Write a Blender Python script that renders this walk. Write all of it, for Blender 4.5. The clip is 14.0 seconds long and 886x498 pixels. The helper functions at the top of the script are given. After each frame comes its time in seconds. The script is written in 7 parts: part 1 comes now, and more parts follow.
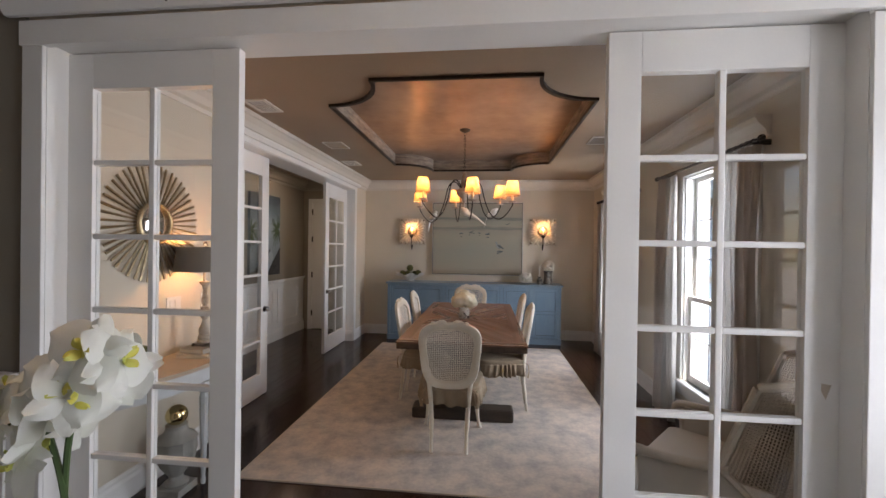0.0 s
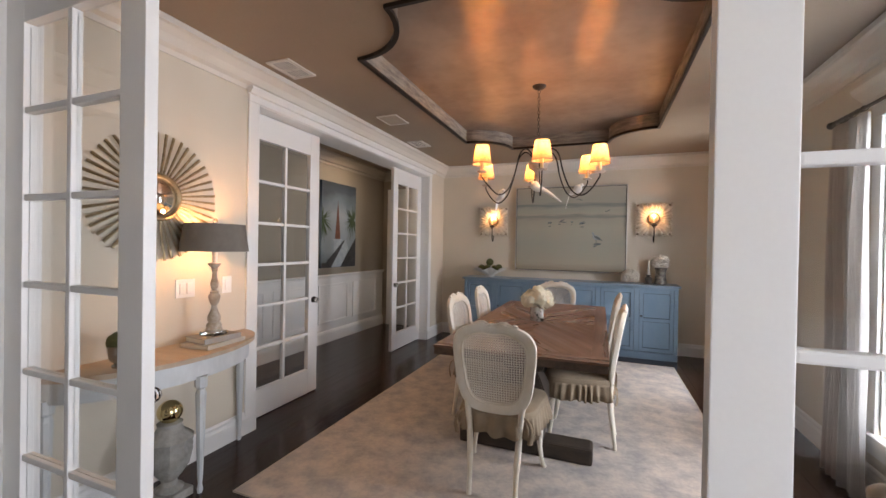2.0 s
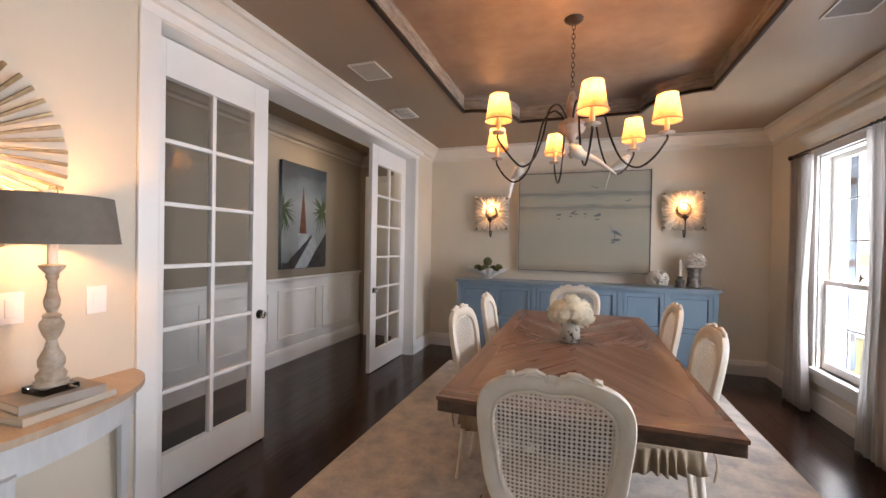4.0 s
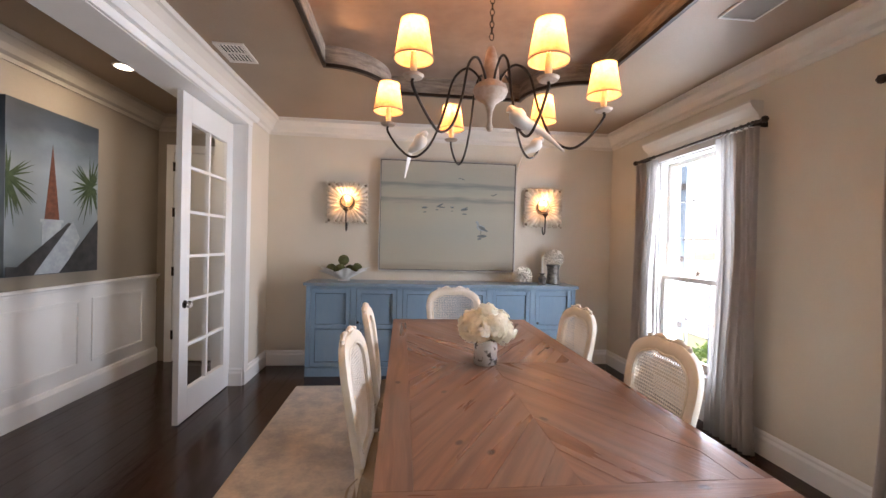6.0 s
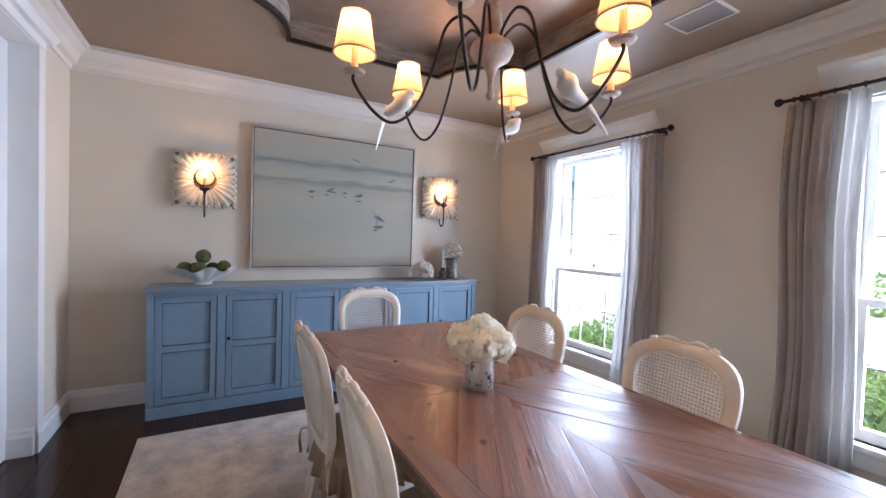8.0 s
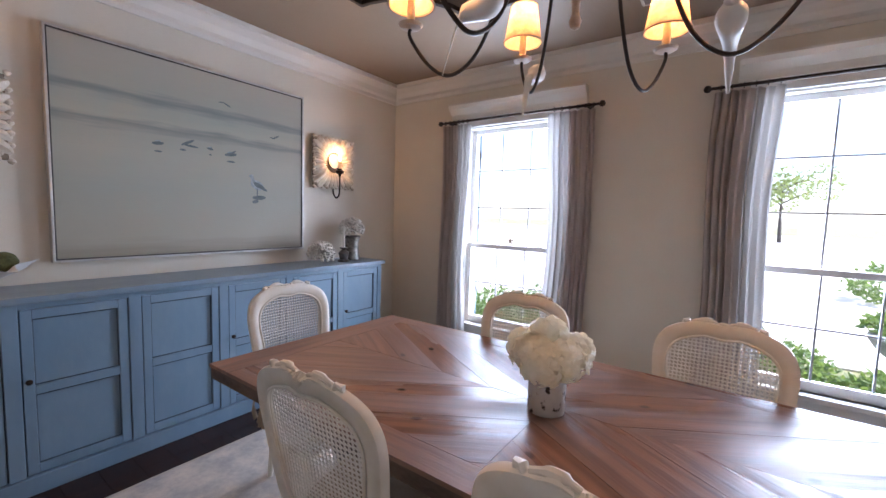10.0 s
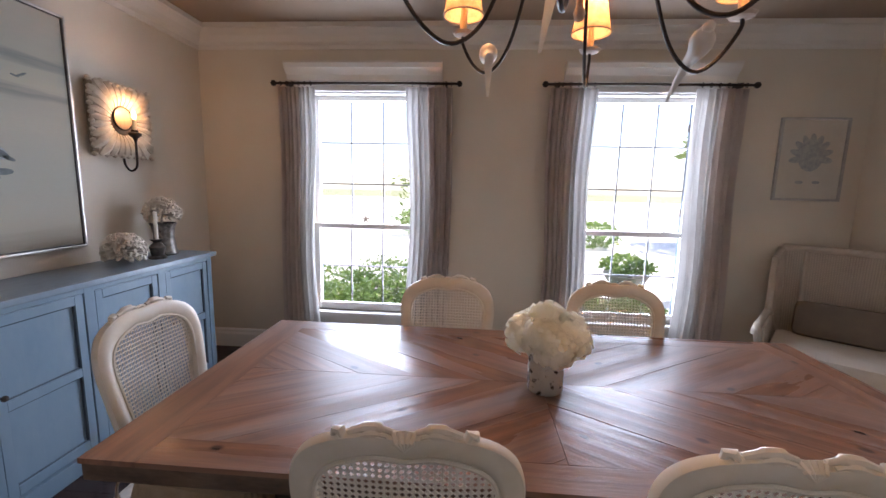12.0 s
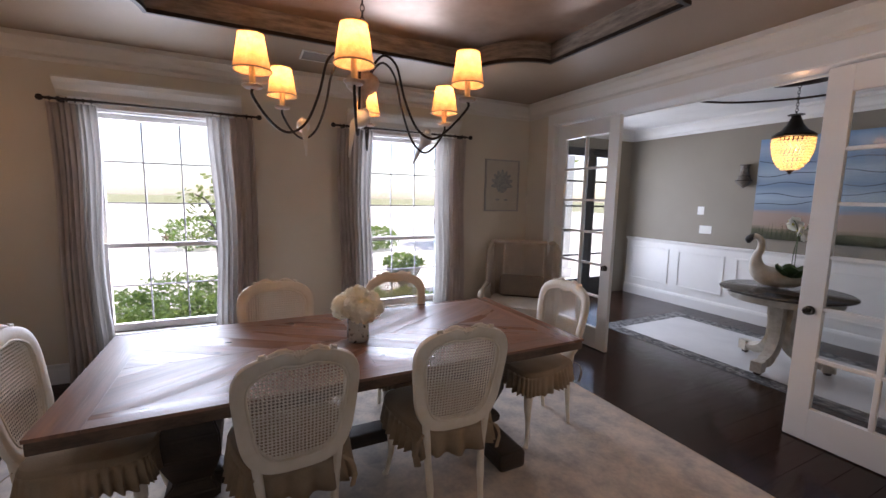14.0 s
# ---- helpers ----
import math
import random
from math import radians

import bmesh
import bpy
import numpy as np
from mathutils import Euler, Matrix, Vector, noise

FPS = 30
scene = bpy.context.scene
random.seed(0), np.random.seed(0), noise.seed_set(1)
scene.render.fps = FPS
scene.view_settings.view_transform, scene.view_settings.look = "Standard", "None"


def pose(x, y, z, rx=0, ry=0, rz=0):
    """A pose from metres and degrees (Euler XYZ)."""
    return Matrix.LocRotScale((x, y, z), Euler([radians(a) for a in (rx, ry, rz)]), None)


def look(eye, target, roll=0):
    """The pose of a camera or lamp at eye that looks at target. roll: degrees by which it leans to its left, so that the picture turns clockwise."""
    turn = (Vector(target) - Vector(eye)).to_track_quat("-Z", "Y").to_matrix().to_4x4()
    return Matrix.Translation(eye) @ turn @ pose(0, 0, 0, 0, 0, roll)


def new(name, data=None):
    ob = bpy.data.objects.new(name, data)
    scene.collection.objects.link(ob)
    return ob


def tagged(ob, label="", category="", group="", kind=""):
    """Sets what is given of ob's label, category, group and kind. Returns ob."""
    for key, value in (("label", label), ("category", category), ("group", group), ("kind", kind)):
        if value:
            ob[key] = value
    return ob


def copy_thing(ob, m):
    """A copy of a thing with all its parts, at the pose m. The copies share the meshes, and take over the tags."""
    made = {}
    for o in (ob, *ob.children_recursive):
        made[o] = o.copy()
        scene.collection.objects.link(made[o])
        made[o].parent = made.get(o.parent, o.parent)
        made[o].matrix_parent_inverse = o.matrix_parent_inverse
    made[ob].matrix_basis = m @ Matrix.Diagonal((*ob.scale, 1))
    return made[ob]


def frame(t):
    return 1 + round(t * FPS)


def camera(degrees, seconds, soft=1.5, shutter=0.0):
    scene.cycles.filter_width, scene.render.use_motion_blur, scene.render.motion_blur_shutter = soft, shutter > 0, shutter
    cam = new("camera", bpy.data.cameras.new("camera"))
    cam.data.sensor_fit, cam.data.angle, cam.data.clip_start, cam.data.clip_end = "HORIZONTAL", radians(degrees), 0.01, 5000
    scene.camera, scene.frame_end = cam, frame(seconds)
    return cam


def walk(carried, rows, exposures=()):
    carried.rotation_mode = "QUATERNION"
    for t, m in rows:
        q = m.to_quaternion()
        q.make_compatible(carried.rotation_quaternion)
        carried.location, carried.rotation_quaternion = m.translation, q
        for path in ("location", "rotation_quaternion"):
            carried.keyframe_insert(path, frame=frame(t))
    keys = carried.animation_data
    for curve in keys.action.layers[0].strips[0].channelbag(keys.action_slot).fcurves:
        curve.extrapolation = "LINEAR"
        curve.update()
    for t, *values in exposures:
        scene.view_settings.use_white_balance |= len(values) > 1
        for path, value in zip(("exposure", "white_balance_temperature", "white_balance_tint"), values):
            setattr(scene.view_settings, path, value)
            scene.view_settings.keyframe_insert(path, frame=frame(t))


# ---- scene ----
cam = camera(95.4, 14.0)
PATH = [
    (0, (0.236, 0.35, 1.541), (0.023, 2.339, 1.531), 0.8),
    (0.5, (0.389, 0.457, 1.532), (-0.079, 2.401, 1.521), 0.8),
    (1, (0.508, 0.649, 1.5), (-0.137, 2.542, 1.489), 0.9),
    (1.5, (0.556, 0.885, 1.47), (-0.163, 2.752, 1.461), 0.9),
    (2, (0.52, 1.151, 1.409), (-0.21, 3.013, 1.394), 1.0),
    (2.2, (0.488, 1.278, 1.385), (-0.243, 3.14, 1.375), 1.0),
    (4.3, (-0.026, 2.17, 1.37), (-0.605, 4.084, 1.349), 1.0),
    (4.5, (-0.067, 2.254, 1.372), (-0.577, 4.187, 1.351), 1.0),
    (5, (-0.162, 2.436, 1.364), (-0.449, 4.415, 1.347), 1.2),
    (5.5, (-0.281, 2.59, 1.355), (-0.34, 4.589, 1.335), 1.4),
    (6, (-0.427, 2.752, 1.367), (-0.228, 4.742, 1.345), 1.4),
    (6.5, (-0.572, 2.896, 1.367), (-0.175, 4.856, 1.34), 1.6),
    (7, (-0.719, 3.068, 1.378), (-0.119, 4.976, 1.345), 1.7),
    (7.5, (-0.85, 3.222, 1.381), (-0.064, 5.061, 1.338), 1.7),
    (8, (-0.964, 3.4, 1.381), (0.02, 5.141, 1.328), 1.8),
    (8.2, (-1.001, 3.481, 1.38), (0.074, 5.167, 1.321), 1.8),
    (10.5, (-1.236, 4.549, 1.386), (0.5, 5.522, 1.186), 1.7),
    (11, (-1.218, 4.75, 1.363), (0.629, 5.478, 1.126), 1.5),
    (11.5, (-1.238, 4.907, 1.406), (0.694, 5.335, 1.111), 1.3),
    (12, (-1.319, 5.039, 1.433), (0.655, 5.178, 1.143), 1.3),
    (12.5, (-1.52, 5.136, 1.467), (0.445, 4.897, 1.178), 1.3),
    (13, (-1.709, 5.179, 1.477), (0.189, 4.609, 1.207), 1.1),
    (13.5, (-1.938, 5.222, 1.523), (-0.112, 4.45, 1.258), 1.1),
    (14, (-2.143, 5.309, 1.555), (-0.361, 4.435, 1.306), 1.1),
]
EXPOSURES = [(0.0, 1.42, 7300, 23), (0.5, 1.58, 7400, 23), (1.0, 1.66, 7500, 24), (2.0, 1.72, 7300, 23), (5.0, 2.1, 7300, 24), (6.0, 2.28, 6950, 24), (7.0, 2.3, 6200, 22), (7.5, 2.3, 5850, 22), (10.5, 1.92, 6000, 24), (11.5, 1.8, 6100, 24), (12.0, 1.78, 6400, 24), (12.5, 1.74, 6500, 24), (13.0, 1.62, 6350, 23), (14.0, 1.38, 6650, 26)]
walk(cam, [(t, look(eye, target, roll)) for t, eye, target, roll in PATH], EXPOSURES)

# ---- light and sky ----
world = bpy.data.worlds.new("sky")
world.use_nodes = True
scene.world = world
wn = world.node_tree
sky = wn.nodes.new("ShaderNodeTexSky")
sky.sky_type, sky.sun_disc = "NISHITA", False
sky.sun_elevation, sky.sun_rotation = radians(52), radians(200)
wn.links.new(sky.outputs[0], wn.nodes["Background"].inputs[0])
wn.nodes["Background"].inputs[1].default_value = 0.145


def lamp(name, kind, m, energy, colour, size=0.1, size_y=None):
    data = bpy.data.lights.new(name, kind)
    data.energy, data.color = energy, colour
    if kind == "AREA":
        data.shape, data.size, data.size_y = "RECTANGLE", size, size_y or size
    elif kind == "SUN":
        data.angle = size
    else:
        data.shadow_soft_size = size
    ob = new(name, data)
    ob.matrix_world = m
    return ob


DAY, WARM = (0.72, 0.86, 1.0), (1.0, 0.54, 0.21)
lamp("sun", "SUN", look((0, 0, 10), (-2.0, 5.5, 0)), 3.8, (1.0, 0.95, 0.86), radians(0.6))
# the sky's light in the two windows and in the front door
lamp("window_light", "AREA", look((2.30, 5.935, 1.30), (0, 5.935, 1.0)), 25, DAY, 0.84, 1.75)
lamp("window_light", "AREA", look((2.30, 3.735, 1.30), (0, 3.735, 1.0)), 25, DAY, 0.84, 1.75)
lamp("front_door_light", "AREA", look((3.00, 0.7, 1.25), (0, 0.7, 1.0)), 38, DAY, 1.6, 2.1)

# ---- materials ----


def surf(name, c1, c2=None, scale=6.0, rough=0.6, bump=0.0, metal=0.0, stretch=(1, 1, 1), grain=40.0, jitter=0.0, **more):
    """A two-scale procedural surface: broad stains and fine grain, in object space."""
    m = bpy.data.materials.new(name)
    m.use_nodes = True
    t = m.node_tree
    b = t.nodes["Principled BSDF"]
    c2 = c2 or tuple(v * 0.86 for v in c1)
    co = t.nodes.new("ShaderNodeTexCoord")
    mp = t.nodes.new("ShaderNodeMapping")
    mp.inputs["Scale"].default_value = stretch
    t.links.new(co.outputs["Object"], mp.inputs["Vector"])
    broad = t.nodes.new("ShaderNodeTexNoise")
    broad.inputs["Scale"].default_value, broad.inputs["Detail"].default_value = scale, 5
    fine = t.nodes.new("ShaderNodeTexNoise")
    fine.inputs["Scale"].default_value, fine.inputs["Detail"].default_value = grain, 3
    for n in (broad, fine):
        t.links.new(mp.outputs[0], n.inputs["Vector"])
    add = t.nodes.new("ShaderNodeMath")
    add.operation = "MULTIPLY_ADD"
    add.inputs[1].default_value = 0.35
    t.links.new(fine.outputs["Fac"], add.inputs[0])
    t.links.new(broad.outputs["Fac"], add.inputs[2])
    ramp = t.nodes.new("ShaderNodeMapRange")
    ramp.inputs["From Min"].default_value, ramp.inputs["From Max"].default_value = 0.48, 0.87
    t.links.new(add.outputs[0], ramp.inputs["Value"])
    mix = t.nodes.new("ShaderNodeMix")
    mix.data_type = "RGBA"
    mix.inputs["A"].default_value, mix.inputs["B"].default_value = (*c1, 1), (*c2, 1)
    t.links.new(ramp.outputs[0], mix.inputs["Factor"])
    out = mix.outputs["Result"]
    if jitter:
        info = t.nodes.new("ShaderNodeObjectInfo")
        hsv = t.nodes.new("ShaderNodeHueSaturation")
        r = t.nodes.new("ShaderNodeMapRange")
        r.inputs["To Min"].default_value, r.inputs["To Max"].default_value = 1 - jitter, 1 + jitter
        t.links.new(info.outputs["Random"], r.inputs["Value"])
        t.links.new(r.outputs[0], hsv.inputs["Value"])
        t.links.new(out, hsv.inputs["Color"])
        out = hsv.outputs[0]
    t.links.new(out, b.inputs["Base Color"])
    rr = t.nodes.new("ShaderNodeMapRange")
    rr.inputs["To Min"].default_value, rr.inputs["To Max"].default_value = max(0.02, rough - 0.07), min(1, rough + 0.07)
    t.links.new(fine.outputs["Fac"], rr.inputs["Value"])
    t.links.new(rr.outputs[0], b.inputs["Roughness"])
    b.inputs["Metallic"].default_value = metal
    if bump:
        bp = t.nodes.new("ShaderNodeBump")
        bp.inputs["Strength"].default_value, bp.inputs["Distance"].default_value = bump, 0.01
        t.links.new(add.outputs[0], bp.inputs["Height"])
        t.links.new(bp.outputs[0], b.inputs["Normal"])
    for key, value in more.items():
        b.inputs[key.replace("_", " ")].default_value = value
    return m


def glowing(name, colour, strength):
    m = bpy.data.materials.new(name)
    m.use_nodes = True
    b = m.node_tree.nodes["Principled BSDF"]
    b.inputs["Base Color"].default_value = (*colour, 1)
    b.inputs["Emission Color"].default_value, b.inputs["Emission Strength"].default_value = (*colour, 1), strength
    return m


WALL = surf("wall_paint_cream", (0.665, 0.595, 0.485), (0.625, 0.555, 0.447), 2.0, 0.6, 0.05, grain=120)
TAUPE = surf("wall_paint_taupe", (0.27, 0.235, 0.185), (0.25, 0.215, 0.17), 2.0, 0.6, 0.05, grain=120)
TRIM = surf("white_trim_paint", (0.80, 0.79, 0.76), (0.76, 0.75, 0.72), 3.0, 0.35, 0.03, grain=90)
CREAM_TRIM = surf("cream_trim_paint", (0.69, 0.645, 0.575), (0.65, 0.605, 0.535), 3.0, 0.42, 0.03, grain=90)
CEIL = surf("ceiling_paint_tan", (0.29, 0.205, 0.14), (0.26, 0.185, 0.125), 2.0, 0.5, 0.05, grain=120)
WHITE_CEIL = surf("ceiling_paint_white", (0.78, 0.78, 0.76), None, 2.0, 0.6, 0.03)
TRAY = surf("tray_plaster_pearl", (0.37, 0.26, 0.19), (0.25, 0.17, 0.125), 2.2, 0.34, 0.12, metal=0.42, grain=9)
OLDWOOD = surf("weathered_grey_wood", (0.33, 0.275, 0.22), (0.15, 0.118, 0.092), 6.0, 0.72, 0.6, stretch=(1, 1, 6), grain=30)
IRON = surf("dark_iron", (0.022, 0.015, 0.011), (0.035, 0.024, 0.016), 20, 0.45, 0.1, metal=0.6)
FLOOR = surf("dark_stained_oak", (0.040, 0.016, 0.010), (0.016, 0.0075, 0.005), 5.0, 0.16, 0.12, stretch=(6, 0.7, 1), grain=22, jitter=0.2, Specular_IOR_Level=0.32)
SUBFLOOR = surf("floor_gap", (0.010, 0.006, 0.004), None, 5, 0.5)
BLUE = surf("blue_milk_paint", (0.150, 0.238, 0.318), (0.190, 0.275, 0.345), 5.0, 0.45, 0.15, stretch=(1, 1, 0.4), grain=35)
BLUE_EDGE = surf("blue_paint_joint", (0.045, 0.075, 0.105), None, 10, 0.6)
BLUE_TOP = surf("blue_grey_top", (0.20, 0.27, 0.33), (0.16, 0.22, 0.27), 3.0, 0.32, 0.1, stretch=(0.4, 2, 1))
CHAIRW = surf("white_washed_wood", (0.79, 0.735, 0.64), (0.70, 0.63, 0.50), 7.0, 0.45, 0.15, grain=30)
CANE = surf("white_cane", (0.80, 0.76, 0.68), (0.72, 0.67, 0.58), 20.0, 0.55, 0.1)
LINEN = surf("beige_linen", (0.315, 0.24, 0.16), (0.25, 0.185, 0.12), 8.0, 0.85, 0.35, grain=160)
TABLEW = surf("reclaimed_pine", (0.275, 0.135, 0.079), (0.148, 0.081, 0.056), 2.2, 0.4, 0.20, stretch=(9, 0.7, 4), grain=14, jitter=0.06, Specular_IOR_Level=0.5)


def knots_and_patina(m):
    """Growth-ring streaks, dark knots and greyed worn patches over the wood."""
    t = m.node_tree
    b = t.nodes["Principled BSDF"]
    base = b.inputs["Base Color"].links[0].from_socket
    co, info, sh = t.nodes.new("ShaderNodeTexCoord"), t.nodes.new("ShaderNodeObjectInfo"), t.nodes.new("ShaderNodeVectorMath")
    sh.operation = "MULTIPLY_ADD"
    sh.inputs[1].default_value = (17, 29, 0)
    t.links.new(info.outputs["Random"], sh.inputs[0])
    t.links.new(co.outputs["Object"], sh.inputs[2])
    mp = t.nodes.new("ShaderNodeMapping")
    mp.inputs["Scale"].default_value = (1, 0.62, 1)
    t.links.new(sh.outputs[0], mp.inputs["Vector"])
    vo = t.nodes.new("ShaderNodeTexVoronoi")
    vo.voronoi_dimensions = "2D"
    vo.inputs["Scale"].default_value = 3.2
    t.links.new(mp.outputs[0], vo.inputs["Vector"])
    kn = t.nodes.new("ShaderNodeMapRange")
    for k, v in (("From Min", 0.022), ("From Max", 0.045), ("To Min", 0.85), ("To Max", 0.0)):
        kn.inputs[k].default_value = v
    t.links.new(vo.outputs["Distance"], kn.inputs["Value"])
    wv, mw = t.nodes.new("ShaderNodeTexWave"), t.nodes.new("ShaderNodeMapping")
    mw.inputs["Scale"].default_value = (1, 0.10, 1)
    t.links.new(sh.outputs[0], mw.inputs["Vector"])
    t.links.new(mw.outputs[0], wv.inputs["Vector"])
    for k, v in (("Scale", 4.5), ("Distortion", 11.0), ("Detail", 4.0), ("Detail Scale", 1.6)):
        wv.inputs[k].default_value = v
    ws = t.nodes.new("ShaderNodeMapRange")
    for k, v in (("From Min", 0.55), ("From Max", 1.0), ("To Min", 0.0), ("To Max", 0.34)):
        ws.inputs[k].default_value = v
    t.links.new(wv.outputs["Fac"], ws.inputs["Value"])
    pn = t.nodes.new("ShaderNodeTexNoise")
    pn.inputs["Scale"].default_value, pn.inputs["Detail"].default_value = 4.5, 6
    t.links.new(mw.outputs[0], pn.inputs["Vector"])
    ps = t.nodes.new("ShaderNodeMapRange")
    for k, v in (("From Min", 0.50), ("From Max", 0.68), ("To Min", 0.0), ("To Max", 0.55)):
        ps.inputs[k].default_value = v
    t.links.new(pn.outputs["Fac"], ps.inputs["Value"])
    for fac, colour in ((ps, (0.205, 0.148, 0.112)), (ws, (0.085, 0.036, 0.022)), (kn, (0.030, 0.014, 0.010))):
        mx = t.nodes.new("ShaderNodeMix")
        mx.data_type = "RGBA"
        mx.inputs["B"].default_value = (*colour, 1)
        t.links.new(base, mx.inputs["A"])
        t.links.new(fac.outputs[0], mx.inputs["Factor"])
        base = mx.outputs["Result"]
    t.links.new(base, b.inputs["Base Color"])
    # waxed and worn-dull patches
    ro = t.nodes.new("ShaderNodeMapRange")
    for k, v in (("From Min", 0.36), ("From Max", 0.64), ("To Min", 0.22), ("To Max", 0.50)):
        ro.inputs[k].default_value = v
    t.links.new(pn.outputs["Fac"], ro.inputs["Value"])
    t.links.new(ro.outputs[0], b.inputs["Roughness"])


knots_and_patina(TABLEW)
TABLE_EDGE = surf("worn_table_edge", (0.13, 0.085, 0.055), (0.055, 0.035, 0.024), 8.0, 0.6, 0.5, stretch=(2, 1, 3), grain=40)
TRESTLE = surf("black_brown_trestle", (0.030, 0.022, 0.017), (0.055, 0.038, 0.026), 6.0, 0.5, 0.4, stretch=(1, 1, 3), grain=40)
RUG = surf("faded_wool_rug", (0.57, 0.49, 0.405), (0.335, 0.31, 0.29), 7.0, 0.95, 0.6, grain=42)
RUG_EDGE = surf("rug_binding", (0.50, 0.44, 0.35), (0.42, 0.36, 0.29), 8.0, 0.95, 0.4, grain=200)
CURTAIN = surf("grey_linen_curtain", (0.58, 0.51, 0.455), (0.46, 0.40, 0.355), 5.0, 0.9, 0.3, grain=180)
ct = CURTAIN.node_tree
ctl, cmx = ct.nodes.new("ShaderNodeBsdfTranslucent"), ct.nodes.new("ShaderNodeMixShader")
ctl.inputs[0].default_value, cmx.inputs[0].default_value = (0.60, 0.53, 0.48, 1), 0.38
ct.links.new(ct.nodes["Principled BSDF"].outputs[0], cmx.inputs[1])
ct.links.new(ctl.outputs[0], cmx.inputs[2])
ct.links.new(cmx.outputs[0], ct.nodes["Material Output"].inputs["Surface"])
SHEER = surf("white_sheer_lining", (0.58, 0.555, 0.52), (0.50, 0.475, 0.445), 5.0, 0.9, 0.2, grain=180)
ct = SHEER.node_tree
ctl, cmx = ct.nodes.new("ShaderNodeBsdfTranslucent"), ct.nodes.new("ShaderNodeMixShader")
ctl.inputs[0].default_value, cmx.inputs[0].default_value = (0.54, 0.52, 0.50, 1), 0.40
ct.links.new(ct.nodes["Principled BSDF"].outputs[0], cmx.inputs[1])
ct.links.new(ctl.outputs[0], cmx.inputs[2])
# open weave: some of what is behind shows through
cga, cmx2 = ct.nodes.new("ShaderNodeBsdfTransparent"), ct.nodes.new("ShaderNodeMixShader")
cmx2.inputs[0].default_value = 0.18
ct.links.new(cmx.outputs[0], cmx2.inputs[1])
ct.links.new(cga.outputs[0], cmx2.inputs[2])
ct.links.new(cmx2.outputs[0], ct.nodes["Material Output"].inputs["Surface"])
CRYSTAL = bpy.data.materials.new("clear_glass")
CRYSTAL.use_nodes = True
for key, value in (("Base Color", (1, 1, 1, 1)), ("Roughness", 0.02), ("Transmission Weight", 1.0), ("IOR", 1.45)):
    CRYSTAL.node_tree.nodes["Principled BSDF"].inputs[key].default_value = value


def thin_glass(name, gloss):
    """A clear pane: see-through, with a mirror sheen that grows at a glancing angle."""
    m = bpy.data.materials.new(name)
    m.use_nodes = True
    t = m.node_tree
    t.nodes.remove(t.nodes["Principled BSDF"])
    tr, gl, mx, lw, pw, ma = (t.nodes.new(n) for n in ("ShaderNodeBsdfTransparent", "ShaderNodeBsdfGlossy", "ShaderNodeMixShader", "ShaderNodeLayerWeight", "ShaderNodeMath", "ShaderNodeMath"))
    gl.inputs["Roughness"].default_value = 0.01
    tr.inputs["Color"].default_value = (0.97, 0.98, 0.98, 1)
    pw.operation, pw.inputs[1].default_value = "POWER", 4.0
    ma.operation, ma.inputs[1].default_value, ma.inputs[2].default_value = "MULTIPLY_ADD", 0.55, gloss
    t.links.new(lw.outputs["Facing"], pw.inputs[0])
    t.links.new(pw.outputs[0], ma.inputs[0])
    t.links.new(ma.outputs[0], mx.inputs[0])
    t.links.new(tr.outputs[0], mx.inputs[1])
    t.links.new(gl.outputs[0], mx.inputs[2])
    t.links.new(mx.outputs[0], t.nodes["Material Output"].inputs["Surface"])
    return m


PANE = thin_glass("window_pane_glass", 0.045)
# white bars against the bright panes: their backlit shade is put into this grey
BACKLIT_BAR = surf("white_bar_backlit_grey", (0.40, 0.41, 0.43), (0.34, 0.35, 0.37), 8, 0.5)

# ---- builders ----


def box(bm, x0, x1, y0, y1, z0, z1, bevel=0.0):
    r = bmesh.ops.create_cube(bm, size=1)
    for v in r["verts"]:
        v.co = Vector((x0 + (v.co.x + 0.5) * (x1 - x0), y0 + (v.co.y + 0.5) * (y1 - y0), z0 + (v.co.z + 0.5) * (z1 - z0)))
    if bevel:
        es = list({e for v in r["verts"] for e in v.link_edges})
        bmesh.ops.bevel(bm, geom=es, offset=bevel, segments=2, affect="EDGES", profile=0.6)
    return bm


def B(*a, **k):
    return box(bmesh.new(), *a, **k)


def lathe(profile, seg=24, at=(0, 0, 0), bm=None, caps=True):
    """Turn (radius, height) pairs round the upright axis."""
    bm = bm or bmesh.new()
    rings = []
    for r, z in profile:
        rings.append([bm.verts.new((at[0] + r * math.cos(2 * math.pi * i / seg), at[1] + r * math.sin(2 * math.pi * i / seg), at[2] + z)) for i in range(seg)])
    for a, b in zip(rings, rings[1:]):
        for i in range(seg):
            bm.faces.new((a[i], a[(i + 1) % seg], b[(i + 1) % seg], b[i]))
    if caps and profile[0][0] > 1e-4:
        bm.faces.new(list(reversed(rings[0])))
    if caps and profile[-1][0] > 1e-4:
        bm.faces.new(rings[-1])
    return bm


def smooth_path(pts, n=6):
    """Catmull-Rom through the points."""
    p = [Vector(q) for q in pts]
    p = [p[0] * 2 - p[1]] + p + [p[-1] * 2 - p[-2]]
    out = []
    for i in range(1, len(p) - 2):
        for k in range(n):
            t = k / n
            a, b, c, d = p[i - 1], p[i], p[i + 1], p[i + 2]
            out.append(0.5 * ((2 * b) + (c - a) * t + (2 * a - 5 * b + 4 * c - d) * t * t + (3 * b - a - 3 * c + d) * t ** 3))
    return out + [p[-2]]


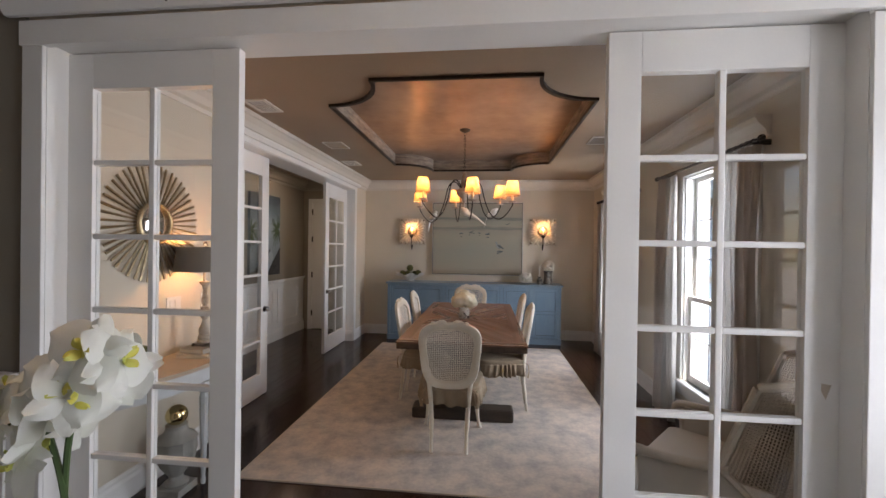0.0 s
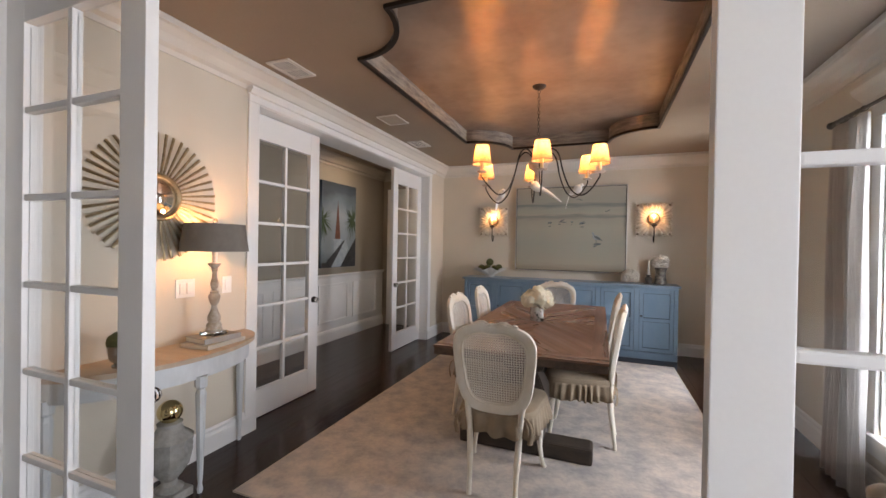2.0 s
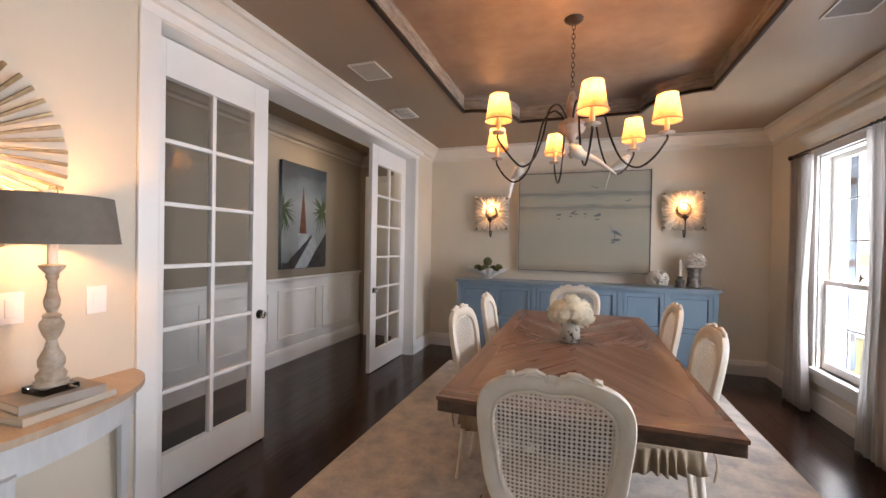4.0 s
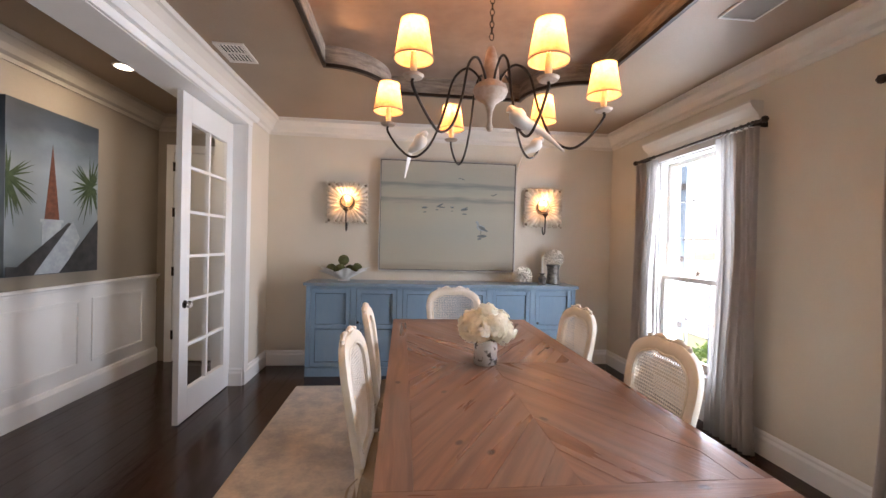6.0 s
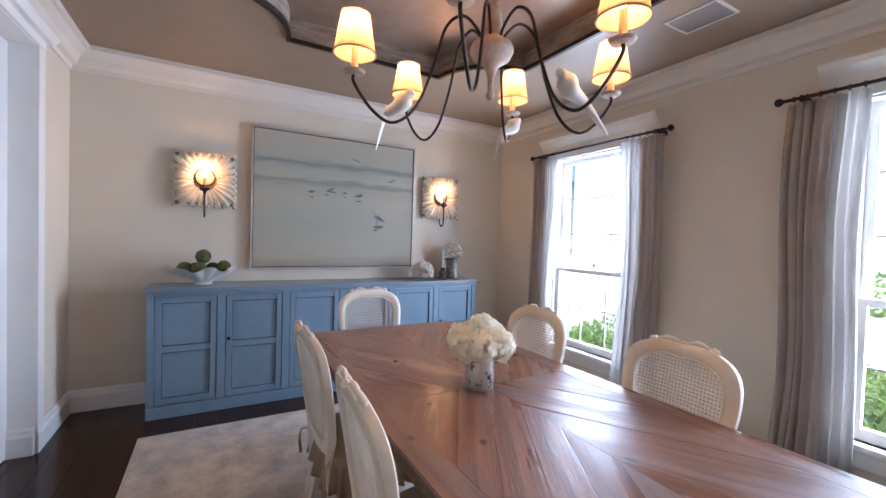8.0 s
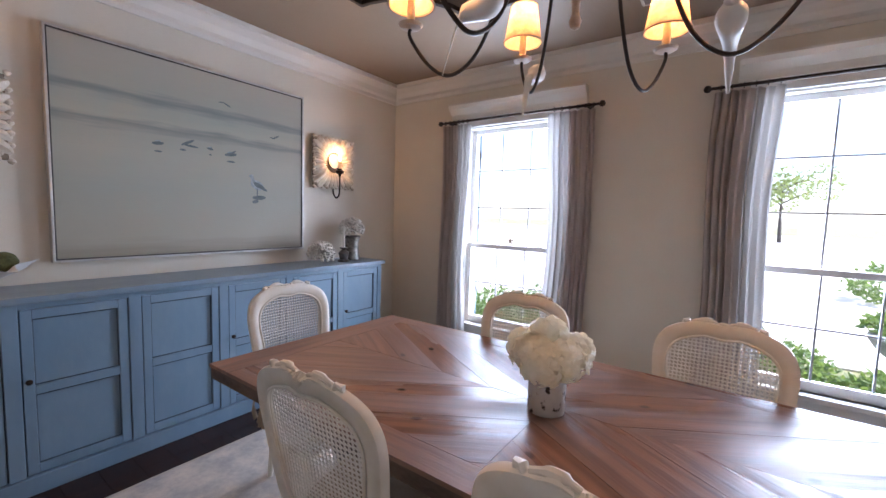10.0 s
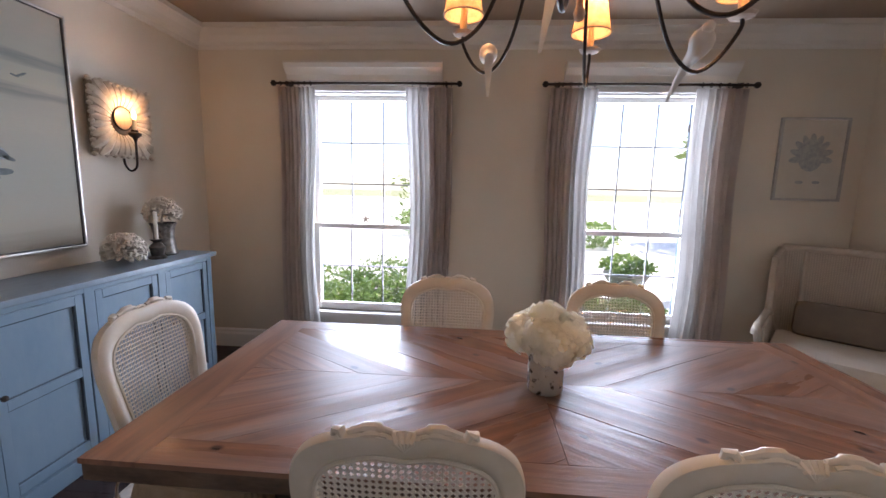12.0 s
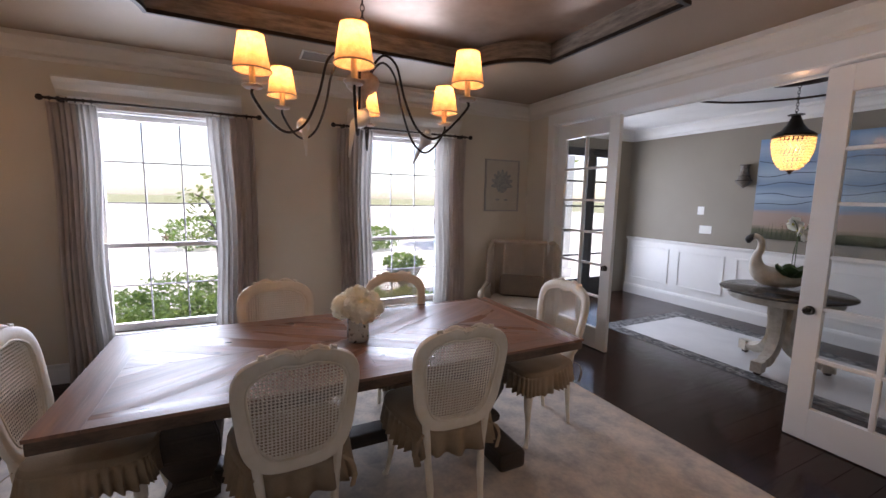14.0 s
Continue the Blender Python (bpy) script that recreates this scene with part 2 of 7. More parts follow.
def tube(pts, radius, seg=8, bm=None, closed=False, flat=1.0):
    """A round bar along points; radius is a number or a list."""
    bm = bm or bmesh.new()
    pts = [Vector(p) for p in pts]
    n, rings, side = len(pts), [], None
    for i, p in enumerate(pts):
        d = (pts[(i + 1) % n] - pts[i - 1]) if closed else (pts[min(i + 1, n - 1)] - pts[max(i - 1, 0)])
        d.normalize()
        if side is None:
            side = d.orthogonal().normalized()
        side = (side - d * side.dot(d)).normalized()
        up = d.cross(side)
        r = radius[i] if isinstance(radius, (list, tuple)) else radius
        rings.append([bm.verts.new(p + (side * math.cos(2 * math.pi * k / seg) + up * math.sin(2 * math.pi * k / seg) * flat) * r) for k in range(seg)])
    for i in range(n if closed else n - 1):
        a, b = rings[i], rings[(i + 1) % n]
        for k in range(seg):
            bm.faces.new((a[k], a[(k + 1) % seg], b[(k + 1) % seg], b[k]))
    if not closed:
        bm.faces.new(list(reversed(rings[0])))
        bm.faces.new(rings[-1])
    return bm


def profile_bar(prof, a, b, out, bm=None):
    """Sweep a moulding profile of (out, up) pairs straight from a to b; out is the way it juts."""
    bm = bm or bmesh.new()
    a, b, out = Vector(a), Vector(b), Vector(out)
    ends = []
    for p in (a, b):
        ends.append([bm.verts.new(p + out * o + Vector((0, 0, u))) for o, u in prof])
    n = len(prof)
    for i in range(n):
        bm.faces.new((ends[0][i], ends[0][(i + 1) % n], ends[1][(i + 1) % n], ends[1][i]))
    bm.faces.new(ends[0])
    bm.faces.new(list(reversed(ends[1])))
    return bm


def mesh_of(name, bm, mat, smooth=False):
    bmesh.ops.recalc_face_normals(bm, faces=bm.faces[:])
    me = bpy.data.meshes.new(name)
    bm.to_mesh(me)
    bm.free()
    for m in mat if isinstance(mat, (list, tuple)) else (mat,):
        me.materials.append(m)
    if smooth:
        me.shade_smooth()
        me.set_sharp_from_angle(angle=radians(40))
    return me


def part(name, bm, mat, parent=None, label="", smooth=False, at=None):
    ob = new(name, mesh_of(name, bm, mat, smooth))
    if at is not None:
        ob.matrix_basis = at
    if parent:
        ob.parent = parent
    return tagged(ob, label)


def thing(name, m, label, category, group="", kind=""):
    ob = new(name)
    ob.empty_display_size = 0.1
    ob.matrix_basis = m
    return tagged(ob, label, category, group, kind)


def fixed(name, bm, mat, label="", category="", smooth=False):
    """A piece of the setting."""
    return tagged(part(name, bm, mat, None, "", smooth), label, category, "", "structure")


# ---- the shell ----
CROWN = [(0, 0), (0.012, 0), (0.018, 0.03), (0.05, 0.045), (0.075, 0.085), (0.115, 0.12), (0.135, 0.125), (0.135, 0.16), (0, 0.16)]
BASE = [(0, 0), (0.020, 0), (0.020, 0.115), (0.013, 0.135), (0.013, 0.15), (0.005, 0.165), (0, 0.165)]
HALL_TOP, DOOR_TOP, FOYER_TOP, CEILING = 2.68, 2.445, 2.405, 2.68
LX, RX, NY, FY = -1.90, 2.02, 2.10, 7.32      # inner faces of the dining room
HX, FOY, FOX = -3.13, -0.64, 2.75             # hall's far wall, foyer's far wall, front wall
WINDOWS = ((5.465, 6.405), (3.265, 4.205))
SILL, HEAD = 0.37, 2.20

fixed("floor", B(-5.1, FOX + 0.2, FOY - 0.2, 7.7, -0.12, -0.006), SUBFLOOR, "dark gaps under stained oak floorboards", "floor")

bm = B(LX - 0.28, RX + 0.2, FY, FY + 0.15, 0, 2.95)
fixed("wall_north", bm, WALL, "cream painted wall behind the blue sideboard", "wall")
bm = B(RX, RX + 0.20, NY - 0.18, WINDOWS[1][0], 0, 2.95)
box(bm, RX, RX + 0.20, WINDOWS[1][1], WINDOWS[0][0], 0, 2.95)
box(bm, RX, RX + 0.20, WINDOWS[0][1], FY, 0, 2.95)
for y0, y1 in WINDOWS:
    box(bm, RX, RX + 0.20, y0, y1, 0, SILL)
    box(bm, RX, RX + 0.20, y0, y1, HEAD, 2.95)
fixed("wall_east", bm, WALL, "cream painted wall with two tall windows", "wall")
HO0, HO1 = 3.47, 6.69
bm = B(LX - 0.28, LX, NY - 0.18, HO0, 0, 2.95)
box(bm, LX - 0.28, LX, HO1, FY, 0, 2.95)
box(bm, LX - 0.28, LX, HO0, HO1, DOOR_TOP, 2.95)
fixed("wall_west", bm, WALL, "cream painted wall with a wide opening to the hall", "wall")
FO0, FO1 = -1.67, 1.555
bm = B(LX - 0.28, FO0, NY - 0.18, NY, 0, 2.95)
box(bm, FO1, RX, NY - 0.18, NY, 0, 2.95)
box(bm, FO0, FO1, NY - 0.18, NY, FOYER_TOP, 2.95)
fixed("wall_south", bm, WALL, "cream painted wall with a wide opening to the foyer", "wall")
# the foyer's side of that wall is taupe
bm = B(LX - 0.28, FO0 - 0.1, NY - 0.192, NY - 0.182, 0.95, 2.8)
box(bm, FO1 + 0.1, FOX, NY - 0.192, NY - 0.182, 0.95, 2.8)
fixed("wall_foyer_side", bm, TAUPE, "taupe painted wall above white panelling", "wall")
fixed("wall_foyer_south", B(HX - 0.2, FOX + 0.2, FOY - 0.15, FOY, 0, 2.95), TAUPE, "taupe painted foyer wall", "wall")
PA0, PA1, PAT = 0.70, 2.47, 2.42               # the pantry's opening in the hall wall
bm = B(HX - 0.15, HX, FOY, PA0, 0, 2.95)
box(bm, HX - 0.15, HX, PA1, 7.65, 0, 2.95)
box(bm, HX - 0.15, HX, PA0, PA1, PAT, 2.95)
fixed("wall_hall_west", bm, TAUPE, "taupe painted hall wall", "wall")
fixed("wall_hall_north", B(HX, LX - 0.28, 7.50, 7.65, 0, 2.95), TAUPE, "taupe painted wall at the end of the hall", "wall")
bm = B(FOX, FOX + 0.15, FOY, -0.25, 0, 2.95)
box(bm, FOX, FOX + 0.15, 1.65, NY - 0.19, 0, 2.95)
box(bm, FOX, FOX + 0.15, -0.25, 1.65, 2.40, 2.95)
box(bm, RX + 0.2, FOX, NY - 0.18, NY, 0, 2.95)
fixed("wall_foyer_east", bm, TAUPE, "taupe painted wall round the front door", "wall")

# ceilings
TX, TY = 0.01, 4.66
TW, TL, TR = 1.04, 1.63, 0.47


def tray_outline(grow=0.0, steps=10):
    """The notched outline: straight sides with a concave quarter round at each corner."""
    w, l, r = TW + grow, TL + grow, TR + 0
    pts = []
    for sx, sy, a0 in ((1, 1, 180), (-1, 1, 270), (-1, -1, 0), (1, -1, 90)):
        for k in range(steps + 1):
            a = radians(a0 + 90 * (1 - k / steps))
            pts.append((TX + sx * w + r * math.cos(a), TY + sy * l + r * math.sin(a)))
    return pts


def prism(bm, pts, z0, z1, caps=True):
    lo = [bm.verts.new((x, y, z0)) for x, y in pts]
    hi = [bm.verts.new((x, y, z1)) for x, y in pts]
    n = len(pts)
    for i in range(n):
        bm.faces.new((lo[i], lo[(i + 1) % n], hi[(i + 1) % n], hi[i]))
    if caps:
        bm.faces.new(lo)
        bm.faces.new(hi)
    return bm


def ring(bm, inner, outer, z0, z1):
    """A flat band between two outlines with as many points."""
    n = len(inner)
    v = [[bm.verts.new((x, y, z)) for x, y in o] for o in (inner, outer) for z in (z0, z1)]
    for a, b in ((0, 1), (1, 3), (3, 2), (2, 0)):
        for i in range(n):
            bm.faces.new((v[a][i], v[a][(i + 1) % n], v[b][(i + 1) % n], v[b][i]))
    return bm


def to_rect(pts, x0, x1, y0, y1):
    """Push each point of an outline out to a rectangle, along its ray from the middle."""
    out = []
    for x, y in pts:
        dx, dy = x - TX, y - TY
        k = min(((x1 - TX) if dx > 0 else (x0 - TX)) / dx if abs(dx) > 1e-6 else 1e9, ((y1 - TY) if dy > 0 else (y0 - TY)) / dy if abs(dy) > 1e-6 else 1e9)
        out.append((TX + dx * k, TY + dy * k))
    return out


hole = tray_outline()
bm = bmesh.new()
loop_out = [(LX, NY), (RX, NY), (RX, FY), (LX, FY)]
vo = [bm.verts.new((x, y, CEILING)) for x, y in loop_out]
vi = [bm.verts.new((x, y, CEILING)) for x, y in hole]
es = [bm.edges.new((vo[i], vo[(i + 1) % 4])) for i in range(4)] + [bm.edges.new((vi[i], vi[(i + 1) % len(vi)])) for i in range(len(vi))]
bmesh.ops.triangle_fill(bm, use_beauty=True, use_dissolve=False, edges=es)
fixed("ceiling", bm, CEIL, "beige painted ceiling round a raised tray", "ceiling")
fixed("ceiling_tray", B(TX - 1.2, TX + 1.2, TY - 1.8, TY + 1.8, 2.82, 2.88), TRAY, "pearly plaster inside the raised ceiling tray", "ceiling")
fixed("trim_tray_side", ring(bmesh.new(), tray_outline(), tray_outline(0.012), CEILING - 0.002, 2.82), OLDWOOD, "weathered wooden boards lining the ceiling tray", "trim")
fixed("trim_tray_edge", ring(bmesh.new(), tray_outline(-0.010), tray_outline(0.014), CEILING - 0.022, CEILING + 0.004), IRON, "dark wooden bead round the ceiling tray", "trim")
bm = B(-5.0, HX - 0.15, 3.32, 3.42, 0, 2.95)
box(bm, -5.1, -5.0, 0.3, 3.42, 0, 2.95)
box(bm, -5.0, HX - 0.15, 0.3, 0.4, 0, 2.95)
fixed("wall_pantry", bm, TAUPE, "taupe painted pantry walls", "wall")
fixed("ceiling_pantry", B(-5.0, HX - 0.15, 0.4, 3.32, 2.66, 2.95), CEIL, "tan painted pantry ceiling", "ceiling")
bm = B(HX - 0.1, LX, FOY, 7.6, 2.70, 2.95)
fixed("ceiling_hall", bm, CEIL, "tan painted hall ceiling", "ceiling")
bm = B(LX - 0.0, FOX + 0.1, FOY, NY, 2.72, 2.95)
fixed("ceiling_foyer", bm, WHITE_CEIL, "white foyer ceiling", "ceiling")

# crown mouldings, skirtings
for name, prof, z in (("trim_crown", CROWN, CEILING - 0.16), ("baseboard", BASE, 0.0)):
    profile = prof
    bm = profile_bar(profile, (LX, FY, z), (RX, FY, z), (0, -1, 0))
    profile_bar(profile, (RX, FY, z), (RX, NY, z), (-1, 0, 0), bm)
    if name == "trim_crown":
        profile_bar(profile, (RX, NY, z), (LX, NY, z), (0, 1, 0), bm)
        profile_bar(profile, (LX, NY, z), (LX, FY, z), (1, 0, 0), bm)
    else:
        profile_bar(profile, (RX, NY, z), (FO1 + 0.11, NY, z), (0, 1, 0), bm)
        profile_bar(profile, (FO0 - 0.11, NY, z), (LX, NY, z), (0, 1, 0), bm)
        profile_bar(profile, (LX, NY, z), (LX, HO0, z), (1, 0, 0), bm)
        profile_bar(profile, (LX, HO1, z), (LX, FY, z), (1, 0, 0), bm)
        profile_bar(profile, (LX, HO1, z), (LX - 0.14, HO1, z), (0, -1, 0), bm)
    fixed(name, bm, CREAM_TRIM if name == "trim_crown" else TRIM, "cream painted crown moulding" if name == "trim_crown" else "white painted skirting board", "trim")

# ---- french doors ----


def french_door(name, m, width, label, room_side, group, top):
    """A glazed leaf, two panes by six, in the local x-z plane; x from 0 at its hidden stile to its width."""
    d = thing(name, m, label, "door", group)
    h, st, y = top - 0.012, 0.125 if width > 0.82 else 0.115, 0.021
    z0, z1 = 0.23, 2.235
    bm = B(0, st, -y, y, 0.008, h, bevel=0.003)
    box(bm, width - st, width, -y, y, 0.008, h, bevel=0.003)
    box(bm, st, width - st, -y, y, 0.008, z0, bevel=0.002)
    box(bm, st, width - st, -y, y, z1, h, bevel=0.002)
    part("door_frame", bm, TRIM, d)
    mid, pitch = width / 2, (z1 - z0) / 6
    bm = B(mid - 0.013, mid + 0.013, -0.018, 0.018, z0, z1, bevel=0.005)
    for i in range(1, 6):
        box(bm, st, mid - 0.013, -0.017, 0.017, z0 + i * pitch - 0.012, z0 + i * pitch + 0.012, bevel=0.005)
        box(bm, mid + 0.013, width - st, -0.017, 0.017, z0 + i * pitch - 0.012, z0 + i * pitch + 0.012, bevel=0.005)
    part("glazing_bars", bm, TRIM, d)
    pane = None
    for i in range(6):
        for x0, x1 in ((st, mid - 0.013), (mid + 0.013, width - st)):
            zz = z0 + i * pitch + 0.012
            if pane is None:
                pane = mesh_of("pane", B(0, x1 - x0, -0.002, 0.002, 0, pitch - 0.024), PANE)
            p = new("pane", pane)
            p.matrix_basis = Matrix.Translation((x0, 0, zz))
            p.parent = d
            p.visible_shadow = False
    kx = width - st / 2
    k = part("door_knob", lathe([(0.009, 0.024), (0.009, 0.036), (0.016, 0.042), (0.027, 0.05), (0.027, 0.062), (0.018, 0.074), (0.0, 0.075)], 10), CRYSTAL, d, "faceted clear glass knob", at=pose(kx, 0, 0.88, -90 * room_side))
    bm = lathe([(0.030, 0.0215), (0.030, 0.0265)], 20)
    lathe([(0.010, 0.0265), (0.010, 0.041)], 10, bm=bm)
    part("rose", bm, IRON, k, "dark bronze rose")
    return d


HW = 0.86
HDX = -2.04
french_door("french_door", pose(HDX, HO0, 0, 0, 0, 90), HW, "white french door with twelve panes, slid open beside the hall", -1, "hall french doors", DOOR_TOP)
french_door("french_door", pose(HDX, HO1, 0, 0, 0, -90), HW, "white french door with twelve panes, slid open beside the hall", 1, "hall french doors", DOOR_TOP)
FDY = 2.02
french_door("french_door", pose(FO0, FDY, 0), 0.83, "white french door with twelve panes, slid open beside the foyer", 1, "foyer french doors", FOYER_TOP)
french_door("french_door", pose(FO1, FDY, 0, 0, 0, 180), 0.85, "white french door with twelve panes, slid open beside the foyer", -1, "foyer french doors", FOYER_TOP)

# casings round the two openings
CASE = 0.10
bm = B(LX, LX + 0.016, HO0 - CASE, HO0, 0, DOOR_TOP, bevel=0.004)
box(bm, LX, LX + 0.016, HO1, HO1 + CASE, 0, DOOR_TOP, bevel=0.004)
box(bm, LX, LX + 0.020, HO0 - CASE, HO1 + CASE, DOOR_TOP, CEILING - 0.155, bevel=0.004)
profile_bar([(0, 0), (0.035, 0.0), (0.055, 0.03), (0.055, 0.045), (0, 0.045)], (LX + 0.018, HO0 - CASE - 0.02, DOOR_TOP + 0.05), (LX + 0.018, HO1 + CASE + 0.02, DOOR_TOP + 0.05), (1, 0, 0), bm)
box(bm, LX - 0.279, LX + 0.001, HO0 - 0.015, HO0 + 0.003, 0, DOOR_TOP)
box(bm, LX - 0.279, LX + 0.001, HO1 - 0.003, HO1 + 0.015, 0, DOOR_TOP)
box(bm, LX - 0.279, LX + 0.001, HO0, HO1, DOOR_TOP - 0.004, DOOR_TOP + 0.015)
fixed("trim_hall_opening", bm, TRIM, "white painted casing round the hall opening", "trim")
bm = B(FO0 - CASE, FO0, NY, NY + 0.016, 0, FOYER_TOP, bevel=0.004)
box(bm, FO1, FO1 + CASE, NY, NY + 0.016, 0, FOYER_TOP, bevel=0.004)
box(bm, FO0 - CASE, FO1 + CASE, NY, NY + 0.020, FOYER_TOP, CEILING - 0.155, bevel=0.004)
SY = NY - 0.192
box(bm, FO0 - CASE, FO0, SY - 0.018, SY, 0, FOYER_TOP - 0.02, bevel=0.004)
box(bm, FO1, FO1 + CASE, SY - 0.018, SY, 0, FOYER_TOP - 0.03, bevel=0.004)
box(bm, FO0 - CASE - 0.01, FO1 + CASE + 0.01, SY - 0.024, SY + 0.01, FOYER_TOP - 0.02, FOYER_TOP + 0.085, bevel=0.004)
profile_bar([(0, 0), (0.02, 0.0), (0.05, 0.04), (0.075, 0.07), (0.085, 0.10), (0, 0.10)], (FO0 - CASE - 0.06, SY - 0.02, FOYER_TOP + 0.10), (FO1 + CASE + 0.06, SY - 0.02, FOYER_TOP + 0.10), (0, -1, 0), bm)
box(bm, FO0 - 0.012, FO0 + 0.002, SY - 0.001, NY + 0.001, 0, FOYER_TOP)
box(bm, FO1 - 0.002, FO1 + 0.012, SY - 0.001, NY + 0.001, 0, FOYER_TOP)
box(bm, FO0, FO1, SY, NY + 0.001, FOYER_TOP - 0.004, FOYER_TOP + 0.012)
fixed("trim_foyer_opening", bm, TRIM, "white painted casing and cornice round the foyer opening", "trim")

# ---- windows ----


def window(name, y0, y1):
    w = thing(name, pose(RX, (y0 + y1) / 2, 0), "tall white double-hung window with glazing bars, over a deep sill", "window", "dining room windows", "structure")
    h = (y1 - y0) / 2
    bm = B(-0.022, 0, h, h + 0.085, SILL, HEAD, bevel=0.004)
    box(bm, -0.022, 0, -h - 0.085, -h, SILL, HEAD, bevel=0.004)
    box(bm, -0.024, 0, -h - 0.095, h + 0.095, HEAD, HEAD + 0.08, bevel=0.004)
    box(bm, 0.0, 0.20, h - 0.015, h + 0.001, SILL, HEAD)
    box(bm, 0.0, 0.20, -h - 0.001, -h + 0.015, SILL, HEAD)
    box(bm, 0.0, 0.20, -h, h, HEAD - 0.015, HEAD + 0.001)
    part("window_casing", bm, TRIM, w)
    bm = profile_bar([(0, 0), (0.025, 0), (0.04, 0.04), (0.085, 0.085), (0.10, 0.115), (0.10, 0.13), (0, 0.13)], (0, -h - 0.16, HEAD + 0.08), (0, h + 0.16, HEAD + 0.08), (-1, 0, 0))
    part("window_cornice", bm, CREAM_TRIM, w)
    bm = B(-0.055, 0.20, -h - 0.10, h + 0.10, SILL - 0.035, SILL, bevel=0.006)
    box(bm, -0.018, 0, -h - 0.08, h + 0.08, SILL - 0.13, SILL - 0.036, bevel=0.004)
    part("window_sill", bm, TRIM, w)
    mid = 1.11
    for x, z0, z1, rows, name2 in ((0.095, mid - 0.02, HEAD - 0.015, 3, "upper_sash"), (0.055, SILL, mid + 0.02, 2, "lower_sash")):
        s, f = 0.018, 0.045
        bm = B(x - s, x + s, -h + 0.015, -h + 0.015 + f, z0, z1, bevel=0.003)
        box(bm, x - s, x + s, h - 0.015 - f, h - 0.015, z0, z1, bevel=0.003)
        lo = 0.065 if rows == 2 else 0.035
        box(bm, x - s, x + s, -h + 0.06, h - 0.06, z0, z0 + lo, bevel=0.003)
        box(bm, x - s, x + s, -h + 0.06, h - 0.06, z1 - 0.04, z1, bevel=0.003)
        sash = part(name2, bm, TRIM, w)
        a, b, c, e = -h + 0.06, h - 0.06, z0 + lo, z1 - 0.04
        bm = bmesh.new()
        for i in (1, 2):
            yy = a + (b - a) * i / 3
            box(bm, x - 0.007, x + 0.007, yy - 0.0055, yy + 0.0055, c, e)
        for i in range(1, rows):
            zz = c + (e - c) * i / rows
            box(bm, x - 0.0065, x + 0.0065, a, b, zz - 0.0055, zz + 0.0055)
        part("glazing_bars", bm, BACKLIT_BAR, sash, "thin white glazing bars, greyed for the backlight")
        p = part("pane", B(x - 0.002, x + 0.002, a, b, c, e), PANE, sash)
        p.visible_shadow = False
    return w


window("window_1", *WINDOWS[0])
window("window_2", *WINDOWS[1])


def curtain(y0, y1, seed, label, inner):
    """A hanging linen panel from the rod to the floor, its folds gathered by rings at the top."""
    rnd = random.Random(seed)
    c = thing("curtain", pose(1.90, (y0 + y1) / 2, 0), label, "curtain", "window curtains")
    w, n, rows = abs(y1 - y0), 128, 26
    ph = [rnd.uniform(0, 6.3) for _ in range(4)]
    bm = bmesh.new()
    grid = []
    for j in range(rows + 1):
        v = j / rows
        z = 0.012 + v * 2.195
        row = []
        spread = 1.0 - 0.10 * math.sin(math.pi * min(1, v * 1.15)) + 0.10 * (1 - v) ** 3
        for i in range(n + 1):
            u = i / n
            amp = (0.020 + 0.011 * math.sin(3 * u * 6.28 + ph[0])) * (0.75 + 0.5 * (1 - v))
            x = amp * math.sin(2 * math.pi * 8 * u + 0.9 * math.sin(2.2 * v + ph[1]) + 0.7 * math.sin(5 * u + ph[2])) + 0.008 * math.sin(17 * u + 6 * v + ph[3])
            y = (u - 0.5) * w * spread + 0.012 * math.sin(2.5 * v * 3 + ph[2]) + 0.006 * math.cos(2 * math.pi * 8 * u)
            row.append(bm.verts.new((x, y, z)))
        grid.append(row)
    for j in range(rows):
        for i in range(n):
            f = bm.faces.new((grid[j][i], grid[j][i + 1], grid[j + 1][i + 1], grid[j + 1][i]))
            f.material_index = int(i < n * 0.44) if inner < 0 else int(i >= n * 0.56)
    p = part("fabric", bm, (CURTAIN, SHEER), c, smooth=True)
    s = p.modifiers.new("thick", "SOLIDIFY")
    s.thickness = 0.0015
    for k in range(6):
        y = (k + 0.5) / 6 * w - w / 2
        part("curtain_ring", tube([(0.0155 * math.cos(a), y, 2.233 + 0.0155 * math.sin(a)) for a in np.linspace(0, 2 * math.pi, 14, endpoint=False)], 0.003, 6, closed=True), IRON, c, "dark iron ring")
    return c


for y0, y1, s in ((6.60, 6.31, 1), (5.56, 5.20, 2), (4.48, 4.13, 3), (3.42, 3.05, 4)):
    curtain(y0, y1, s, "grey-beige linen curtain with a sheer edge beside the window", -1 if s % 2 else 1)
for y0, y1 in ((5.18, 6.62), (3.02, 4.51)):
    r = thing("curtain_rod", pose(1.90, (y0 + y1) / 2, 2.235), "dark iron curtain rod with ball finials above the window", "curtain rod", "curtain rods")
    h = (y1 - y0) / 2
    part("rod", tube([(0, -h, 0), (0, h, 0)], 0.010, 10), IRON, r)
    for s in (-1, 1):
        part("finial", lathe([(0.0, -0.024), (0.016, -0.018), (0.024, 0), (0.016, 0.018), (0.0, 0.024)], 14, (0, s * (h + 0.012), 0)), IRON, r, smooth=True)
        part("bracket", B(0, RX - 1.90 - 0.001, s * (h - 0.09) - 0.007, s * (h - 0.09) + 0.007, -0.018, 0.018, bevel=0.003), IRON, r)

